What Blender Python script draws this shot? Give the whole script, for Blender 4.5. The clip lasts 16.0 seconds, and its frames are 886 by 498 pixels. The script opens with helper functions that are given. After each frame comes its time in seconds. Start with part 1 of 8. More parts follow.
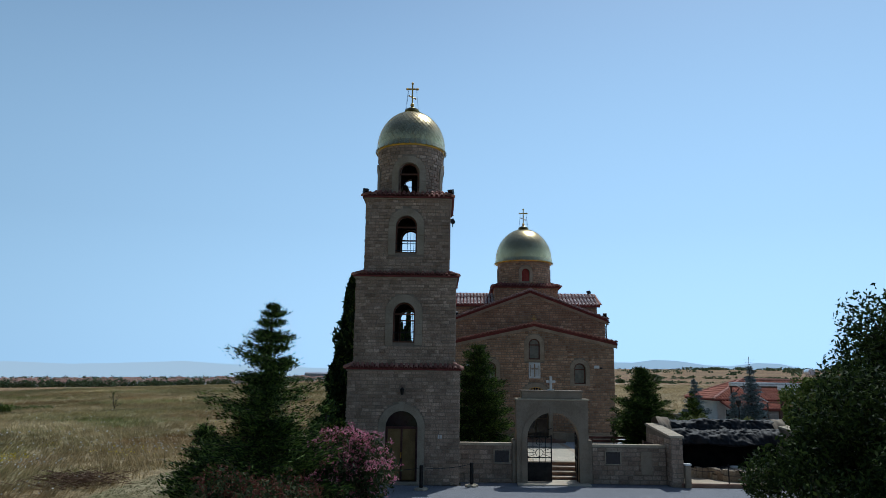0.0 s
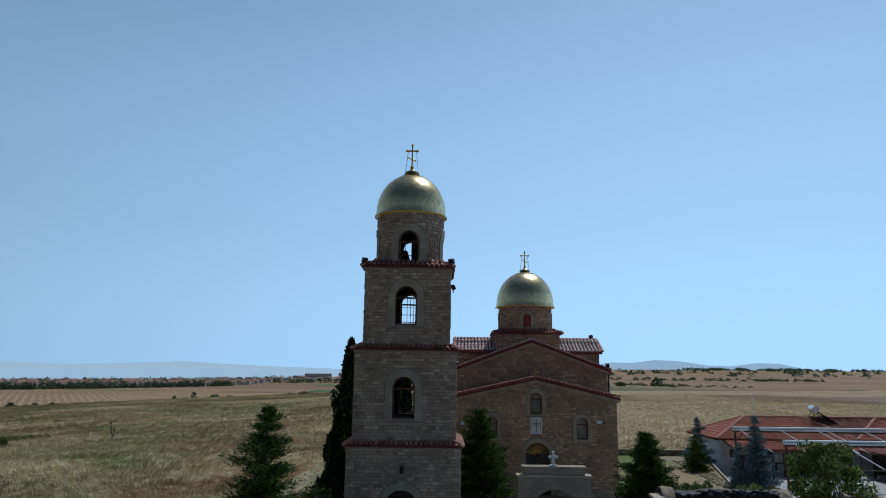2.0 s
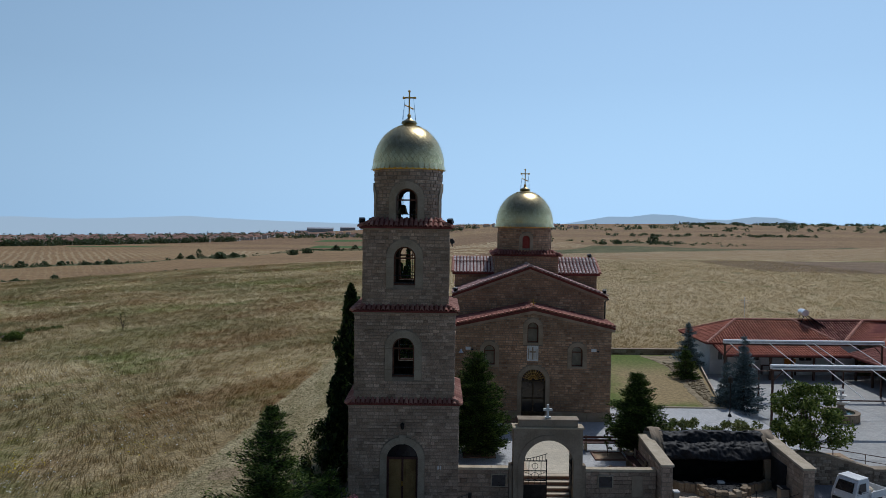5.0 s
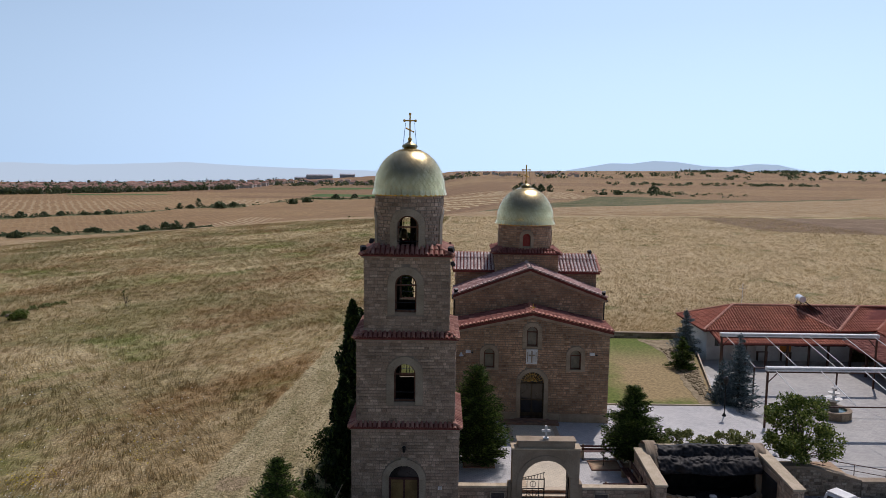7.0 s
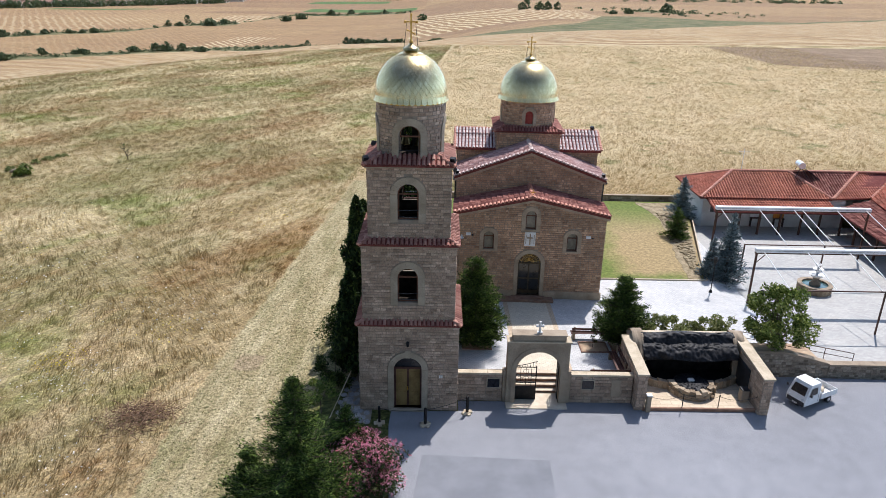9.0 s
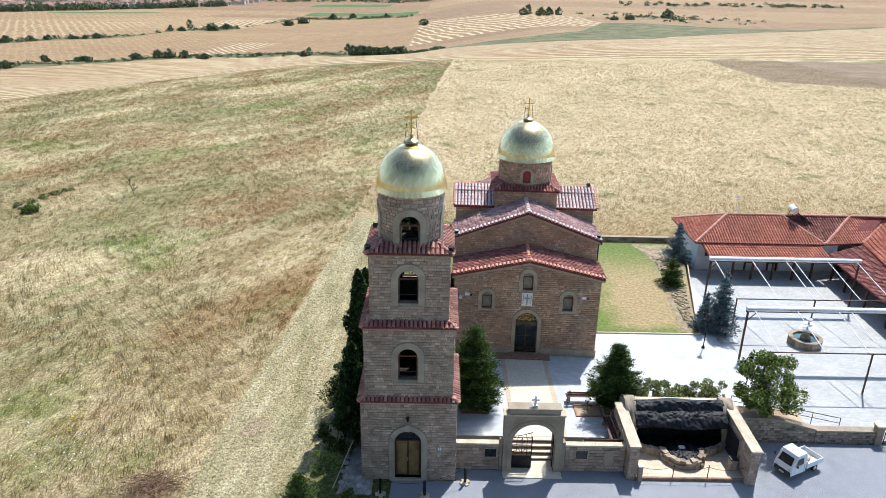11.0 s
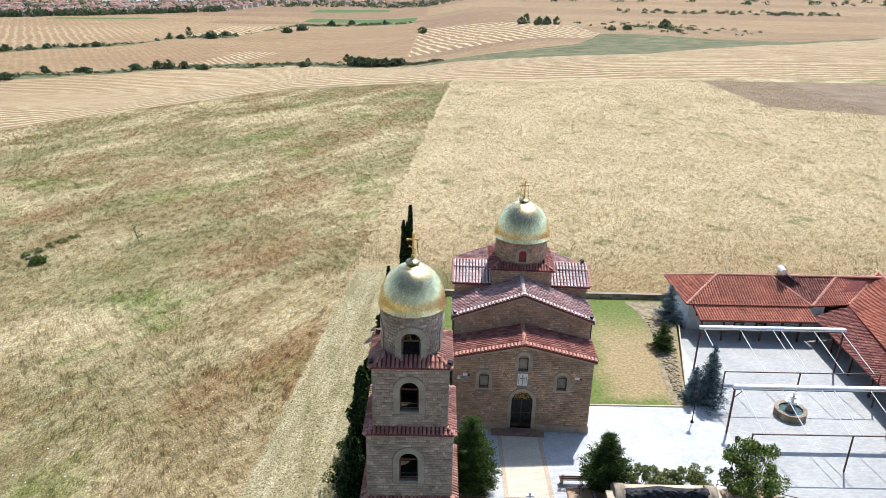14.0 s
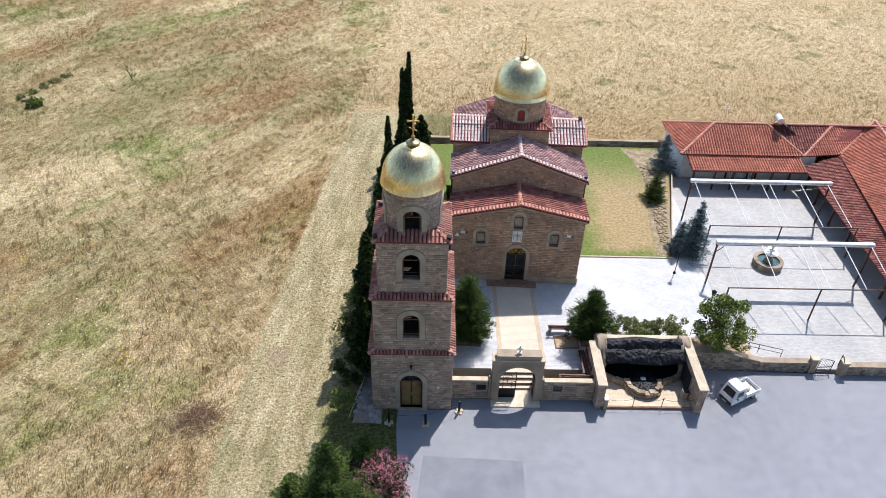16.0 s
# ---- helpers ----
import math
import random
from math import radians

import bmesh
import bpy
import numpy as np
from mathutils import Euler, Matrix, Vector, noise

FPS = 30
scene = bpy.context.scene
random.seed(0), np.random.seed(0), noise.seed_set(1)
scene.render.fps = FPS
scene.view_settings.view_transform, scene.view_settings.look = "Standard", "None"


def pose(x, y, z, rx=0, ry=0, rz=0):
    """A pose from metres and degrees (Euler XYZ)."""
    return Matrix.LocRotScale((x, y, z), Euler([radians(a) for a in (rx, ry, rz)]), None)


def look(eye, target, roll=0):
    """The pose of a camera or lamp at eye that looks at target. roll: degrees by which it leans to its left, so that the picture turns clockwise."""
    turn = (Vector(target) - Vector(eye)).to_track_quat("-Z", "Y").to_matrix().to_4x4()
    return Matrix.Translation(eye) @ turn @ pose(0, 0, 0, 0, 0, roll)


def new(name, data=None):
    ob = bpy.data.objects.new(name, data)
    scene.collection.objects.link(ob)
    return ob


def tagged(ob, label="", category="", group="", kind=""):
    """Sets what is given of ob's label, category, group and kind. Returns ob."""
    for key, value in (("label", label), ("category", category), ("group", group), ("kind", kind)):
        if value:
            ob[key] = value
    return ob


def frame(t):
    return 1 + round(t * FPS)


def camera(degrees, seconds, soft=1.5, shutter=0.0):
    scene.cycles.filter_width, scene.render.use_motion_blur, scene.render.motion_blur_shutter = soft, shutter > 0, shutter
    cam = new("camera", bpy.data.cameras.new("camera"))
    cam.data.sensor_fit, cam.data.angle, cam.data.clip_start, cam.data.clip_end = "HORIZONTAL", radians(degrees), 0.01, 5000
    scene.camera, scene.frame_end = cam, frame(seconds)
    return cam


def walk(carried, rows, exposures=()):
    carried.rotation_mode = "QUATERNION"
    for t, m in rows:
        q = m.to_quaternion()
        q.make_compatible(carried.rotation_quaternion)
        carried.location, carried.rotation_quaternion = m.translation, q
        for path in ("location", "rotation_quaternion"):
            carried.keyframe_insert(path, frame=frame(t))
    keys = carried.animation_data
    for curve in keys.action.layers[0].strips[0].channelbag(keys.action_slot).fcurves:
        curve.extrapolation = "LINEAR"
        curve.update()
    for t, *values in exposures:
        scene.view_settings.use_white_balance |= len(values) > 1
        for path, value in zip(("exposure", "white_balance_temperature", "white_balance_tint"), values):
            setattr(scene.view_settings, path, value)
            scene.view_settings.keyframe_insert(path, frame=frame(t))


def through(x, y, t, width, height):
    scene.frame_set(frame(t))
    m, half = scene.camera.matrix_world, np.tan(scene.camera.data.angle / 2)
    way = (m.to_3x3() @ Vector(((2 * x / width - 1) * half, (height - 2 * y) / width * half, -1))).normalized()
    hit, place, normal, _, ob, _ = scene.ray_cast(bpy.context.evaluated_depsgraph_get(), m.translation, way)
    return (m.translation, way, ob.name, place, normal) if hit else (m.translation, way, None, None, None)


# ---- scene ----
cam = camera(65.1, 16.0, 0.65)
PATH = [
    (0, (0.231, -0.495, 4.8), (0.234, 1.474, 5.152), 0.8),
    (0.5, (0.235, -0.55, 5.442), (0.238, 1.419, 5.793), 0.7),
    (1, (0.221, -0.498, 6.237), (0.224, 1.471, 6.59), 0.8),
    (1.5, (0.199, -0.452, 7.175), (0.202, 1.516, 7.527), 0.8),
    (2, (0.182, -0.462, 8.156), (0.184, 1.507, 8.507), 0.8),
    (2.5, (0.171, -0.406, 9.108), (0.173, 1.562, 9.461), 0.7),
    (3, (0.196, -0.341, 10.057), (0.199, 1.628, 10.409), 0.7),
    (3.5, (0.204, -0.324, 10.942), (0.208, 1.65, 11.261), 0.7),
    (4, (0.193, -0.427, 11.686), (0.198, 1.563, 11.89), 0.7),
    (4.5, (0.204, -0.379, 12.408), (0.211, 1.62, 12.46), 0.7),
    (4.7, (0.186, -0.346, 12.643), (0.194, 1.654, 12.642), 0.7),
    (5.1, (0.172, -0.309, 13.2), (0.328, 39.656, 11.525), 0.72),
    (5.5, (0.157, -0.272, 13.92), (0.31, 39.64, 11.269), 0.74),
    (6.0, (0.14, -0.225, 14.86), (0.287, 39.664, 11.896), 0.76),
    (6.5, (0.122, -0.179, 15.82), (0.265, 39.703, 12.751), 0.79),
    (6.8, (0.111, -0.151, 16.401), (0.118, 1.842, 16.229), 0.8),
    (7, (0.082, -0.178, 16.776), (0.092, 1.809, 16.556), 0.8),
    (7.5, (0.056, -0.277, 17.816), (0.067, 1.679, 17.402), 0.8),
    (8, (0.046, -0.088, 18.808), (0.059, 1.823, 18.22), 0.9),
    (8.2, (0.036, -0.075, 19.225), (0.049, 1.82, 18.588), 0.9),
    (8.5, (0.008, -0.002, 19.84), (0.293, 37.561, 6.094), 0.99),
    (9.0, (-0.037, 0.12, 20.88), (0.29, 37.462, 6.545), 1.14),
    (9.75, (-0.106, 0.303, 22.45), (0.287, 37.619, 8.05), 1.37),
    (10.5, (-0.175, 0.486, 24.036), (-0.152, 2.352, 23.317), 1.6),
    (11, (-0.007, 0.325, 25.129), (0.006, 2.193, 24.414), 1.2),
    (11.5, (-0.046, 0.325, 26.146), (-0.031, 2.193, 25.433), 1.3),
    (12, (-0.098, 0.41, 27.176), (-0.083, 2.278, 26.462), 1.5),
    (12.5, (-0.169, 0.429, 28.118), (-0.15, 2.298, 27.406), 1.4),
    (13, (-0.162, 0.563, 29.214), (-0.145, 2.43, 28.497), 1.5),
    (13.5, (-0.119, 0.448, 30.175), (-0.103, 2.318, 29.466), 1.2),
    (14, (-0.208, 0.539, 31.133), (-0.189, 2.409, 30.424), 1.4),
    (14.5, (-0.269, 0.492, 32.187), (-0.245, 2.325, 31.386), 1.5),
    (15, (-0.285, 0.497, 33.269), (-0.257, 2.24, 32.288), 1.7),
    (15.5, (-0.283, 0.551, 34.082), (-0.252, 2.214, 32.971), 1.7),
    (16, (-0.37, 0.624, 34.804), (-0.335, 2.243, 33.631), 1.8),
]
walk(cam, [(t, look(eye, target, roll)) for t, eye, target, roll in PATH],
     exposures=[(0, -1.05, 5600, 4), (3.0, -1.33, 5500, 4), (4.0, -1.38, 5550, 5), (4.7, -1.32, 5700, 8), (6.8, -0.9, 6350, 17), (7.5, -0.7, 6500, 23), (8.2, -0.2, 6350, 20), (9.5, 0.3, 6000, 10), (10.5, 0.45, 5850, 8), (13, 0.4, 5900, 9), (14.3, 0.36, 5950, 10), (15.2, 0.31, 6050, 13), (16, 0.31, 6100, 14)])

# ---- world and sun ----
SUN_EL, SUN_AZ = radians(58), math.atan2(0.467, 0.884)
world = bpy.data.worlds.new("world")
scene.world = world
world.use_nodes = True
wn = world.node_tree.nodes
sky = wn.new("ShaderNodeTexSky")
sky.sky_type, sky.sun_disc = "NISHITA", False
sky.sun_elevation, sky.sun_rotation = SUN_EL, SUN_AZ
sky.altitude, sky.air_density, sky.dust_density, sky.ozone_density = 100, 1.0, 1.3, 3.8
# a dry summer haze that whitens the sky evenly all round towards the horizon
sky_tc, sky_sep, sky_haze, sky_mix = (wn.new(k) for k in ("ShaderNodeTexCoord", "ShaderNodeSeparateXYZ", "ShaderNodeValToRGB", "ShaderNodeMix"))
sky_mix.data_type = "RGBA"
sky_mix.inputs["B"].default_value = (13.4, 19.2, 25.0, 1)
for at, f in ((0.0, 1.0), (0.06, 0.9), (0.2, 0.62), (0.4, 0.37), (0.55, 0.18), (0.75, 0.0)):
    el = sky_haze.color_ramp.elements[0] if at == 0 else sky_haze.color_ramp.elements.new(at)
    el.color = (f, f, f, 1)
sky_haze.color_ramp.elements[-1].color = (0, 0, 0, 1)
for a, b in ((sky_tc.outputs["Generated"], sky_sep.inputs[0]), (sky_sep.outputs["Z"], sky_haze.inputs[0]), (sky_haze.outputs[0], sky_mix.inputs["Factor"]), (sky.outputs[0], sky_mix.inputs["A"])):
    world.node_tree.links.new(a, b)
# haze scatters forward: the sky brightens smoothly towards the sun and dims away from it
SUN_WAY = (math.sin(SUN_AZ) * math.cos(SUN_EL), math.cos(SUN_AZ) * math.cos(SUN_EL), math.sin(SUN_EL))
sky_dot, sky_half, sky_pow, sky_gain, sky_scale = (wn.new(k) for k in ("ShaderNodeVectorMath", "ShaderNodeMath", "ShaderNodeMath", "ShaderNodeMath", "ShaderNodeVectorMath"))
sky_dot.operation, sky_half.operation, sky_pow.operation, sky_gain.operation, sky_scale.operation = "DOT_PRODUCT", "MULTIPLY_ADD", "POWER", "MULTIPLY_ADD", "SCALE"
sky_dot.inputs[1].default_value = SUN_WAY
sky_half.inputs[1].default_value = sky_half.inputs[2].default_value = 0.5
sky_pow.inputs[1].default_value = 2.0
sky_gain.inputs[1].default_value, sky_gain.inputs[2].default_value = 2.0, 0.14
for a, b in ((sky_tc.outputs["Generated"], sky_dot.inputs[0]), (sky_dot.outputs["Value"], sky_half.inputs[0]), (sky_half.outputs[0], sky_pow.inputs[0]), (sky_pow.outputs[0], sky_gain.inputs[0]), (sky_mix.outputs["Result"], sky_scale.inputs[0]), (sky_gain.outputs[0], sky_scale.inputs["Scale"]), (sky_scale.outputs[0], wn["Background"].inputs["Color"])):
    world.node_tree.links.new(a, b)
wn["Background"].inputs["Strength"].default_value = 0.066
sun_data = bpy.data.lights.new("sun", "SUN")
sun_data.energy, sun_data.angle, sun_data.color = 5.0, radians(0.53), (1.0, 0.95, 0.87)
sun = new("sun", sun_data)
sun.matrix_world = look((math.sin(SUN_AZ) * math.cos(SUN_EL) * 90, 33 + math.cos(SUN_AZ) * math.cos(SUN_EL) * 90, math.sin(SUN_EL) * 90), (0, 33, 0))


# ---- materials ----
def nodes_of(name, rough=0.8, metal=0.0, spec=0.3):
    m = bpy.data.materials.new(name)
    m.use_nodes = True
    nt = m.node_tree
    b = nt.nodes["Principled BSDF"]
    b.inputs["Roughness"].default_value = rough
    b.inputs["Metallic"].default_value = metal
    b.inputs["Specular IOR Level"].default_value = spec
    return m, nt, b


def node(nt, kind, **sets):
    n = nt.nodes.new(kind)
    for k, v in sets.items():
        n.inputs[k].default_value = v
    return n


def ramp_of(nt, fac, stops):
    r = nt.nodes.new("ShaderNodeValToRGB")
    els = r.color_ramp.elements
    while len(els) < len(stops):
        els.new(0.5)
    for e, (p, c) in zip(els, stops):
        e.position, e.color = p, (*c, 1)
    nt.links.new(fac, r.inputs["Fac"])
    return r.outputs["Color"]


def mixed(nt, fac, a, b, kind="MIX"):
    n = nt.nodes.new("ShaderNodeMix")
    n.data_type, n.blend_type = "RGBA", kind
    for sock, v in ((n.inputs["Factor"], fac), (n.inputs["A"], a), (n.inputs["B"], b)):
        if isinstance(v, (int, float)):
            sock.default_value = v
        elif isinstance(v, tuple):
            sock.default_value = (*v, 1)
        else:
            nt.links.new(v, sock)
    return n.outputs["Result"]


def calc(nt, op, a, b=0.0):
    n = nt.nodes.new("ShaderNodeMath")
    n.operation = op
    for sock, v in zip(n.inputs, (a, b)):
        if isinstance(v, (int, float)):
            sock.default_value = v
        else:
            nt.links.new(v, sock)
    return n.outputs[0]


def noise_of(nt, scale, detail=4, rough=0.6, coords="Object", stretch=None):
    tc = nt.nodes.new("ShaderNodeTexCoord")
    if coords == "World":
        out = nt.nodes.new("ShaderNodeNewGeometry").outputs["Position"]
    else:
        out = tc.outputs[coords]
    if stretch:
        mp = nt.nodes.new("ShaderNodeMapping")
        mp.inputs["Scale"].default_value = stretch
        nt.links.new(out, mp.inputs["Vector"])
        out = mp.outputs[0]
    n = node(nt, "ShaderNodeTexNoise", Scale=scale, Detail=detail, Roughness=rough)
    nt.links.new(out, n.inputs["Vector"])
    return n.outputs["Fac"]


def bumped(nt, b, height, strength=0.3, distance=0.02):
    n = node(nt, "ShaderNodeBump", Strength=strength, Distance=distance)
    nt.links.new(height, n.inputs["Height"])
    nt.links.new(n.outputs[0], b.inputs["Normal"])


def plain(name, c1, c2, rough=0.7, metal=0.0, scale=3.0, fine=40.0, bump=0.15, spec=0.3, coords="World"):
    """A two-scale mottled surface between two colours."""
    m, nt, b = nodes_of(name, rough, metal, spec)
    big, small = noise_of(nt, scale, coords=coords), noise_of(nt, fine, 3, coords=coords)
    f = calc(nt, "ADD", calc(nt, "MULTIPLY", big, 0.6), calc(nt, "MULTIPLY", small, 0.4))
    col = ramp_of(nt, f, [(0.41, c1), (0.59, c2)])
    nt.links.new(col, b.inputs["Base Color"])
    if bump:
        bumped(nt, b, small, bump)
    return m


def stone(name, stops, island=False, rough=0.85, stain=0.35):
    """Dressed stone: a tone for each block, stains over several blocks, grain."""
    m, nt, b = nodes_of(name, rough)
    if island:
        r = nt.nodes.new("ShaderNodeNewGeometry").outputs["Random Per Island"]
    else:
        r = nt.nodes.new("ShaderNodeObjectInfo").outputs["Random"]
    col = ramp_of(nt, r, stops)
    big, small = noise_of(nt, 0.7, coords="World"), noise_of(nt, 18, 5, coords="World")
    tone = ramp_of(nt, big, [(0.3, (1 - stain,) * 3), (0.7, (1.12,) * 3)])
    col = mixed(nt, 1.0, col, tone, "MULTIPLY")
    grain = ramp_of(nt, small, [(0.3, (0.6, 0.58, 0.55)), (0.7, (1.25, 1.24, 1.22))])
    col = mixed(nt, 1.0, col, grain, "MULTIPLY")
    nt.links.new(col, b.inputs["Base Color"])
    bumped(nt, b, small, 0.6, 0.02)
    return m


GREY_STOPS = [(0.0, (0.313, 0.230, 0.174)), (0.2, (0.409, 0.300, 0.224)), (0.45, (0.498, 0.372, 0.280)), (0.65, (0.442, 0.325, 0.249)), (0.85, (0.537, 0.406, 0.309)), (1.0, (0.649, 0.495, 0.379))]
BROWN_STOPS = [(0.0, (0.376, 0.224, 0.144)), (0.2, (0.483, 0.296, 0.190)), (0.45, (0.579, 0.365, 0.232)), (0.65, (0.507, 0.313, 0.206)), (0.85, (0.624, 0.405, 0.261)), (1.0, (0.720, 0.487, 0.322))]
M_BLOCK = stone("tower_block_stone", GREY_STOPS)
M_BLOCK_I = stone("tower_block_stone_joined", GREY_STOPS, True)
M_CBLOCK = stone("church_block_stone", BROWN_STOPS)
M_CBLOCK_I = stone("church_block_stone_joined", BROWN_STOPS, True)
M_RUBBLE_I = stone("rubble_wall_stone", [(0.0, (0.19, 0.15, 0.115)), (0.3, (0.30, 0.245, 0.19)), (0.6, (0.38, 0.315, 0.25)), (1.0, (0.50, 0.43, 0.35))], True)
M_BASINSTONE = stone("basin_rubble", [(0.0, (0.27, 0.20, 0.135)), (0.5, (0.38, 0.295, 0.205)), (1.0, (0.50, 0.41, 0.30))])
M_MORTAR = plain("mortar", (0.22, 0.18, 0.14), (0.31, 0.255, 0.2), 0.95)
M_TRIM = plain("carved_limestone", (0.29, 0.235, 0.17), (0.41, 0.34, 0.255), 0.8, scale=1.3, fine=25)
M_CTRIM = plain("carved_sandstone", (0.33, 0.25, 0.17), (0.46, 0.36, 0.26), 0.8, scale=1.3, fine=25)
M_GATE = plain("gate_limestone", (0.24, 0.185, 0.13), (0.35, 0.28, 0.205), 0.85, scale=1.1, fine=22)
M_MARBLE = plain("white_marble", (0.62, 0.60, 0.57), (0.80, 0.79, 0.76), 0.5, scale=2, fine=14, bump=0.05)
M_COPING = plain("pale_coping", (0.40, 0.325, 0.225), (0.56, 0.47, 0.345), 0.8, scale=1.5, fine=20)


def tile_stuff(name, stops, rough=0.55):
    m, nt, b = nodes_of(name, rough + 0.2, spec=0.12)
    r = nt.nodes.new("ShaderNodeNewGeometry").outputs["Random Per Island"]
    col = ramp_of(nt, r, stops)
    col = mixed(nt, 1.0, col, ramp_of(nt, noise_of(nt, 0.8, coords="World"), [(0.3, (0.72, 0.72, 0.74)), (0.7, (1.12, 1.1, 1.08))]), "MULTIPLY")
    small = noise_of(nt, 14, 4, coords="World")
    col = mixed(nt, 1.0, col, ramp_of(nt, small, [(0.3, (0.8, 0.78, 0.78)), (0.7, (1.1, 1.1, 1.1))]), "MULTIPLY")
    nt.links.new(col, b.inputs["Base Color"])
    bumped(nt, b, small, 0.3)
    return m


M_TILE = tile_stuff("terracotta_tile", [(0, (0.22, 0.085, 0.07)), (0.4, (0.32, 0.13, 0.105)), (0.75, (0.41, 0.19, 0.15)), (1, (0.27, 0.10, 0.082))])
M_LEDGE = tile_stuff("ledge_tile", [(0, (0.26, 0.12, 0.095)), (0.4, (0.37, 0.18, 0.14)), (0.75, (0.48, 0.27, 0.21)), (1, (0.31, 0.14, 0.11))])
M_OLDTILE = tile_stuff("weathered_tile", [(0, (0.30, 0.17, 0.155)), (0.4, (0.43, 0.265, 0.245)), (0.75, (0.54, 0.37, 0.345)), (1, (0.36, 0.20, 0.18))], 0.5)
M_PALETILE = tile_stuff("bleached_tile", [(0, (0.56, 0.45, 0.43)), (0.4, (0.68, 0.58, 0.56)), (0.75, (0.76, 0.67, 0.65)), (1, (0.60, 0.48, 0.46))], 0.5)
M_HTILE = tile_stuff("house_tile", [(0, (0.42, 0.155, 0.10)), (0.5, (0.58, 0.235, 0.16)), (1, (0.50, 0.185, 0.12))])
M_RIDGE = plain("ridge_tile", (0.40, 0.165, 0.115), (0.54, 0.27, 0.195), 0.7)
M_PALERIDGE = plain("bleached_ridge_tile", (0.40, 0.29, 0.26), (0.60, 0.48, 0.44), 0.75)
M_TILEBASE = plain("tile_underlay", (0.14, 0.04, 0.035), (0.22, 0.06, 0.05), 0.9)


def gold_stuff(name, island):
    m, nt, b = nodes_of(name, 0.33, 1.0)
    r = nt.nodes.new("ShaderNodeNewGeometry").outputs["Random Per Island"] if island else nt.nodes.new("ShaderNodeObjectInfo").outputs["Random"]
    col = ramp_of(nt, r, [(0, (0.70, 0.555, 0.28)), (0.5, (0.82, 0.655, 0.34)), (1, (0.91, 0.755, 0.42))])
    nt.links.new(col, b.inputs["Base Color"])
    sm = noise_of(nt, 30, 3, coords="World")
    nt.links.new(calc(nt, "ADD", calc(nt, "MULTIPLY", sm, 0.16), 0.19), b.inputs["Roughness"])
    bumped(nt, b, sm, 0.08)
    return m


M_GOLD, M_GOLDONE = gold_stuff("gilded_plates", True), gold_stuff("gilded_plate", False)
M_GOLD2 = plain("yellow_gold_band", (0.62, 0.38, 0.06), (0.78, 0.52, 0.12), 0.3, 1.0, bump=0.05)
M_BRONZE = plain("dark_bronze", (0.10, 0.07, 0.035), (0.20, 0.14, 0.06), 0.4, 1.0)
M_CROSSGOLD = plain("weathered_gilding", (0.52, 0.31, 0.08), (0.78, 0.50, 0.15), 0.35, 1.0)
M_FINIAL = plain("dull_gilding", (0.28, 0.22, 0.10), (0.46, 0.38, 0.20), 0.32, 1.0)
M_IRON = plain("black_iron", (0.012, 0.012, 0.013), (0.03, 0.028, 0.026), 0.5, 0.6)
M_DARKMETAL = plain("dark_painted_metal", (0.02, 0.02, 0.022), (0.045, 0.045, 0.05), 0.45, 0.2)
M_WOODDOOR = plain("varnished_door_wood", (0.16, 0.10, 0.035), (0.27, 0.18, 0.07), 0.5, scale=1.5, fine=30)
M_REDWOOD = plain("red_brown_wood", (0.055, 0.022, 0.018), (0.10, 0.04, 0.032), 0.5)
M_FRAMEWOOD = plain("brown_window_wood", (0.10, 0.042, 0.026), (0.17, 0.075, 0.045), 0.55)
M_BROWNSTEEL = plain("brown_steel", (0.055, 0.028, 0.02), (0.10, 0.05, 0.035), 0.5, 0.2)
M_WHITE = plain("white_paint", (0.70, 0.70, 0.70), (0.82, 0.82, 0.81), 0.45, bump=0.03)
M_PLASTER = plain("white_plaster", (0.62, 0.60, 0.57), (0.78, 0.77, 0.74), 0.85, scale=0.8, bump=0.08)
# inside shade as a near-black colour, so the tower's openings read dark
M_INSIDE_SHADE = plain("inside_shade", (0.035, 0.028, 0.022), (0.065, 0.052, 0.042), 0.95, spec=0.1)
M_RUBBER = plain("black_rubber", (0.012, 0.012, 0.012), (0.03, 0.03, 0.03), 0.8)
M_ROCK = plain("wet_black_rock", (0.005, 0.005, 0.006), (0.022, 0.022, 0.026), 0.58, scale=2.5, fine=16, bump=0.35, spec=0.2)
# shade of the grotto's recess, painted as a matte near-black
M_RECESS_SHADE = plain("recess_shade", (0.006, 0.006, 0.006), (0.016, 0.015, 0.014), 0.95, spec=0.05)
M_TIN = plain("galvanised_tank", (0.55, 0.56, 0.58), (0.72, 0.73, 0.75), 0.35, 0.7)
M_SOLAR = plain("solar_collector", (0.012, 0.014, 0.03), (0.03, 0.032, 0.05), 0.15)
M_ORANGE = plain("orange_board", (0.55, 0.20, 0.03), (0.65, 0.28, 0.06), 0.7)
M_SOIL = plain("dry_soil", (0.30, 0.20, 0.125), (0.46, 0.34, 0.23), 0.95, scale=1.2)
M_RUBBLEBED = plain("rubble_earth", (0.17, 0.13, 0.075), (0.34, 0.275, 0.175), 0.95, scale=2.2, fine=12, bump=0.5)
M_BARK = plain("bark", (0.07, 0.05, 0.035), (0.15, 0.115, 0.085), 0.95, scale=6, fine=30, bump=0.6)
M_DEADWOOD = plain("dead_branches", (0.11, 0.065, 0.04), (0.27, 0.165, 0.10), 0.95)


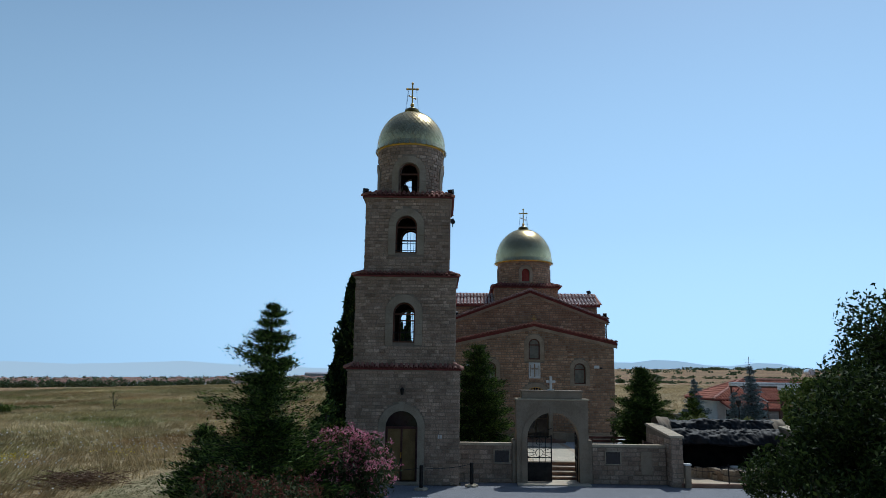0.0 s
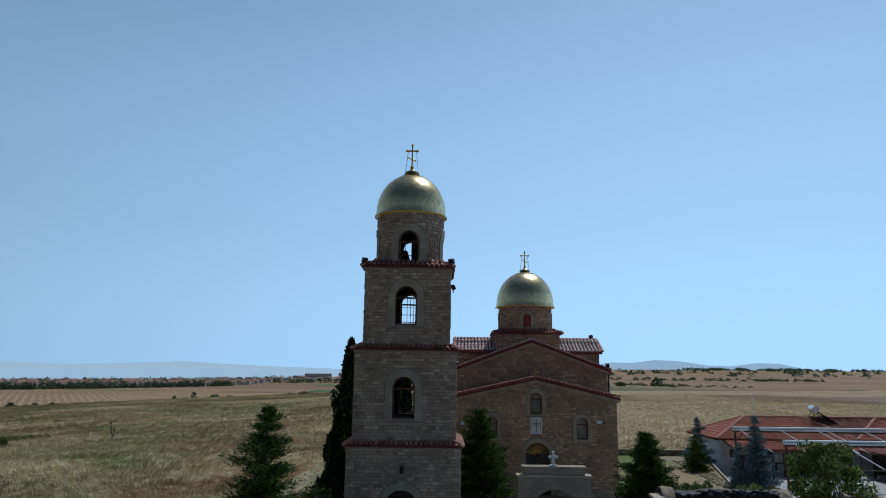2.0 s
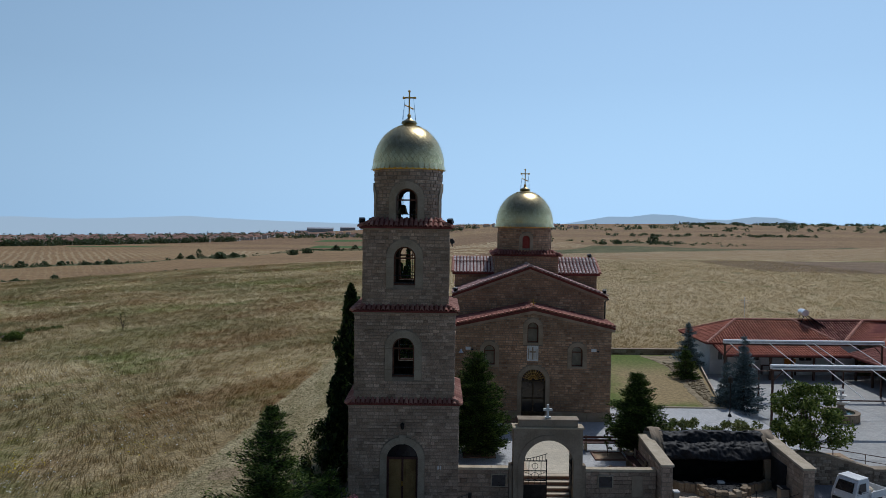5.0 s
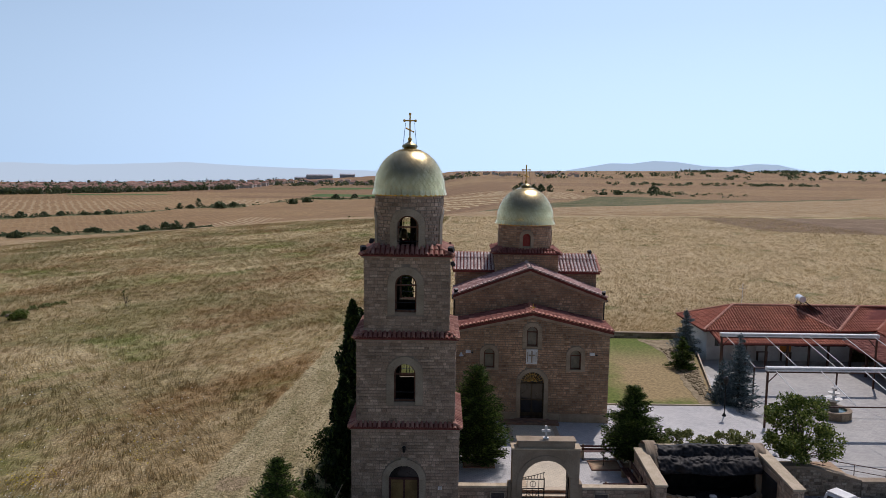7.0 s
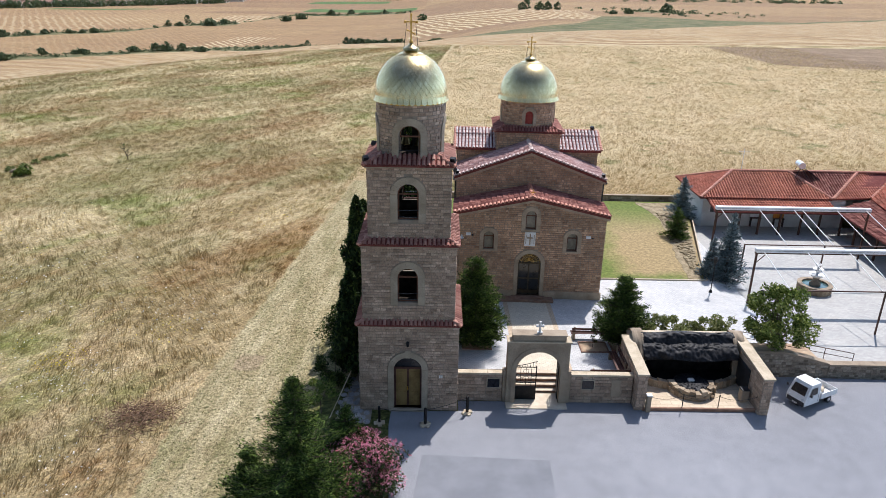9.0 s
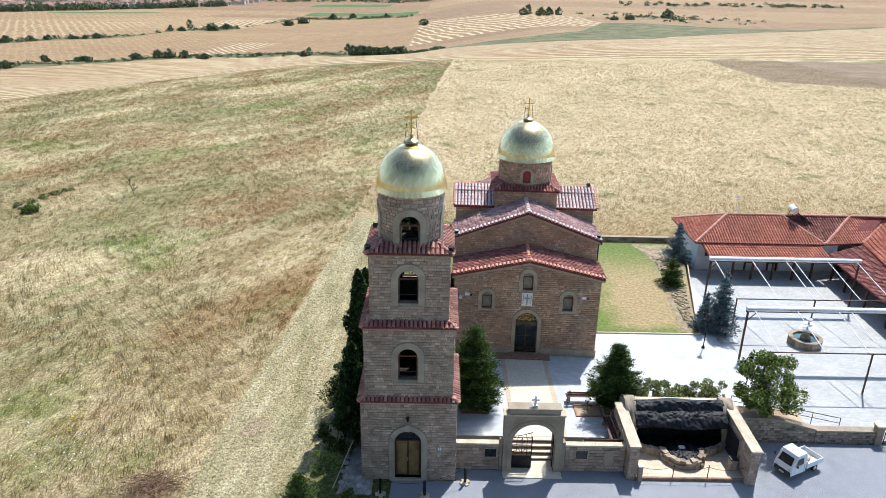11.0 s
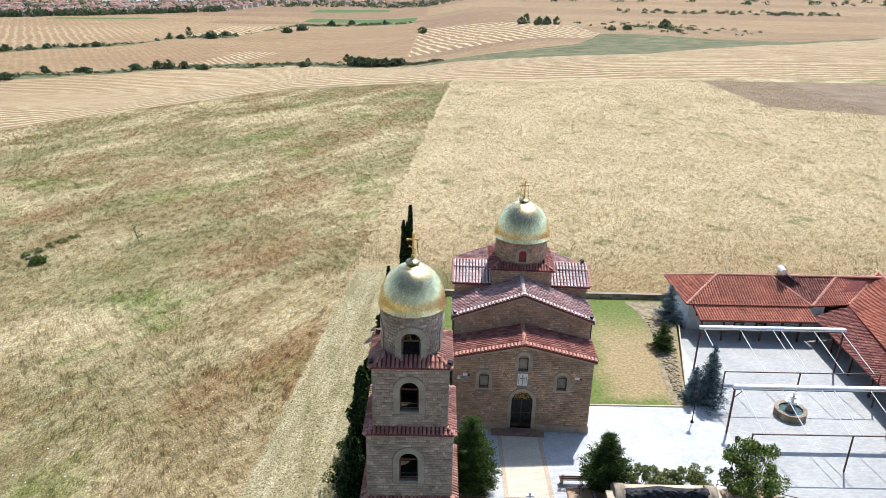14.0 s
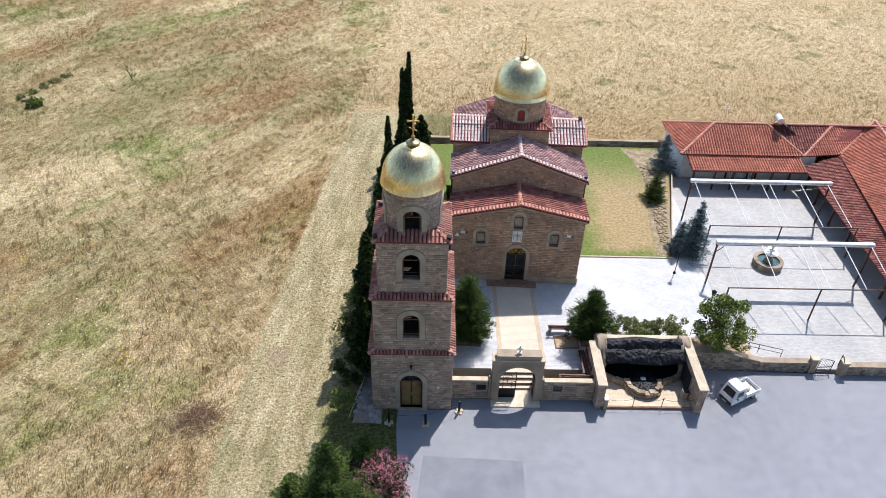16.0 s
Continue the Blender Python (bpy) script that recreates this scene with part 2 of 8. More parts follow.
def leaf(name, stops, rough=0.6, through=0.25):
    m, nt, b = nodes_of(name, rough, spec=0.1)
    r = nt.nodes.new("ShaderNodeNewGeometry").outputs["Random Per Island"]
    col = ramp_of(nt, r, stops)
    nt.links.new(col, b.inputs["Base Color"])
    tr = nt.nodes.new("ShaderNodeBsdfTranslucent")
    nt.links.new(col, tr.inputs["Color"])
    mx = node(nt, "ShaderNodeMixShader", Fac=through)
    nt.links.new(b.outputs[0], mx.inputs[1])
    nt.links.new(tr.outputs[0], mx.inputs[2])
    nt.links.new(mx.outputs[0], nt.nodes["Material Output"].inputs["Surface"])
    return m


M_CONIFER = leaf("conifer_needles", [(0, (0.008, 0.016, 0.006)), (0.5, (0.045, 0.078, 0.018)), (0.85, (0.15, 0.215, 0.045)), (1, (0.25, 0.34, 0.07))], through=0.05)
M_THUJA = leaf("court_conifer_sprays", [(0, (0.010, 0.018, 0.006)), (0.5, (0.04, 0.07, 0.016)), (0.85, (0.12, 0.18, 0.038)), (1, (0.24, 0.32, 0.07))], through=0.15)
M_CYPRESS = leaf("cypress_foliage", [(0, (0.008, 0.018, 0.008)), (0.5, (0.022, 0.042, 0.014)), (0.85, (0.06, 0.095, 0.028)), (1, (0.14, 0.19, 0.05))], through=0.1)
M_BLUESPRUCE = leaf("blue_spruce_needles", [(0, (0.04, 0.065, 0.07)), (0.5, (0.14, 0.19, 0.20)), (1, (0.33, 0.40, 0.42))], through=0.1)
M_BROAD = leaf("broad_leaves", [(0, (0.035, 0.06, 0.012)), (0.5, (0.115, 0.16, 0.035)), (1, (0.27, 0.31, 0.075))])
M_OAK = leaf("dark_tree_leaves", [(0, (0.012, 0.02, 0.006)), (0.5, (0.032, 0.052, 0.013)), (1, (0.11, 0.15, 0.035))], through=0.15)
M_SHRUB = leaf("shrub_leaves", [(0, (0.085, 0.11, 0.035)), (0.5, (0.19, 0.22, 0.075)), (1, (0.36, 0.36, 0.15))])
M_OLEANDER = leaf("oleander_leaves", [(0, (0.03, 0.05, 0.02)), (0.6, (0.065, 0.085, 0.035)), (1, (0.12, 0.12, 0.05))])
M_REDLEAF = leaf("reddish_seed_stalks", [(0, (0.10, 0.04, 0.03)), (1, (0.20, 0.08, 0.05))])
M_PINK = leaf("pink_flowers", [(0, (0.58, 0.13, 0.22)), (0.5, (0.72, 0.27, 0.36)), (1, (0.84, 0.46, 0.52))], through=0.35)
M_FARTREE = leaf("distant_tree_foliage", [(0, (0.055, 0.08, 0.04)), (1, (0.14, 0.17, 0.085))], through=0.25)

M_DARKGLASS = plain("dark_glazing", (0.012, 0.012, 0.014), (0.02, 0.02, 0.024), 0.12, bump=0.0, spec=0.5)
# amber panes, paled in the base colour in place of a sky reflection
M_CPANE = plain("amber_reflection_glazing", (0.20, 0.175, 0.135), (0.30, 0.265, 0.205), 0.12, bump=0.0, spec=0.5)
M_DOORBAR = plain("bronze_brown_bar", (0.05, 0.035, 0.02), (0.09, 0.065, 0.035), 0.45, 0.3)
M_REDPANE = plain("red_painted_shutter", (0.26, 0.035, 0.028), (0.36, 0.06, 0.045), 0.5)
water_m, water_nt, water_b = nodes_of("pool_water", 0.06, 0, 0.5)
water_b.inputs["Base Color"].default_value = (0.06, 0.11, 0.105, 1)
bumped(water_nt, water_b, noise_of(water_nt, 9, 3, coords="World"), 0.15)
M_WATER = water_m


def asphalt():
    m, nt, b = nodes_of("asphalt", 0.95, spec=0.12)
    big, mid, grain = noise_of(nt, 0.12, 4, coords="World"), noise_of(nt, 1.3, 5, coords="World"), noise_of(nt, 24, 5, 0.75, coords="World")
    col = ramp_of(nt, big, [(0.35, (0.215, 0.218, 0.235)), (0.65, (0.245, 0.248, 0.266))])
    col = mixed(nt, 1.0, col, ramp_of(nt, mid, [(0.3, (0.90, 0.90, 0.90)), (0.7, (1.09, 1.09, 1.09))]), "MULTIPLY")
    col = mixed(nt, 1.0, col, ramp_of(nt, grain, [(0.34, (0.42, 0.42, 0.42)), (0.66, (1.7, 1.7, 1.7))]), "MULTIPLY")
    nt.links.new(col, b.inputs["Base Color"])
    bumped(nt, b, grain, 0.5, 0.01)
    return m


M_ASPHALT = asphalt()


def paving(name, c1, c2, mortar, bw, bh, scale=1.0):
    """Small setts far below the size that can be picked apart."""
    m, nt, b = nodes_of(name, 0.75, spec=0.3)
    geo = nt.nodes.new("ShaderNodeNewGeometry")
    br = node(nt, "ShaderNodeTexBrick", Color1=(*c1, 1), Color2=(*c2, 1), Mortar=(*mortar, 1), Scale=scale)
    br.inputs["Brick Width"].default_value, br.inputs["Row Height"].default_value = bw, bh
    br.inputs["Mortar Size"].default_value = 0.012
    nt.links.new(geo.outputs["Position"], br.inputs["Vector"])
    big, small = noise_of(nt, 0.35, 5, coords="World"), noise_of(nt, 6, 4, coords="World")
    col = mixed(nt, 1.0, br.outputs["Color"], ramp_of(nt, big, [(0.3, (0.84, 0.84, 0.85)), (0.7, (1.06, 1.05, 1.04))]), "MULTIPLY")
    col = mixed(nt, 1.0, col, ramp_of(nt, small, [(0.3, (0.88, 0.88, 0.88)), (0.7, (1.06, 1.06, 1.06))]), "MULTIPLY")
    nt.links.new(col, b.inputs["Base Color"])
    bumped(nt, b, br.outputs["Fac"], -0.3, 0.01)
    return m


M_PAVE = paving("pale_court_setts", (0.49, 0.49, 0.49), (0.59, 0.585, 0.575), (0.35, 0.35, 0.35), 0.24, 0.12)
M_AXIS = paving("beige_axis_setts", (0.60, 0.53, 0.41), (0.68, 0.61, 0.48), (0.45, 0.39, 0.30), 0.24, 0.12)
M_AXISEDGE = paving("ochre_border_setts", (0.50, 0.38, 0.26), (0.56, 0.44, 0.31), (0.38, 0.30, 0.22), 0.2, 0.2)
M_PATIO = paving("patio_setts", (0.37, 0.36, 0.345), (0.46, 0.45, 0.425), (0.34, 0.34, 0.33), 0.3, 0.15)
M_GROTFLOOR = paving("beige_stone_floor", (0.56, 0.45, 0.32), (0.64, 0.53, 0.39), (0.42, 0.34, 0.25), 0.6, 0.4)
M_STEP = plain("step_stone", (0.50, 0.41, 0.30), (0.63, 0.54, 0.42), 0.75, scale=2)
M_RISER = plain("brown_riser_stone", (0.20, 0.11, 0.075), (0.30, 0.18, 0.12), 0.8)


def lawn_mat():
    """A lawn burnt brown in the middle and still green along its borders."""
    m, nt, b = nodes_of("dry_lawn", 0.95, spec=0.1)
    sp = nt.nodes.new("ShaderNodeSeparateXYZ")
    nt.links.new(nt.nodes.new("ShaderNodeNewGeometry").outputs["Position"], sp.inputs[0])
    n1, n2 = noise_of(nt, 0.35, 6, 0.65, coords="World"), noise_of(nt, 4.0, 7, 0.75, coords="World")
    sway = calc(nt, "MULTIPLY", calc(nt, "SUBTRACT", n1, 0.5), 5.0)

    def ramped(sock, lo, hi):
        r = nt.nodes.new("ShaderNodeMapRange")
        r.inputs["From Min"].default_value, r.inputs["From Max"].default_value = lo, hi
        nt.links.new(calc(nt, "ADD", sock, sway), r.inputs["Value"])
        return r.outputs[0]

    dry = calc(nt, "MULTIPLY", ramped(sp.outputs["X"], 13.0, 15.5), calc(nt, "MULTIPLY", ramped(sp.outputs["Y"], 46.9, 48.6), ramped(sp.outputs["Y"], 64.0, 57.0)))
    col = mixed(nt, calc(nt, "MULTIPLY", dry, 0.9), (0.13, 0.165, 0.045), (0.33, 0.245, 0.135))
    col = mixed(nt, 1.0, col, ramp_of(nt, n2, [(0.3, (0.5, 0.5, 0.5)), (0.7, (1.45, 1.42, 1.4))]), "MULTIPLY")
    nt.links.new(col, b.inputs["Base Color"])
    bumped(nt, b, n2, 0.6)
    return m


M_LAWN = lawn_mat()


def offset_noise(nt, scale, shift, detail=5, rough=0.65, turn=0.0, long=1.0, twist=0.0):
    """Noise over the land, shifted, and drawn out along one direction."""
    geo = nt.nodes.new("ShaderNodeNewGeometry")
    mp = nt.nodes.new("ShaderNodeMapping")
    mp.vector_type = "TEXTURE"
    mp.inputs["Location"].default_value = (shift, shift * 0.7, 0)
    mp.inputs["Rotation"].default_value = (0, 0, radians(turn))
    mp.inputs["Scale"].default_value = (long, 1.0, 1.0)
    nt.links.new(geo.outputs["Position"], mp.inputs["Vector"])
    st = node(nt, "ShaderNodeTexNoise", Scale=scale, Detail=detail, Roughness=rough, Distortion=twist)
    nt.links.new(mp.outputs[0], st.inputs["Vector"])
    return st.outputs["Fac"]


def stretched(nt, f, lo=0.40, hi=0.60):
    n = nt.nodes.new("ShaderNodeMapRange")
    n.inputs["From Min"].default_value, n.inputs["From Max"].default_value = lo, hi
    nt.links.new(f, n.inputs["Value"])
    return n.outputs[0]


def sides(nt):
    """How far a place lies east of the mown strip's edge, and how far north."""
    sp = nt.nodes.new("ShaderNodeSeparateXYZ")
    nt.links.new(nt.nodes.new("ShaderNodeNewGeometry").outputs["Position"], sp.inputs[0])
    x, y = sp.outputs["X"], sp.outputs["Y"]
    slant = calc(nt, "MULTIPLY", calc(nt, "MAXIMUM", calc(nt, "SUBTRACT", y, 30.0), 0.0), 0.0775)
    return calc(nt, "SUBTRACT", calc(nt, "ADD", x, 13.1), slant), y


def meadow_tone(nt):
    """Wild meadow: broad drifts of olive, straw and red-brown, swirls of bleached grass a few metres wide, and a fine grain."""
    straw = stretched(nt, offset_noise(nt, 0.085, 11, 9, 0.66, 58, 2.6), 0.42, 0.57)
    olive = stretched(nt, offset_noise(nt, 0.042, 37, 10, 0.62, 50, 1.8), 0.47, 0.56)
    brown = stretched(nt, offset_noise(nt, 0.07, 73, 10, 0.68, 64, 2.0), 0.51, 0.61)
    green = stretched(nt, offset_noise(nt, 0.09, 91, 9, 0.68, 50, 1.6), 0.54, 0.64)
    swirl = stretched(nt, offset_noise(nt, 0.32, 19, 6, 0.62, 60, 1.7, 1.4), 0.42, 0.66)
    weed = stretched(nt, offset_noise(nt, 0.45, 131, 5, 0.6, 40, 1.3, 0.8), 0.50, 0.66)
    red = stretched(nt, offset_noise(nt, 0.26, 157, 6, 0.64, 70, 1.5, 1.0), 0.52, 0.66)
    east, y = sides(nt)
    rim = calc(nt, "MULTIPLY", stretched(nt, east, -19.0, -1.0), stretched(nt, y, 85.0, 45.0))
    col = mixed(nt, straw, (0.25, 0.19, 0.09), (0.47, 0.38, 0.22))
    col = mixed(nt, calc(nt, "MULTIPLY", olive, 0.68), col, (0.165, 0.158, 0.062))
    col = mixed(nt, calc(nt, "MULTIPLY", green, 0.8), col, (0.13, 0.165, 0.034))
    col = mixed(nt, calc(nt, "MULTIPLY", calc(nt, "MINIMUM", calc(nt, "ADD", brown, calc(nt, "MULTIPLY", rim, calc(nt, "ADD", brown, 0.35))), 1.0), 0.75), col, (0.225, 0.13, 0.055))
    col = mixed(nt, calc(nt, "MULTIPLY", red, 0.26), col, (0.20, 0.105, 0.055))
    col = mixed(nt, calc(nt, "MULTIPLY", weed, 0.24), col, (0.115, 0.125, 0.042))
    col = mixed(nt, calc(nt, "MULTIPLY", swirl, 0.34), col, (0.46, 0.375, 0.22))
    grain = offset_noise(nt, 2.6, 5, 8, 0.76, 55, 2.2, 0.6)
    return mixed(nt, 1.0, col, ramp_of(nt, stretched(nt, grain, 0.34, 0.66), [(0.0, (0.62, 0.61, 0.59)), (0.45, (1.0, 1.0, 1.0)), (1.0, (1.4, 1.39, 1.36))]), "MULTIPLY")


def wheat_tone(nt):
    """Ripe wheat: pale gold with lodged browner ground near the wall, green weeds and a fine flecked grain."""
    f = stretched(nt, offset_noise(nt, 2.4, 21, 7, 0.7, 60, 1.8, 0.5), 0.34, 0.66)
    drift = stretched(nt, offset_noise(nt, 0.05, 47, 7, 0.7), 0.44, 0.60)
    swirl = stretched(nt, offset_noise(nt, 0.22, 88, 6, 0.66, 30, 1.6, 1.0), 0.42, 0.64)
    col = ramp_of(nt, f, [(0.0, (0.37, 0.275, 0.145)), (0.4, (0.43, 0.33, 0.19)), (0.7, (0.485, 0.38, 0.23)), (1.0, (0.56, 0.45, 0.29))])
    col = mixed(nt, calc(nt, "MULTIPLY", drift, 0.45), col, (0.30, 0.235, 0.11))
    col = mixed(nt, calc(nt, "MULTIPLY", swirl, 0.25), col, (0.55, 0.445, 0.28))
    east, y = sides(nt)
    weedy = stretched(nt, offset_noise(nt, 0.17, 103, 7, 0.68), 0.57, 0.66)
    col = mixed(nt, calc(nt, "MULTIPLY", weedy, 0.7), col, (0.15, 0.16, 0.06))
    lodged = calc(nt, "MULTIPLY", stretched(nt, calc(nt, "ADD", y, calc(nt, "MULTIPLY", drift, 16.0)), 104.0, 78.0), 0.55)
    col = mixed(nt, lodged, col, (0.27, 0.185, 0.085))
    grain = offset_noise(nt, 3.4, 15, 6, 0.74, 60, 1.8)
    return mixed(nt, 1.0, col, ramp_of(nt, stretched(nt, grain, 0.34, 0.66), [(0.0, (0.68, 0.67, 0.65)), (0.45, (1.0, 1.0, 1.0)), (1.0, (1.3, 1.29, 1.27))]), "MULTIPLY")


def field_mat():
    m, nt, b = nodes_of("fields", 0.95, spec=0.1)
    socks = []
    for name in ("crops", "crops2", "crops3"):
        at, sp = nt.nodes.new("ShaderNodeAttribute"), nt.nodes.new("ShaderNodeSeparateColor")
        at.attribute_name = name
        nt.links.new(at.outputs["Color"], sp.inputs[0])
        socks.append(sp.outputs)
    row_at = nt.nodes.new("ShaderNodeAttribute")
    row_at.attribute_name = "furrow"
    patch, clump = noise_of(nt, 0.15, 6, coords="World"), noise_of(nt, 0.9, 7, 0.7, coords="World")
    edge = calc(nt, "MULTIPLY", calc(nt, "SUBTRACT", patch, 0.5), 0.6)
    fleck = calc(nt, "MULTIPLY", calc(nt, "SUBTRACT", clump, 0.5), 0.5)

    def mask(sock, soft=0.08):
        return stretched(nt, calc(nt, "ADD", calc(nt, "ADD", sock, edge), fleck), 0.5 - soft, 0.5 + soft)

    col = meadow_tone(nt)
    col = mixed(nt, mask(socks[0][0]), col, wheat_tone(nt))
    # stubble: soil in broad tones, paler straw rows left by the harvester
    broad = offset_noise(nt, 0.012, 30, 6, 0.62, 15, 2.6)
    tone = calc(nt, "ADD", calc(nt, "MULTIPLY", socks[2][1], 0.75), calc(nt, "MULTIPLY", stretched(nt, broad, 0.35, 0.65), 0.35))
    soil = ramp_of(nt, tone, [(0.0, (0.33, 0.23, 0.12)), (0.45, (0.27, 0.175, 0.092)), (1.0, (0.19, 0.11, 0.066))])
    soil = mixed(nt, 1.0, soil, ramp_of(nt, stretched(nt, offset_noise(nt, 0.35, 61, 7, 0.75, 5, 4.0), 0.35, 0.65), [(0.0, (0.7, 0.68, 0.66)), (1.0, (1.28, 1.28, 1.26))]), "MULTIPLY")
    wob = calc(nt, "MULTIPLY", offset_noise(nt, 0.03, 17, 4), 1.6)
    wave = calc(nt, "SINE", calc(nt, "MULTIPLY", calc(nt, "ADD", row_at.outputs["Fac"], wob), math.tau))
    broken = stretched(nt, calc(nt, "ADD", wave, calc(nt, "MULTIPLY", calc(nt, "SUBTRACT", offset_noise(nt, 0.25, 83, 6, 0.7), 0.5), 3.2)), 0.25, 0.75)
    rows = calc(nt, "MULTIPLY", broken, socks[2][0])
    stubble = mixed(nt, rows, soil, (0.50, 0.405, 0.25))
    col = mixed(nt, mask(socks[0][1]), col, stubble)
    weeds = ramp_of(nt, stretched(nt, offset_noise(nt, 0.2, 29, 7, 0.72, 10, 2.5), 0.36, 0.64), [(0.0, (0.07, 0.08, 0.035)), (0.45, (0.125, 0.125, 0.06)), (1.0, (0.23, 0.185, 0.10))])
    col = mixed(nt, mask(socks[0][2]), col, weeds)
    col = mixed(nt, mask(socks[1][0]), col, ramp_of(nt, patch, [(0.3, (0.18, 0.125, 0.08)), (0.7, (0.29, 0.21, 0.14))]))
    col = mixed(nt, mask(socks[1][1]), col, ramp_of(nt, patch, [(0.3, (0.055, 0.11, 0.035)), (0.7, (0.11, 0.17, 0.055))]))
    # the mown strip: a crisp edge to the meadow, greener towards the tower
    east, y = sides(nt)
    wobble = calc(nt, "MULTIPLY", calc(nt, "SUBTRACT", clump, 0.5), 1.3)
    strip = calc(nt, "MULTIPLY", stretched(nt, calc(nt, "ADD", east, wobble), -0.12, 0.12), stretched(nt, calc(nt, "ADD", y, calc(nt, "MULTIPLY", wobble, 4.0)), 76.5, 75.0))
    strip = calc(nt, "MULTIPLY", strip, stretched(nt, calc(nt, "ADD", east, calc(nt, "MULTIPLY", y, 0.045)), 22.0, 20.0))
    speck = offset_noise(nt, 4.2, 51, 6, 0.7)
    swath = stretched(nt, offset_noise(nt, 1.1, 53, 7, 0.72, 85.5, 7.0), 0.36, 0.64)
    mown = ramp_of(nt, swath, [(0.0, (0.30, 0.24, 0.13)), (0.45, (0.38, 0.315, 0.178)), (1.0, (0.49, 0.415, 0.255))])
    turf = stretched(nt, offset_noise(nt, 0.5, 57, 7, 0.7, 85.5, 2.6), 0.50, 0.63)
    near = stretched(nt, calc(nt, "ADD", east, calc(nt, "MULTIPLY", turf, 2.5)), 4.6, 9.0)
    mown = mixed(nt, calc(nt, "MAXIMUM", calc(nt, "MULTIPLY", turf, 0.45), calc(nt, "MULTIPLY", near, 0.75)), mown, ramp_of(nt, speck, [(0.35, (0.07, 0.08, 0.022)), (0.65, (0.225, 0.215, 0.08))]))
    mown = mixed(nt, calc(nt, "MULTIPLY", stretched(nt, speck, 0.55, 0.62), 0.75), mown, (0.088, 0.098, 0.034))
    bare = calc(nt, "MULTIPLY", stretched(nt, calc(nt, "ABSOLUTE", calc(nt, "ADD", calc(nt, "SUBTRACT", y, 35.6), wobble)), 1.0, 0.75), stretched(nt, calc(nt, "ABSOLUTE", calc(nt, "ADD", calc(nt, "SUBTRACT", east, 1.75), calc(nt, "MULTIPLY", wobble, 0.7))), 0.85, 0.65))
    mown = mixed(nt, bare, mown, (0.34, 0.265, 0.165))
    col = mixed(nt, strip, col, mown)
    col = mixed(nt, mask(socks[1][2]), col, ramp_of(nt, speck, [(0.35, (0.045, 0.055, 0.018)), (0.65, (0.15, 0.155, 0.05))]))
    fine = noise_of(nt, 6.0, 5, 0.7, coords="World")
    col = mixed(nt, 1.0, col, ramp_of(nt, stretched(nt, fine, 0.35, 0.65), [(0.0, (0.6, 0.6, 0.6)), (1.0, (1.4, 1.4, 1.4))]), "MULTIPLY")
    nt.links.new(col, b.inputs["Base Color"])
    bumped(nt, b, calc(nt, "ADD", clump, calc(nt, "MULTIPLY", fine, 0.6)), 0.9, 0.3)
    return m


def blade_mat(name, tone, through):
    """Grass blades in the tone of the field they stand in."""
    m, nt, b = nodes_of(name, 0.8, spec=0.2)
    r = nt.nodes.new("ShaderNodeNewGeometry").outputs["Random Per Island"]
    col = mixed(nt, 1.0, tone(nt), ramp_of(nt, r, [(0, (0.7, 0.7, 0.66)), (0.5, (1.08, 1.05, 0.98)), (1, (1.4, 1.36, 1.28))]), "MULTIPLY")
    nt.links.new(col, b.inputs["Base Color"])
    tr = nt.nodes.new("ShaderNodeBsdfTranslucent")
    nt.links.new(col, tr.inputs["Color"])
    mx = node(nt, "ShaderNodeMixShader", Fac=through)
    nt.links.new(b.outputs[0], mx.inputs[1])
    nt.links.new(tr.outputs[0], mx.inputs[2])
    nt.links.new(mx.outputs[0], nt.nodes["Material Output"].inputs["Surface"])
    return m


M_FIELD = field_mat()
M_STRAW = blade_mat("dry_grass_blades", meadow_tone, 0.6)
M_WHEAT = blade_mat("ripe_wheat_blades", wheat_tone, 0.55)
M_STUBBLE = leaf("mown_blades", [(0, (0.075, 0.08, 0.03)), (0.35, (0.17, 0.155, 0.06)), (0.7, (0.36, 0.30, 0.17)), (1, (0.48, 0.41, 0.26))])
M_YELLOWFLOWER = leaf("yellow_petals", [(0, (0.45, 0.33, 0.03)), (1, (0.65, 0.52, 0.08))])
M_WHITEFLOWER = leaf("white_umbels", [(0, (0.5, 0.48, 0.42)), (1, (0.75, 0.73, 0.68))])


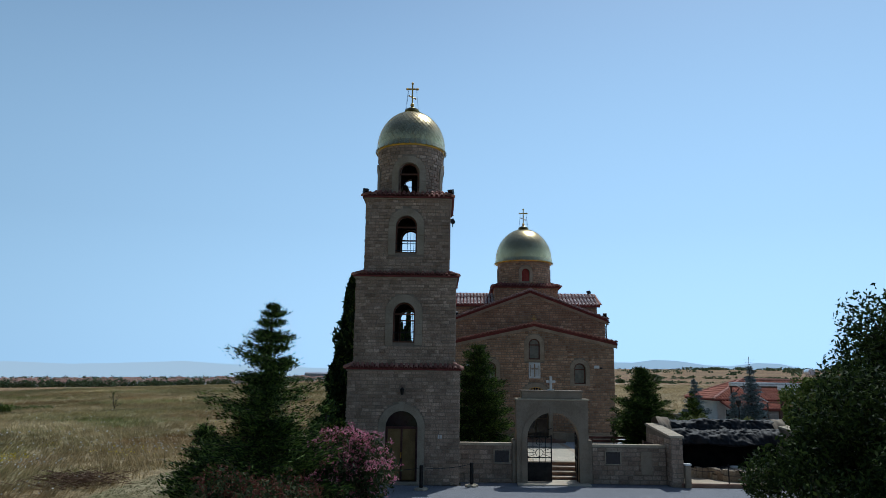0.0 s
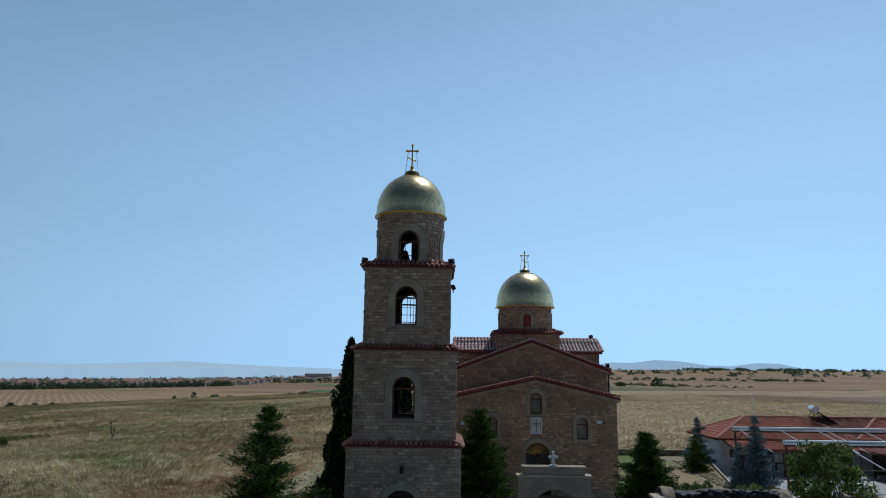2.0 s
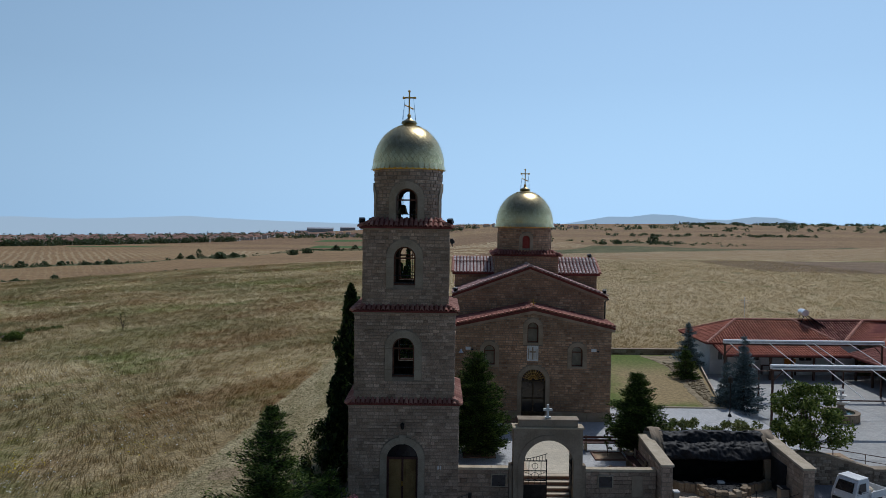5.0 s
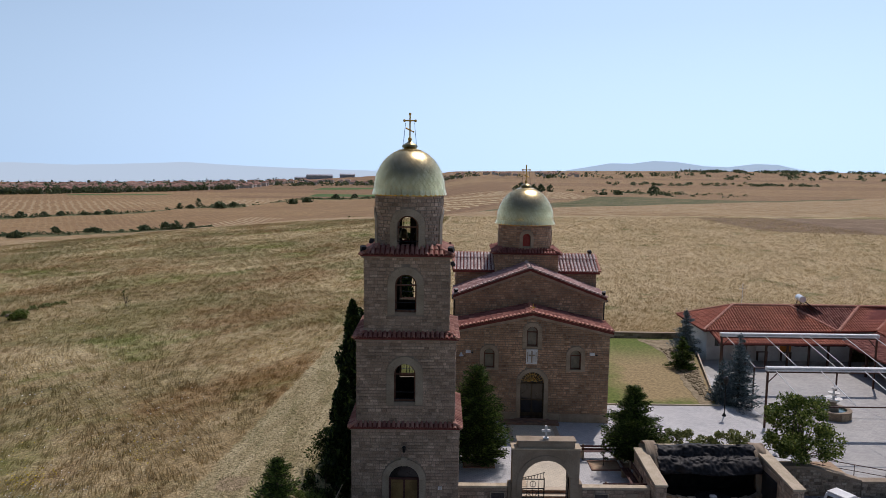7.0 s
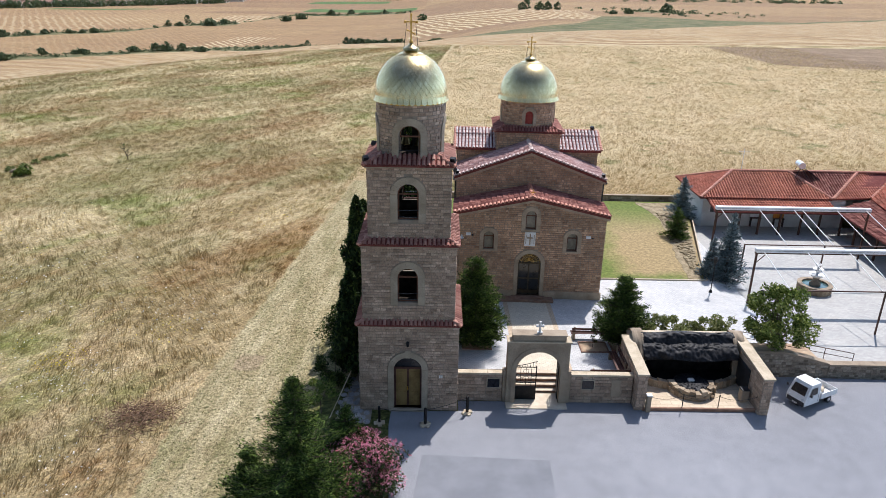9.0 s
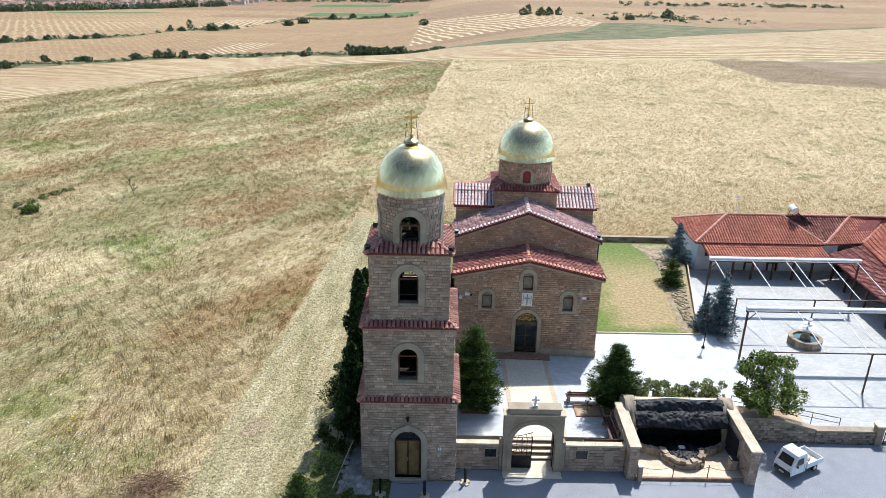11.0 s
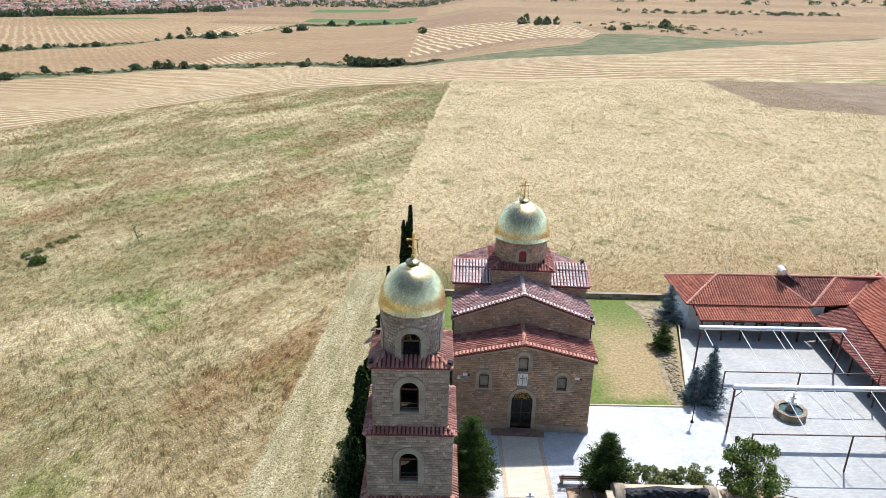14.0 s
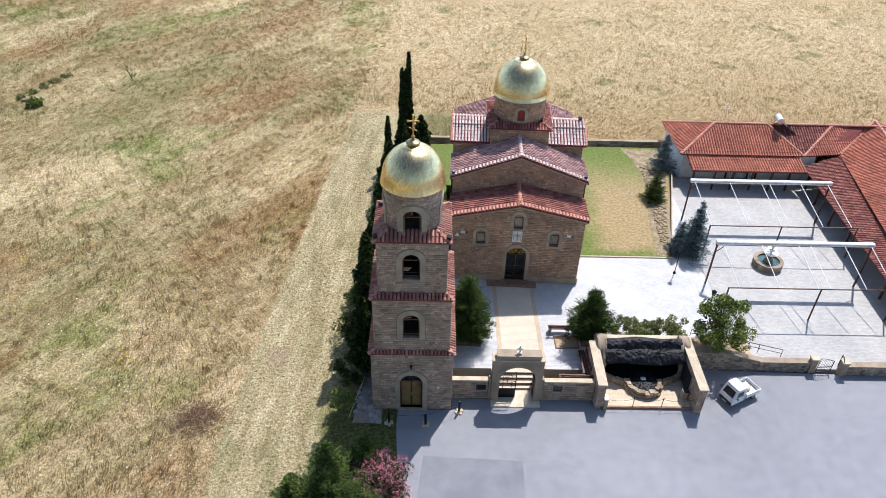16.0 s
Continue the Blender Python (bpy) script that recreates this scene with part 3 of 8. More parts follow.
# ---- mesh tools ----
class Mesh:
    def __init__(self):
        self.v, self.f = [], []

    def add(self, vs, fs):
        n = len(self.v)
        self.v += [tuple(p) for p in vs]
        self.f += [tuple(i + n for i in f) for f in fs]
        return self

    def quad(self, a, b, c, d):
        return self.add((a, b, c, d), ((0, 1, 2, 3),))

    def box(self, x0, x1, y0, y1, z0, z1, b=0.0):
        """A box, its edges chamfered by b."""
        if b <= 0:
            vs = [(x, y, z) for z in (z0, z1) for y in (y0, y1) for x in (x0, x1)]
            return self.add(vs, ((0, 2, 3, 1), (4, 5, 7, 6), (0, 1, 5, 4), (1, 3, 7, 5), (3, 2, 6, 7), (2, 0, 4, 6)))
        rings = []
        for z, i in ((z0, b), (z0 + b, 0), (z1 - b, 0), (z1, b)):
            rings.append([(x0 + i + b * (i == 0), y0 + i, z), (x1 - i - b * (i == 0), y0 + i, z), (x1 - i, y0 + i + b * (i == 0), z), (x1 - i, y1 - i - b * (i == 0), z),
                          (x1 - i - b * (i == 0), y1 - i, z), (x0 + i + b * (i == 0), y1 - i, z), (x0 + i, y1 - i - b * (i == 0), z), (x0 + i, y0 + i + b * (i == 0), z)])
        fs = [tuple(range(7, -1, -1)), tuple(range(24, 32))]
        for r in range(3):
            fs += [(8 * r + i, 8 * r + (i + 1) % 8, 8 * r + 8 + (i + 1) % 8, 8 * r + 8 + i) for i in range(8)]
        return self.add([p for r in rings for p in r], fs)

    def tube(self, a, b, r, n=8, r2=None):
        a, b = Vector(a), Vector(b)
        w = (b - a).normalized()
        u = w.orthogonal().normalized()
        v = w.cross(u)
        r2 = r if r2 is None else r2
        vs = [a + (u * math.cos(k * math.tau / n) + v * math.sin(k * math.tau / n)) * r for k in range(n)]
        vs += [b + (u * math.cos(k * math.tau / n) + v * math.sin(k * math.tau / n)) * r2 for k in range(n)]
        fs = [(k, (k + 1) % n, n + (k + 1) % n, n + k) for k in range(n)] + [tuple(range(n - 1, -1, -1)), tuple(range(n, 2 * n))]
        return self.add(vs, fs)

    def turned(self, cx, cy, profile, n=32, closed=True):
        """A body of revolution round a vertical axis, from (radius, height) rows."""
        vs = [(cx + r * math.sin(k * math.tau / n), cy - r * math.cos(k * math.tau / n), z) for r, z in profile for k in range(n)]
        fs = [(i * n + k, i * n + (k + 1) % n, (i + 1) * n + (k + 1) % n, (i + 1) * n + k) for i in range(len(profile) - 1) for k in range(n)]
        if closed:
            fs += [tuple(range(n - 1, -1, -1)), tuple(range((len(profile) - 1) * n, len(profile) * n))]
        return self.add(vs, fs)

    def ball(self, c, r, n=10):
        rows = [(r * math.sin(math.pi * k / n) + 1e-4, c[2] - r * math.cos(math.pi * k / n)) for k in range(n + 1)]
        return self.turned(c[0], c[1], rows, 2 * n)

    def prism(self, outline, axis, a, b):
        """An outline in two axes, drawn out along the third from a to b."""
        def put(p, d):
            return {0: (d, p[0], p[1]), 1: (p[0], d, p[1]), 2: (p[0], p[1], d)}[axis]
        n = len(outline)
        vs = [put(p, a) for p in outline] + [put(p, b) for p in outline]
        return self.add(vs, [tuple(range(n)), tuple(range(2 * n - 1, n - 1, -1))] + [(k, n + k, n + (k + 1) % n, (k + 1) % n) for k in range(n)])


def solid(name, mesh, material, smooth=False, fix=True):
    me = bpy.data.meshes.new(name)
    me.from_pydata(mesh.v, [], mesh.f)
    if fix:
        bm = bmesh.new()
        bm.from_mesh(me)
        bmesh.ops.recalc_face_normals(bm, faces=bm.faces)
        bm.to_mesh(me)
        bm.free()
    me.materials.append(material)
    if smooth:
        me.polygons.foreach_set("use_smooth", [True] * len(me.polygons))
    return me


def part(name, mesh, material, parent, label="", smooth=False, fix=True, kind=""):
    """One mesh object under a thing or under a part."""
    ob = new(name, solid(name, mesh, material, smooth, fix))
    ob.parent = parent
    return tagged(ob, label, kind=kind)


def thing(name, x, y, z, label, category, turn=0.0, group="", kind=""):
    ob = new(name)
    ob.matrix_world = pose(x, y, z, 0, 0, turn)
    ob.empty_display_size = 0.2
    return tagged(ob, label, category, group, kind)


def lone(name, mesh, material, label, category="", kind="", smooth=False, group="", fix=True):
    return tagged(new(name, solid(name, mesh, material, smooth, fix)), label, category, group, kind)


# A wall in its own plane: u along it, z up, y from 0 (outer face) to thick. Openings: (centre, half width, sill, spring, arched).
def top_of(o, u):
    c, h, sill, spring, arched = o
    return spring + (math.sqrt(max(0.0, h * h - (u - c) ** 2)) if arched else 0.0)


def wall_mesh(u0, u1, z0, top, openings, thick, put):
    """top: a height, or a function of u. put: from (u, depth, z) to the parent's space."""
    crest = top if callable(top) else (lambda u: top)
    us = {u0, u1, (u0 + u1) / 2}
    for c, h, sill, spring, arched in openings:
        us |= {c + h * math.sin(math.pi * (k / 16 - 0.5)) for k in range(17)} if arched else {c - h, c + h}
    us = sorted(u for u in us if u0 - 1e-6 <= u <= u1 + 1e-6)
    us = [u for k, u in enumerate(us) if k == 0 or u - us[k - 1] > 1e-5]
    m = Mesh()
    for a, b in zip(us, us[1:]):
        here = sorted((o for o in openings if o[0] - o[1] <= (a + b) / 2 <= o[0] + o[1]), key=lambda o: o[2])
        low = (z0, z0)
        for o in here:
            spans = ((low, (o[2], o[2])),)
            for lo, hi in spans:
                for d in (0, thick):
                    m.quad(put(a, d, lo[0]), put(b, d, lo[1]), put(b, d, hi[1]), put(a, d, hi[0]))
            m.quad(put(a, 0, o[2]), put(b, 0, o[2]), put(b, thick, o[2]), put(a, thick, o[2]))
            ta, tb = top_of(o, a), top_of(o, b)
            m.quad(put(a, 0, ta), put(b, 0, tb), put(b, thick, tb), put(a, thick, ta))
            low = (ta, tb)
        for d in (0, thick):
            m.quad(put(a, d, low[0]), put(b, d, low[1]), put(b, d, crest(b)), put(a, d, crest(a)))
        m.quad(put(a, 0, crest(a)), put(b, 0, crest(b)), put(b, thick, crest(b)), put(a, thick, crest(a)))
    for c, h, sill, spring, arched in openings:
        for u in (c - h, c + h):
            m.quad(put(u, 0, sill), put(u, 0, spring), put(u, thick, spring), put(u, thick, sill))
    for u in (u0, u1):
        m.quad(put(u, 0, z0), put(u, 0, crest(u)), put(u, thick, crest(u)), put(u, thick, z0))
    return m


def courses(u0, u1, z0, top, blocked, course=0.225, mean=0.42, seed=1, joint=0.03):
    """Rows of blocks (u, z, width, height) that fill a wall, clear of blocked (centre, half, foot, spring, arched, height)."""
    rnd = random.Random(seed)
    crest = top if callable(top) else (lambda u: top)
    mid = (u0 + u1) / 2
    peak = crest(mid)
    out, z, row = [], z0, 0
    while z < peak - 0.08:
        h = course * rnd.uniform(0.88, 1.12)
        h = min(h, peak - z)
        lo, hi = u0, u1
        if callable(top):
            while lo < mid and crest(lo) < z + h:
                lo += 0.03
            while hi > mid and crest(hi) < z + h:
                hi -= 0.03
        cuts = []
        for c, half, foot, spring, arched in blocked:
            crown = spring + half if arched else spring
            if z + h > foot + 0.01 and z < crown - 0.01:
                zz = max(z, foot)
                w = half if zz <= spring else math.sqrt(max(0.0, half * half - (zz - spring) ** 2))
                cuts.append((c - w, c + w))
        spans, at = [], lo
        for a, b in sorted(cuts):
            spans.append((at, a))
            at = b
        spans.append((at, hi))
        for a, b in spans:
            u, first = a, True
            while b - u > 0.06:
                w = mean * rnd.uniform(0.55, 1.45) * (0.55 if first and row % 2 else 1.0)
                if b - u - w < 0.16:
                    w = b - u
                out.append((u + joint / 2, z + joint / 2, w - joint, h - joint))
                u, first = u + w, False
        z, row = z + h, row + 1
    return out


def unit_block(name, material):
    """A dressed block 1 x 1 x 1: chamfered at its face, at y = 0 to 1 towards the viewer."""
    i = 0.06
    m = Mesh().add([(0, 0, 0), (1, 0, 0), (1, 0, 1), (0, 0, 1), (0, -0.6, 0), (1, -0.6, 0), (1, -0.6, 1), (0, -0.6, 1),
                    (i, -1, i * 2), (1 - i, -1, i * 2), (1 - i, -1, 1 - i * 2), (i, -1, 1 - i * 2)],
                   [(0, 1, 5, 4), (1, 2, 6, 5), (2, 3, 7, 6), (3, 0, 4, 7), (4, 5, 9, 8), (5, 6, 10, 9), (6, 7, 11, 10), (7, 4, 8, 11), (8, 9, 10, 11)])
    return solid(name, m, material)


def block_into(m, put, u, z, w, h, proud):
    i = 0.012
    vs = [put(u, 0, z), put(u + w, 0, z), put(u + w, 0, z + h), put(u, 0, z + h)]
    vs += [put(u, -proud * 0.6, z), put(u + w, -proud * 0.6, z), put(u + w, -proud * 0.6, z + h), put(u, -proud * 0.6, z + h)]
    vs += [put(u + i, -proud, z + i), put(u + w - i, -proud, z + i), put(u + w - i, -proud, z + h - i), put(u + i, -proud, z + h - i)]
    m.add(vs, [(0, 1, 5, 4), (1, 2, 6, 5), (2, 3, 7, 6), (3, 0, 4, 7), (4, 5, 9, 8), (5, 6, 10, 9), (6, 7, 11, 10), (7, 4, 8, 11), (8, 9, 10, 11)])


LATER = []  # bricks that are parts of their own: (parent, mesh, list of poses), placed at the end of the file


def surround(c, inner, outer, foot, spring, put, proud, key=False, n=11):
    """Pieces of a stone arch surround: two jambs of three blocks and a ring of voussoirs."""
    pieces = []
    step = (spring - foot) / 3
    for s in (-1, 1):
        for k in range(3):
            m = Mesh()
            a, b = sorted((c + s * inner, c + s * outer))
            z0, z1 = foot + k * step + 0.004, foot + (k + 1) * step - 0.004
            vs = [put(u, d, z) for d in (0.12, -proud) for u, z in ((a, z0), (b, z0), (b, z1), (a, z1))]
            m.add(vs, ((0, 1, 2, 3), (4, 5, 6, 7), (0, 1, 5, 4), (1, 2, 6, 5), (2, 3, 7, 6), (3, 0, 4, 7)))
            pieces.append(m)
    for k in range(n):
        m = Mesh()
        t0, t1 = math.pi * k / n + 0.004, math.pi * (k + 1) / n - 0.004
        big = outer + (0.1 if key and k == n // 2 else 0.0)
        ts = [t0 + (t1 - t0) * j / 2 for j in range(3)]
        rows = [[put(c + r * math.cos(t), d, spring + r * math.sin(t)) for t in ts] for d in (0.12, -proud - (0.04 if key and k == n // 2 else 0)) for r in (inner, big)]
        vs = [p for r in rows for p in r]
        fs = []
        for a, b in ((0, 1), (2, 3), (0, 2), (1, 3)):
            fs += [(3 * a + j, 3 * a + j + 1, 3 * b + j + 1, 3 * b + j) for j in range(2)]
        fs += [(0, 3, 9, 6), (2, 5, 11, 8)]
        m.add(vs, fs)
        pieces.append(m)
    return pieces


def roof_tiles(m, corner, along, up, pitch=0.24, length=0.40, cut=None, seed=3, rad=None):
    """Barrel tiles over a slope: rows from the eave up, columns along the eave. cut(s, t) keeps a tile at s along, t up (metres)."""
    rnd = random.Random(seed)
    corner, along, up = Vector(corner), Vector(along), Vector(up)
    wide, tall = along.length, up.length
    e, s = along.normalized(), up.normalized()
    n = e.cross(s).normalized()
    if n.z < 0:
        n = -n
    cols, rows = max(1, round(wide / pitch)), max(1, round(tall / length))
    pw, pl = wide / cols, tall / rows
    r = rad or pw * 0.36
    angs = [math.pi * k / 4 for k in range(5)]
    for i in range(cols):
        for j in range(rows):
            cs, ct = (i + 0.5) * pw, (j + 0.5) * pl
            if cut and not cut(cs, ct):
                continue
            wob, lift = rnd.uniform(-0.008, 0.008), rnd.uniform(0.0, 0.012)
            base = corner + e * (cs + wob)
            lo, hi = base + s * (j * pl - 0.02) + n * (0.035 + lift), base + s * ((j + 1) * pl + 0.02) + n * 0.012
            ra, rb = r * 1.08, r * 0.9
            vs = [lo + e * (ra * math.cos(t)) + n * (ra * math.sin(t)) for t in angs]
            vs += [hi + e * (rb * math.cos(t)) + n * (rb * math.sin(t)) for t in angs]
            vs += [lo + e * (ra * 0.78 * math.cos(t)) + n * (ra * 0.78 * math.sin(t)) for t in angs]
            fs = [(k, k + 1, 6 + k, 5 + k) for k in range(4)] + [(k, k + 1, 11 + k, 10 + k) for k in range(4)]
            m.add(vs, fs)


def ridge_tiles(m, a, b, r=0.13, length=0.42):
    a, b = Vector(a), Vector(b)
    d = b - a
    n = max(1, round(d.length / length))
    w = d.normalized()
    side = w.cross(Vector((0, 0, 1))).normalized()
    upv = side.cross(w)
    for k in range(n):
        p, q = a + d * (k / n) - w * 0.02, a + d * ((k + 1) / n) + w * 0.02
        angs = [math.pi * j / 5 for j in range(6)]
        vs = [p + side * (r * 1.1 * math.cos(t)) + upv * (r * 1.1 * math.sin(t) - 0.03) for t in angs] + [q + side * (r * 0.92 * math.cos(t)) + upv * (r * 0.92 * math.sin(t) - 0.03) for t in angs]
        m.add(vs, [(j, j + 1, 7 + j, 6 + j) for j in range(5)] + [tuple(range(6))])


def skirt_roof(parent, hx, hy, ix, iy, z0, z1, label="", cx=0.0, cy=0.0):
    """A tiled pent roof running round a block: from hx, hy at z0 in to ix, iy at z1."""
    base = Mesh()
    o = [(cx + a * hx, cy + b * hy, z0) for a, b in ((-1, -1), (1, -1), (1, 1), (-1, 1))]
    i = [(cx + a * ix, cy + b * iy, z1) for a, b in ((-1, -1), (1, -1), (1, 1), (-1, 1))]
    lowo = [(x, y, z - 0.07) for x, y, z in o]
    lowi = [(x, y, z0 - 0.07) for x, y, z in i]
    base.add(o + i + lowo + lowi, [(k, (k + 1) % 4, 4 + (k + 1) % 4, 4 + k) for k in range(4)] + [(k, (k + 1) % 4, 8 + (k + 1) % 4, 8 + k) for k in range(4)] + [(8 + k, 8 + (k + 1) % 4, 12 + (k + 1) % 4, 12 + k) for k in range(4)])
    part("ledge_bed", base, M_TILEBASE, parent)
    tiles, ridge = Mesh(), Mesh()
    for k in range(4):
        a, b, c, d = Vector(o[k]), Vector(o[(k + 1) % 4]), Vector(i[(k + 1) % 4]), Vector(i[k])
        e = (b - a)
        off = (d - a).dot(e.normalized())
        up = (d - a) - e.normalized() * off
        wide, tall = e.length, up.length
        roof_tiles(tiles, a, e, up, 0.22, max(0.3, tall / max(1, round(tall / 0.36))), lambda s, t: off * t / tall - 0.1 < s < wide - off * t / tall + 0.1, seed=k)
        ridge_tiles(ridge, a + Vector((0, 0, 0.02)), d + Vector((0, 0, 0.02)), 0.1, 0.36)
    part("ledge_tiles", tiles, M_LEDGE if parent.name.startswith("bell") else M_TILE, parent, label, fix=False, kind="stuff")
    part("hip_tiles", ridge, M_RIDGE, parent, fix=False, kind="stuff")


def dome(parent, cx, cy, z, r, h, rows, around, seed=5):
    """A gilded dome of lozenge plates over a smooth shell, with a bright band at its foot."""
    def at(k, j, out=0.0):
        f = min(1.0, j / rows)
        a = f * math.pi / 2 * 0.965
        rr = r * math.cos(a) + out
        t = math.tau * k / around
        return (cx + rr * math.sin(t), cy - rr * math.cos(t), z + h * math.sin(a) + out * math.sin(a))
    shell = Mesh().turned(cx, cy, [(r * 0.985 * math.cos(k * math.pi / 40), z + h * 0.985 * math.sin(k * math.pi / 40)) for k in range(20)] + [(0.02, z + h * 0.985)], 48)
    shell_ob = part("dome_shell", shell, M_BRONZE, parent, "gilded dome", smooth=True)
    rest, rnd, single = Mesh(), random.Random(seed), 0
    for j in range(rows):
        for k in range(around):
            kk = k + 0.5 * (j % 2)
            if j >= rows - 3 and k % 2:
                continue
            wdt = 0.5 if j < rows - 3 else 1.0
            b, l, rr, t = at(kk, max(0, j - 1), 0.024), at(kk - wdt, j, 0.015), at(kk + wdt, j, 0.015), at(kk, min(rows, j + 1), 0.007)
            tilt = rnd.uniform(-0.006, 0.006)
            b = (b[0], b[1], b[2] + tilt)
            ins = [(p[0] + (cx - p[0]) * 0.02, p[1] + (cy - p[1]) * 0.02, p[2] - 0.012) for p in (b, l, rr)]
            c = tuple((l[q] + rr[q]) / 2 * 0.35 + (b[q] + t[q]) / 2 * 0.65 for q in range(3))
            b, l, rr, t = (tuple(c[q] + (p[q] - c[q]) * 0.92 for q in range(3)) for p in (b, l, rr, t))
            ahead = math.cos(math.tau * kk / around) > 0.18 and single < 300
            m = Mesh() if ahead else rest
            m.add([b, rr, t, l, c] + ins, [(0, 1, 4), (1, 2, 4), (2, 3, 4), (3, 0, 4), (0, 1, 7, 5), (0, 3, 6, 5)])
            if ahead:
                single += 1
                part("lozenge_plate", m, M_GOLDONE, shell_ob, fix=False)
    part("dome_cladding", rest, M_GOLD, parent, "pale gilded lozenge plates", fix=False, kind="stuff")
    steps = [(rows - 3 + q * 0.5) / rows for q in range(7)]
    cap = Mesh().turned(cx, cy, [(r * math.cos(min(1, f) * math.pi / 2 * 0.965) + 0.03, z + h * math.sin(min(1, f) * math.pi / 2 * 0.965) + 0.03) for f in steps], 40)
    part("dome_cap", cap, M_GOLDONE, parent, "smooth gilded cap under the finial")
    skirt = Mesh()
    for k in range(around):
        a, b = math.tau * (k + 0.04) / around, math.tau * (k + 0.96) / around
        rows_ = [(r * 1.012, z + 0.05), (r * 1.035, z - 0.1), (r * 1.055, z - 0.2)]
        vs = [(cx + q * math.sin(t), cy - q * math.cos(t), zz) for q, zz in rows_ for t in (a, b)]
        tip = ((a + b) / 2, r * 1.058, z - 0.245)
        vs.append((cx + tip[1] * math.sin(tip[0]), cy - tip[1] * math.cos(tip[0]), tip[2]))
        skirt.add(vs, [(0, 2, 3, 1), (2, 4, 5, 3), (4, 6, 5)])
    part("dome_skirt", skirt, M_GOLD, parent, "row of pale gilded plates round the dome's foot", fix=False, kind="stuff")
    band = Mesh().turned(cx, cy, [(r * 0.93, z - 0.28), (r * 0.985, z - 0.27), (r * 1.0, z - 0.21), (r * 0.99, z - 0.12), (r * 0.97, z + 0.0)], 48)
    part("dome_cornice", band, M_GOLD2, parent, "bright yellow gold band", smooth=False)


def ortho_cross(parent, cx, cy, z, h, material, s=1.0):
    """Finial and three-barred cross with knobbed ends and stay wires."""
    fin = Mesh().turned(cx, cy, [(0.58 * s, z - 0.16), (0.57 * s, z - 0.1), (0.36 * s, z + 0.01), (0.28 * s, z + 0.05), (0.38 * s, z + 0.13), (0.35 * s, z + 0.22), (0.18 * s, z + 0.31), (0.09 * s, z + 0.38), (0.06 * s, z + 0.43)], 24)
    part("finial", fin, M_FINIAL, parent, smooth=False)
    m = Mesh()
    zb = z + 0.42
    m.ball((cx, cy, zb + 0.07), 0.1 * s, 6)
    t = 0.035 * s
    m.box(cx - t, cx + t, cy - t, cy + t, zb, z + h - 0.06, 0.008)
    arm, za = 0.27 * s, z + h - 0.36
    m.box(cx - arm, cx + arm, cy - t * 0.9, cy + t * 0.9, za - t, za + t, 0.008)
    for dx, dz in ((-arm, 0), (arm, 0)):
        m.ball((cx + dx, cy, za), 0.065 * s, 5)
    m.ball((cx, cy, z + h - 0.05), 0.065 * s, 5)
    zl, sl = zb + 0.38 * (h - 0.42), 0.17 * s
    m.tube((cx - sl, cy, zl + 0.08), (cx + sl, cy, zl - 0.08), t * 0.9, 6)
    for sg in (-1, 1):
        m.ball((cx + sg * sl, cy, zl - sg * 0.08), 0.045 * s, 4)
    part("cross", m, material, parent)
    for k in range(4):
        a = math.pi / 4 + k * math.pi / 2
        part("stay_wire", Mesh().tube((cx + 0.5 * s * math.cos(a), cy + 0.5 * s * math.sin(a), z - 0.12), (cx + (0.2 if math.cos(a) > 0 else -0.2) * s, cy, za), 0.008, 4), M_IRON, parent)


def flood_light(x, y, z, turn, tilt=30, group="flood lights"):
    t = thing("flood_light", x, y, z, "black metal flood light on a short bracket", "flood light", turn, group)
    t.scale = (0.72, 0.72, 0.72)
    part("bracket", Mesh().box(-0.16, 0.16, -0.04, 0.04, 0.0, 0.05, 0.01).box(-0.03, 0.03, -0.03, 0.03, 0.05, 0.2), M_DARKMETAL, t)
    c, s = math.cos(radians(tilt)), math.sin(radians(tilt))
    m = Mesh()
    out = [(-0.13, -0.19), (0.13, -0.15), (0.13, 0.15), (-0.13, 0.19)]
    m.prism([(a * c - b * s, 0.36 + a * s + b * c) for a, b in out], 0, -0.17, 0.17)
    part("lamp_housing", m, M_DARKMETAL, t)
    m = Mesh()
    out = [(-0.15, -0.17), (-0.131, -0.17), (-0.131, 0.17), (-0.15, 0.17)]
    m.prism([(a * c - b * s, 0.36 + a * s + b * c) for a, b in out], 0, -0.15, 0.15)
    part("lens", m, M_DARKGLASS, t)
    return t


# ---- the land ----
def smooth(a, b, x):
    t = np.clip((x - a) / (b - a), 0, 1)
    return t * t * (3 - 2 * t)


def crest_y(x):
    return np.interp(x, [-400, -97, -82, -62, -47, -14, 6, 105, 400], [60, 152, 172, 196, 213, 226, 240, 262, 300])


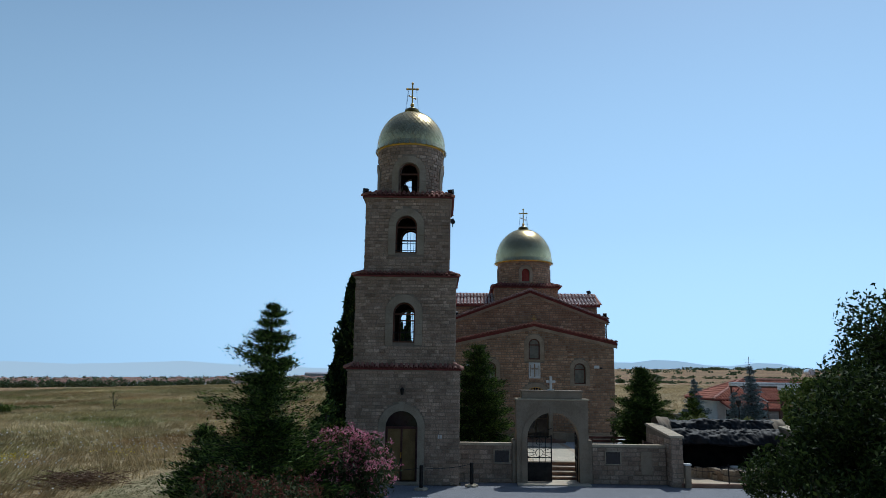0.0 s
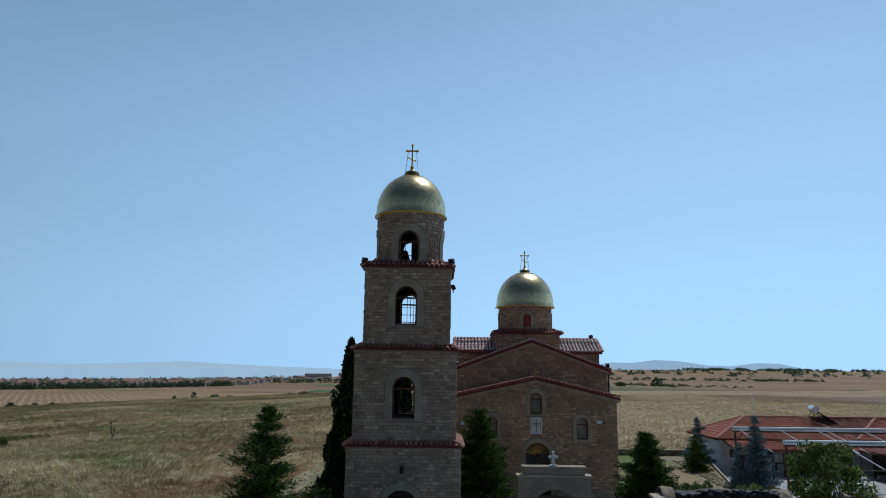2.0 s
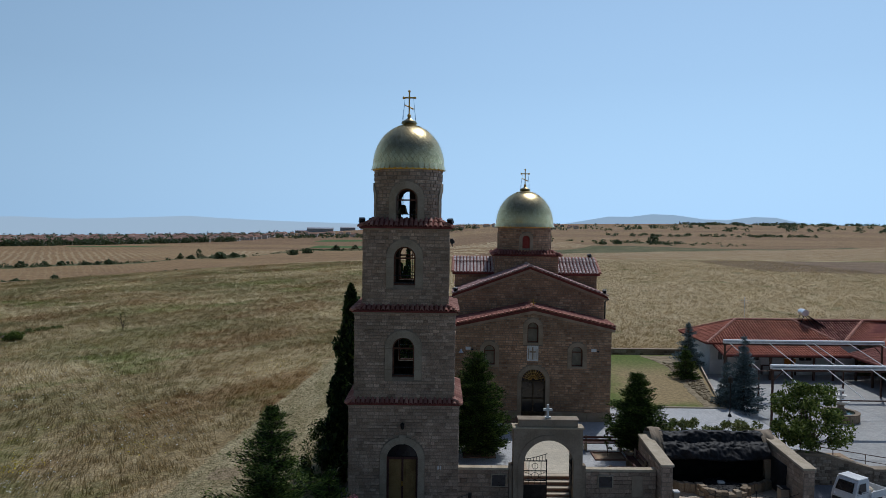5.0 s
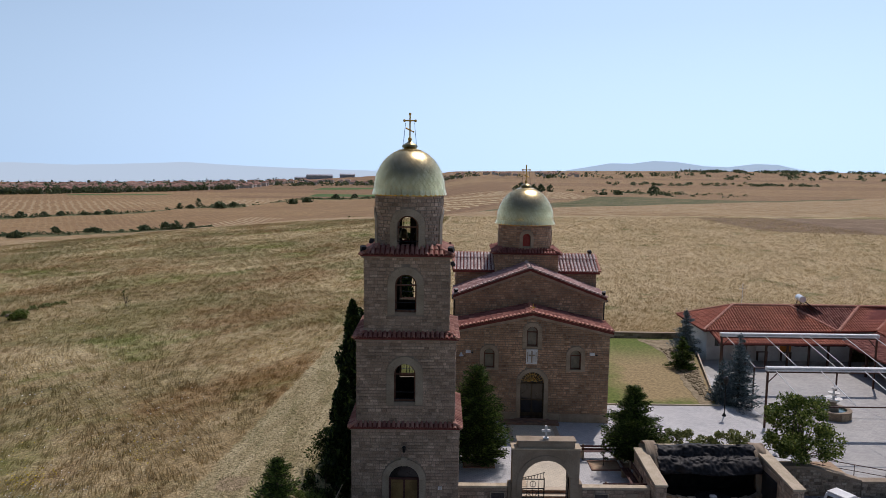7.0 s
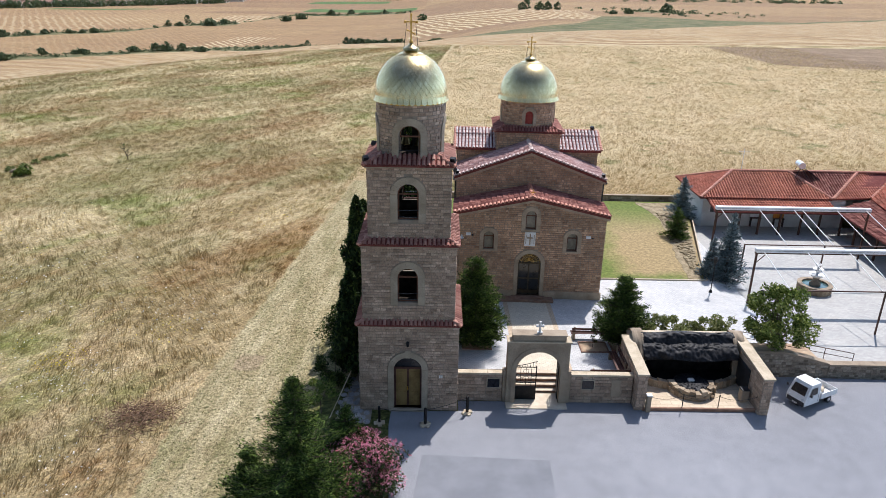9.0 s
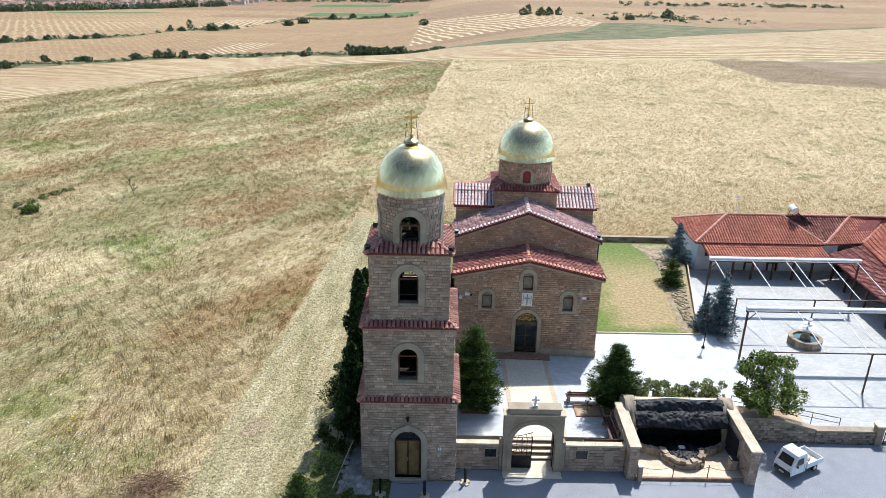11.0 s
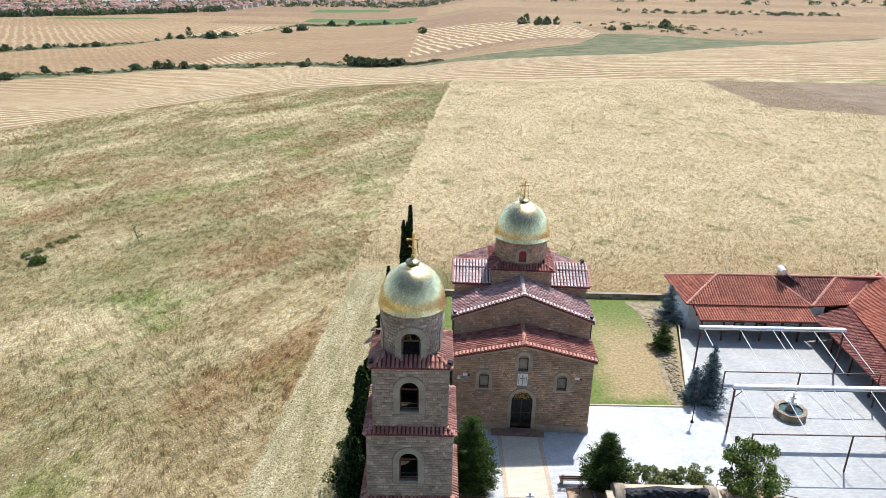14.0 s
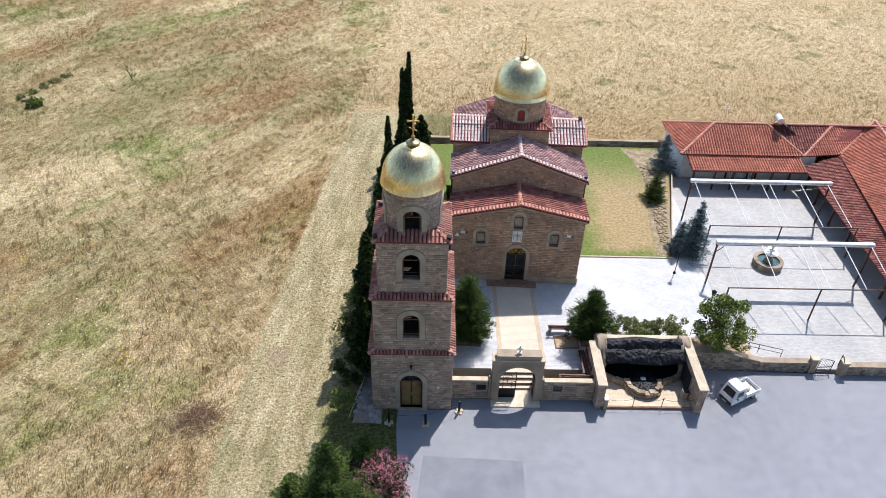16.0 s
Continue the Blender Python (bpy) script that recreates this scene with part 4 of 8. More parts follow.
def land(x, y):
    """Height of the ground: a flat shelf, a low crest, a valley that is deeper on the west side."""
    z = 1.6 * smooth(90, 210, y) * smooth(-120, -20, x)
    z = z - 1.5 * smooth(-60, -130, x) * smooth(60, 150, y)
    past = y - crest_y(x)
    deep = 3.5 + 20.5 * smooth(90, -70, x)
    z = z - deep * smooth(-12, 270, past)
    rise = smooth(500, 3200, y)
    z = z + rise * (14 * smooth(-1000, -200, x) + 26 * smooth(-900, 1500, x)) - 85 * smooth(1750, 4200, y) * smooth(-350, -1150, x)
    z = z + 0.35 * np.sin(x * 0.045 + 1.3) * np.sin(y * 0.037) * smooth(70, 140, y)
    yard = smooth(0.4, 1.0, x) * smooth(60, 59.0, x) * smooth(32.2, 33.2, y) * smooth(67.4, 66.4, y)
    return z - 0.03 - 0.9 * yard


def graded(stops):
    out = [stops[0][0]]
    for (a, step), (b, _) in zip(stops, stops[1:]):
        n = max(1, round((b - a) / step))
        out += [a + (b - a) * (k + 1) / n for k in range(n)]
    return np.array(out)


gx = graded([(-4600, 500), (-1600, 60), (-700, 15), (-400, 5), (-70, 2), (70, 4), (300, 10), (600, 60), (1600, 300), (4600, 1)])
gy = graded([(-600, 60), (-60, 8), (10, 2), (130, 2.5), (300, 4), (620, 7), (1200, 20), (1700, 150), (4700, 1)])
GX, GY = np.meshgrid(gx, gy)
GZ = land(GX, GY)
nx, ny = len(gx), len(gy)
ground_me = bpy.data.meshes.new("ground")
idx = np.arange(nx * ny).reshape(ny, nx)
quads = np.stack([idx[:-1, :-1], idx[:-1, 1:], idx[1:, 1:], idx[1:, :-1]], -1).reshape(-1, 4)
ground_me.from_pydata(np.stack([GX, GY, GZ], -1).reshape(-1, 3).tolist(), [], quads.tolist())
ground_me.materials.append(M_FIELD)
ground_me.polygons.foreach_set("use_smooth", [True] * len(quads))
X, Y = GX.ravel(), GY.ravel()
past = Y - crest_y(X)
lead = np.interp(Y, [30, 73, 240], [-12.5, -10.5, 4.5])
wheat = smooth(-1.5, 1.5, X - lead) * smooth(2, -2, past) * smooth(66, 68, Y)
ploughed = smooth(0, 3, X - 92) * smooth(-1, 3, Y - (196 - (X - 91) * 0.4))
wheat = wheat * (1 - ploughed)
wheat = np.maximum(wheat, 0.75 * smooth(-75, -95, X) * smooth(60, 90, Y) * smooth(2, -2, past))
plough = ploughed * smooth(3, 0, Y - 252 - 0.05 * (X - 96))
stubble = smooth(-2, 3, past) * (1 - plough)


def between(v, a, b, soft=2.0):
    return smooth(a - soft, a + soft, v) * smooth(b + soft, b - soft, v)


# two weedy gullies, a damp green hollow, strips of green crop
g1 = np.interp(X, [-700, -260, -210, -186, -144, -106, -62, -26, 5], [330, 424, 452, 486, 508, 524, 503, 467, 430])
g2 = np.interp(X, [-900, -600, -350, -282, -269, -219, -212, -188, -86, 0], [470, 505, 575, 672, 740, 786, 890, 985, 1030, 1010])
gully = np.exp(-((Y - g1 - 4 * np.sin(X * 0.11)) / 15) ** 2) * smooth(6, -14, X)
gully = np.maximum(gully, np.exp(-((Y - g2 - 5 * np.sin(X * 0.09)) / 22) ** 2) * smooth(-20, -70, X))
low = np.interp(X, [-20, 0, 42, 79, 112, 164, 255, 420], [372, 366, 358, 368, 382, 442, 512, 640])
high = np.interp(X, [-20, 0, 51, 84, 125, 160, 196, 264, 420], [390, 440, 430, 449, 575, 589, 560, 532, 655])
greens = between(Y, low, high, 6) * smooth(-24, -6, X) * smooth(420, 330, X)
greens = np.maximum(greens, gully)
hollow = np.exp(-(((X - 205) / 60) ** 2 + ((Y - 705) / 75) ** 2) * 1.2)
greens = np.maximum(greens, 0.62 * hollow)
green_crop = np.maximum(between(Y, 1075, 1170, 10) * between(X, -205, -37, 4), between(Y, 1395 + 0.4 * (X + 180), 1510 + 0.4 * (X + 180), 15) * between(X, -250, -104, 6))
green_crop = np.maximum(green_crop, between(Y, 1010 + 0.35 * (X + 600), 1040 + 0.4 * (X + 600), 12) * between(X, -560, -420, 8))
# parcels: direction and strength of the straw rows, tone of the soil
furrow = (past - 0.12 * X) / 7.0
rows = np.where(X < -5, 0.55 + 0.45 * smooth(-230, -120, X), 0.9)
tone = np.full_like(X, 0.25)
mid = (Y > g1) & (Y <= g2) & (X < -25)
furrow = np.where(mid, (X + 0.55 * Y) / 6.0, furrow)
rows = np.where(mid, np.where((np.abs(X + 165 - (Y - 520) * 0.12) < 16) & (Y < 620), 0.9, 0.12), rows)
tone = np.where(mid, 0.35, tone)
back = (Y > g2) & (X < -25)
furrow = np.where(back, (X * 0.9 + 0.5 * Y) / 8.0, furrow)
rows = np.where(back, np.where((X < -330) & (Y < 860), 0.4, np.where((Y < 960) & (X > -275) & (X < -150), 0.9, 0.15)), rows)
tone = np.where(back, np.where(Y > 1190, 0.75, 0.3), tone)
band = back & (Y > 1010) & (Y < 1075) & (X > -330)
tone = np.where(band, 0.85, tone)
east_far = (Y > high) & (X >= -25)
striped = east_far & (X < 126) & (Y > 525) & (Y < 835 - 1.15 * X)
furrow = np.where(east_far, (Y + 0.2 * X) / 7.0, furrow)
rows = np.where(east_far, 0.3, rows)
tone = np.where(east_far, 0.4 + 0.35 * (np.sin(Y * 0.013 + X * 0.002) > 0.2), tone)
furrow = np.where(striped, (X + 0.19 * Y) / 7.5, furrow)
rows = np.where(striped, 1.0, rows)
tone = np.where(striped, 0.45, tone)
tone = np.where(east_far & ~striped & (Y < 1000) & (Y > 700) & (X < 90), 0.8, tone)
near_green = np.maximum(np.exp(-(((X + 4.5) / 3.2) ** 4)) * smooth(34, 31, Y) * 0.8, np.exp(-(((X + 3) / 3.2) ** 4 + ((Y - 52) / 15) ** 4)) * 0.7)
for name, chans in (("crops", (wheat, stubble, greens)), ("crops2", (plough, green_crop, near_green)), ("crops3", (rows, tone, wheat))):
    at = ground_me.attributes.new(name, "FLOAT_COLOR", "POINT")
    at.data.foreach_set("color", np.stack([*chans, np.ones_like(X)], -1).astype(np.float32).ravel())
ground_me.attributes.new("furrow", "FLOAT", "POINT").data.foreach_set("value", furrow.astype(np.float32))
tagged(new("ground", ground_me), "dry summer fields of meadow grass, wheat and stubble", kind="structure")

road = Mesh()
edge = [(-2.35, 29.6), (-2.0, 24.5), (-1.2, 18), (0.2, 8), (2.0, -8), (4, -40), (90, -40), (90, 33.6), (28.5, 34.6), (17.4, 34.9), (17.4, 31.2), (10.5, 31.9), (1.2, 31.9), (1.2, 30.9), (-2.3, 30.9)]
road.prism([(x, y) for x, y in edge], 2, -0.2, 0.0)
lone("road", road, M_ASPHALT, "grey worn asphalt forecourt and road", kind="structure")

lone("road_patch", Mesh().prism([(-0.6, 27.3), (5.4, 27.0), (5.2, 20.5), (-1.3, 20.6)], 2, -0.01, 0.004), plain("newer_asphalt", (0.165, 0.17, 0.187), (0.215, 0.22, 0.24), 0.95, scale=0.5, fine=40), "slightly darker repaired patch of asphalt", kind="structure")

# Court slabs: the church court, the lower patio, and the slope between them.
court = Mesh().prism([(1.2, 33.95), (10.85, 33.95), (10.85, 35.5), (20.0, 35.5), (20.0, 47.0), (1.2, 47.0)], 2, -0.6, 0.75)
court.box(0.0, 1.2, 35.0, 47.0, -0.6, 0.7)
lone("court_pavement", court, M_PAVE, "pale grey stone setts of the church court", kind="structure")
axis = Mesh().box(4.75, 7.35, 33.96, 43.0, 0.70, 0.757)
lone("axis_pavement", axis, M_AXIS, "beige setts leading to the church door", kind="structure")
for a, b in ((4.45, 4.75), (7.35, 7.65)):
    lone("pavement_border", Mesh().box(a, b, 33.96, 43.0, 0.70, 0.759), M_AXISEDGE, "ochre border of setts", kind="structure")
lone("patio_pavement", Mesh().box(22.2, 60, 35.1, 61.8, -0.8, 0.0), M_PATIO, "grey setts of the lower patio", kind="structure")
slope = Mesh().prism([(20.0, 0.75), (22.2, 0.0), (22.2, -0.8), (20.0, -0.8)], 1, 35.1, 47.0)
slope.prism([(20.0, 0.75), (23.0, 0.004), (23.0, -0.8), (20.0, -0.8)], 1, 47.0, 61.8)
lone("slope_pavement", slope, M_PAVE, "pale setts sloping down to the patio", kind="structure")
lawn = Mesh().prism([(11.4, 47.0), (19.7, 47.0), (20.4, 50), (23.4, 61.5), (23.8, 66.6), (1.0, 66.6), (1.0, 58), (11.4, 58)], 2, -0.6, 0.78)
lone("lawn", lawn, M_LAWN, "dry patchy lawn beside the church", kind="structure")
bed_rnd = random.Random(44)
bed_edge = [(18.7, 47.25), (19.65, 47.2), (20.3, 50.0), (21.8, 55.5), (23.2, 61.2), (23.6, 66.2), (19.6, 66.3), (20.6, 62.0), (20.2, 57.0), (19.3, 52.5)]
bed_line = []
for (ax, ay), (bx, by) in zip(bed_edge, bed_edge[1:] + bed_edge[:1]):
    bed_line += [(ax + (bx - ax) * q / 6 - bed_rnd.uniform(0, 0.3), ay + (by - ay) * q / 6 + bed_rnd.uniform(-0.1, 0.1)) for q in range(6)]
lone("lawn_border", Mesh().prism(bed_line, 2, 0.70, 0.80), M_RUBBLEBED, "strip of pale earth and rubble along the lawn's edge", kind="structure")
rub = Mesh()
for _ in range(420):
    q, e = bed_rnd.uniform(0.02, 1), bed_rnd.uniform(0.1, 1)
    px, py = 19.65 + 3.55 * q - e * (0.4 + 2.1 * q), 48.0 + 14.5 * q + bed_rnd.uniform(-0.6, 0.6)
    k = bed_rnd.uniform(0.03, 0.11)
    rub.box(px - k, px + k * 1.3, py - k, py + k, 0.79, 0.80 + k * 0.9, k * 0.3)
lone("border_stones", rub, M_RUBBLEBED, "loose pale stones in the lawn's border", kind="stuff", fix=False)
lone("lawn_strip", Mesh().box(-0.6, 1.0, 47.0, 66.6, -0.6, 0.72), M_LAWN, "narrow green strip of lawn behind the tower", kind="structure")
kerb = Mesh().box(11.4, 19.8, 46.85, 47.0, 0.6, 0.84, 0.02)
lone("lawn_kerb", kerb, M_COPING, "pale stone kerb of the lawn", kind="structure")
kerb2 = Mesh()
for a, b in (((19.8, 46.9), (20.5, 50)), ((20.5, 50), (23.6, 61.5))):
    d = Vector((b[0] - a[0], b[1] - a[1])).normalized()
    nrm = Vector((d.y, -d.x)) * 0.1
    kerb2.add([(a[0], a[1], 0.2), (b[0], b[1], 0.2), (b[0] + nrm.x, b[1] + nrm.y, 0.2), (a[0] + nrm.x, a[1] + nrm.y, 0.2), (a[0], a[1], 0.86), (b[0], b[1], 0.86), (b[0] + nrm.x, b[1] + nrm.y, 0.86), (a[0] + nrm.x, a[1] + nrm.y, 0.86)],
              [(0, 1, 2, 3), (4, 5, 6, 7), (0, 1, 5, 4), (1, 2, 6, 5), (2, 3, 7, 6), (3, 0, 4, 7)])
lone("lawn_side_kerb", kerb2, M_COPING, "pale kerb along the lawn's edge", kind="structure")


def rubble_wall(name, x0, x1, y, z0, z1, thick, label, stones, coping=True, seed=1, turn=0.0, course=0.2, mean=0.36, cap=None, front_parts=False):
    """A stone wall along x, faced with blocks on its front and back, with a coping."""
    w = thing(name, (x0 + x1) / 2, y, 0, label, "stone wall", turn, kind="structure")
    h = (x1 - x0) / 2
    top = z1 if callable(z1) else (lambda u: z1)
    def flat(u, d, z):
        return (u, d, z)
    core = wall_mesh(-h, h, z0, top, [], thick, flat)
    part("wall_core", core, M_MORTAR, w)
    rest = Mesh()
    lay = courses(-h, h, z0, z1 if callable(z1) else z1, [], course, mean, seed)
    rnd = random.Random(seed)
    for u, z, bw, bh in lay:
        block_into(rest, flat, u, z, bw, bh, rnd.uniform(0.02, 0.05))
        block_into(rest, lambda a, d, zz: (a, thick - d, zz), u, z, bw, bh, rnd.uniform(0.02, 0.05))
    part("facing_stones", rest, stones, w, kind="stuff", fix=False)
    if coping:
        c = Mesh()
        n = max(1, round((x1 - x0) / 0.8))
        for k in range(n):
            a, b = -h + 2 * h * k / n + 0.004, -h + 2 * h * (k + 1) / n - 0.004
            za, zb = top(a), top(b)
            vs = [(a, -0.05, za), (b, -0.05, zb), (b, thick + 0.05, zb), (a, thick + 0.05, za)]
            c.add(vs + [(x, yy, z + 0.11) for x, yy, z in vs], [(0, 1, 2, 3), (4, 5, 6, 7), (0, 1, 5, 4), (1, 2, 6, 5), (2, 3, 7, 6), (3, 0, 4, 7)])
        part("coping", c, cap or M_COPING, w, "coping slabs")
    return w


# ---- the bell tower ----
tower = thing("bell_tower", -1.40, 33.3, 0, "four-stage bell tower of squared grey-brown stone with gilded dome", "bell tower")


def stage(name, hx, hy, z0, z1, openings, thick, seed, as_parts=False, side_open=None):
    """A square stage: four walls with openings, faced with blocks; the front blocks may be parts of their own."""
    sides = [
        (hx, lambda u, d, z: (u, -hy + d, z)),
        (hy, lambda u, d, z: (hx - d, u, z)),
        (hx, lambda u, d, z: (-u, hy - d, z)),
        (hy, lambda u, d, z: (-hx + d, -u, z)),
    ]
    body = None
    rest = Mesh()
    rnd = random.Random(seed)
    for k, (h, put) in enumerate(sides):
        ops = openings if k == 0 else (side_open or [])
        inset = 0.0 if k % 2 == 0 else thick
        m = wall_mesh(-h + inset, h - inset, z0, z1, [(o[0], o[1], o[2], o[3], True) for o in ops], thick, put)
        wall = part("wall", m, M_MORTAR, tower, name if k == 0 else "")
        # thin added skin behind the wall that carries the painted inside shade
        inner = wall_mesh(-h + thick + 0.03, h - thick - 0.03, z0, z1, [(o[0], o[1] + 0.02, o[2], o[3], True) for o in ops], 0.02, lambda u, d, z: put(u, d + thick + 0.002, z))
        part("shade_lining", inner, M_INSIDE_SHADE, wall)
        blocked = [(o[0], o[4], o[5], o[3], True) for o in ops]
        lay = courses(-h, h, z0, z1, blocked, 0.152, 0.275, seed + k, 0.02)
        for n, (u, z, bw, bh) in enumerate(lay):
            proud = rnd.uniform(0.02, 0.045)
            if k == 0 and as_parts and n < 300:
                LATER.append((wall, "block", M_BLOCK, Matrix.Translation(put(u, 0, z)) @ Matrix.Diagonal((bw, proud, bh, 1))))
            else:
                block_into(rest, put, u, z, bw, bh, proud)
        for o in ops:
            for p in surround(o[0], o[1], o[4], o[5], o[3], put, 0.07, key=(k == 0 and o[2] < 1)):
                part("surround_stone", p, M_TRIM, wall)
    part("stone_facing", rest, M_BLOCK_I, tower, kind="stuff", fix=False)


# openings: centre, half width, sill, spring, outer half width, surround foot
stage("base stage of squared stone", 2.49, 2.33, 0.0, 4.9, [(-0.04, 0.71, 0.14, 2.42, 1.02, 0.0)], 0.45, 11, True)
stage("second stage of squared stone", 2.27, 2.2, 4.9, 9.1, [(-0.05, 0.5, 6.13, 7.46, 0.84, 6.02)], 0.42, 21, False, [(0.0, 0.5, 6.13, 7.46, 0.84, 6.02)])
stage("third stage of squared stone", 1.96, 1.87, 9.1, 12.9, [(-0.05, 0.5, 10.3, 11.58, 0.84, 10.2)], 0.4, 31, False, [(0.0, 0.5, 10.3, 11.58, 0.84, 10.2)])
# floors take the painted inside shade too
part("floor_slab", Mesh().box(-2.0, 2.0, -1.85, 1.85, 4.75, 4.9), M_INSIDE_SHADE, tower)
part("floor_slab", Mesh().box(-1.84, 1.84, -1.75, 1.75, 9.0, 9.12), M_INSIDE_SHADE, tower)
part("floor_slab", Mesh().box(-1.55, 1.55, -1.45, 1.45, 12.8, 12.95), M_INSIDE_SHADE, tower)
for hx, hy, ix, iy, z in ((2.62, 2.46, 2.2, 2.13, 4.98), (2.42, 2.35, 1.9, 1.8, 9.18), (2.14, 2.05, 1.35, 1.35, 12.98)):
    cor = Mesh()
    a, b = hx - 0.06, hy - 0.06
    cor.box(-a, a, -b, -b + 0.3, z - 0.14, z - 0.072, 0.01).box(-a, a, b - 0.3, b, z - 0.14, z - 0.072, 0.01)
    cor.box(-a, -a + 0.3, -b + 0.3, b - 0.3, z - 0.14, z - 0.072, 0.01).box(a - 0.3, a, -b + 0.3, b - 0.3, z - 0.14, z - 0.072, 0.01)
    part("cornice", cor, M_TRIM, tower)
    skirt_roof(tower, hx, hy, ix, iy, z, z + (0.22 if hx > 2.3 else 0.38), "terracotta barrel tiles on the ledge")


def drum(parent, cx, cy, r, z0, z1, wins, thick, block, block_i, trim, seed, as_parts=False, sills=True):
    """A round wall of stone with arched windows at the given turns (degrees from the front): turn, half width, sill, spring, outer half."""
    def put_at(turn):
        a0 = radians(turn)
        def put(u, d, z):
            a = a0 + u / r
            return (cx + (r - d) * math.sin(a), cy - (r - d) * math.cos(a), z)
        return put
    put = put_at(0)
    half = math.pi * r
    ops = []
    for turn, h, sill, spring, outer in wins:
        t = (turn + 180) % 360 - 180
        ops.append((radians(t) * r, h, sill, spring, outer))
    us = sorted({half * (k / 24 - 1) for k in range(49)} | {o[0] + o[1] * math.sin(math.pi * (k / 12 - 0.5)) for o in ops for k in range(13)})

    def shell(m, d0, d1):
        for a, b in zip(us, us[1:]):
            if b - a < 1e-6:
                continue
            here = [o for o in ops if o[0] - o[1] <= (a + b) / 2 <= o[0] + o[1]]
            if here:
                o = here[0]
                oo = (o[0], o[1], o[2], o[3], True)
                ta, tb = top_of(oo, a), top_of(oo, b)
                for d in (d0, d1):
                    m.quad(put(a, d, z0), put(b, d, z0), put(b, d, o[2]), put(a, d, o[2]))
                    m.quad(put(a, d, ta), put(b, d, tb), put(b, d, z1), put(a, d, z1))
                m.quad(put(a, d0, o[2]), put(b, d0, o[2]), put(b, d1, o[2]), put(a, d1, o[2]))
                m.quad(put(a, d0, ta), put(b, d0, tb), put(b, d1, tb), put(a, d1, ta))
            else:
                for d in (d0, d1):
                    m.quad(put(a, d, z0), put(b, d, z0), put(b, d, z1), put(a, d, z1))
            m.quad(put(a, d0, z1), put(b, d0, z1), put(b, d1, z1), put(a, d1, z1))
        for o in ops:
            for u in (o[0] - o[1], o[0] + o[1]):
                m.quad(put(u, d0, o[2]), put(u, d0, o[3]), put(u, d1, o[3]), put(u, d1, o[2]))
        return m

    m = shell(Mesh(), 0, thick)
    wall = part("drum_wall", m, M_MORTAR, parent, "round stone drum")
    # added skin with the inside shade painted on, behind the drum wall
    part("shade_lining", shell(Mesh(), thick + 0.003, thick + 0.02), M_INSIDE_SHADE, wall)
    rest, rnd = Mesh(), random.Random(seed)
    for u, z, bw, bh in courses(-half, half, z0, z1, [(o[0], o[4], o[2] - 0.1, o[3], True) for o in ops], 0.165, 0.26, seed):
        block_into(rest, put, u, z, bw, bh, rnd.uniform(0.018, 0.04))
    part("stone_facing", rest, block_i, parent, kind="stuff", fix=False)
    for (turn, h, sill, spring, outer) in wins:
        for p in surround(0, h, outer, sill - 0.1, spring, put_at(turn), 0.07):
            part("surround_stone", p, trim, wall)


drum(tower, 0, 0, 1.62, 12.9, 15.75, [(t, 0.5, 13.12, 14.26, 0.82) for t in (0, 90, 180, 270)], 0.3, M_BLOCK, M_BLOCK_I, M_TRIM, 41)
dome(tower, 0, 0, 15.92, 1.70, 1.95, 17, 40)
ortho_cross(tower, 0, 0, 17.83, 1.72, M_CROSSGOLD, 1.0)
# ceiling in the painted inside shade
part("dome_ceiling", Mesh().turned(0, 0, [(1.4, 15.6), (1.4, 15.7)], 24), M_INSIDE_SHADE, tower)

# doors and windows of the tower
door = part("door_frame", Mesh().box(-0.75, -0.66, -2.16, -2.06, 0.14, 2.45).box(0.58, 0.67, -2.16, -2.06, 0.14, 2.45).box(-0.66, 0.58, -2.16, -2.06, 2.35, 2.45).box(-0.08, 0.0, -2.15, -2.07, 0.14, 2.35), M_REDWOOD, tower, "red-brown door frame")
for a, b in ((-0.655, -0.085), (0.005, 0.575)):
    leaf_m = Mesh().box(a, b, -2.13, -2.09, 0.16, 2.34, 0.008)
    leaf_o = part("door_leaf", leaf_m, M_WOODDOOR, door, "olive-brown panelled door leaf")
part("door_panel", Mesh().box(-0.56, -0.18, -2.145, -2.13, 0.3, 1.0, 0.01).box(-0.56, -0.18, -2.145, -2.13, 1.15, 2.2, 0.01).box(0.1, 0.48, -2.145, -2.13, 0.3, 1.0, 0.01).box(0.1, 0.48, -2.145, -2.13, 1.15, 2.2, 0.01), M_WOODDOOR, door)
part("door_handle", Mesh().box(-0.07, -0.03, -2.19, -2.15, 1.1, 1.35, 0.01).ball((-0.05, -2.2, 1.22), 0.035, 5), M_GOLD2, door, "brass door handle")
fan = Mesh()
fan.add([(-0.04 + 0.71 * math.cos(math.pi * k / 16), -2.1, 2.42 + 0.71 * math.sin(math.pi * k / 16)) for k in range(17)], [tuple(range(17))])
part("fanlight", fan, M_DARKGLASS, door, "dark arched fanlight", fix=False)
part("threshold", Mesh().box(-1.0, 0.92, -2.5, -1.9, 0.0, 0.14, 0.015), M_TRIM, tower, "pale stone threshold")


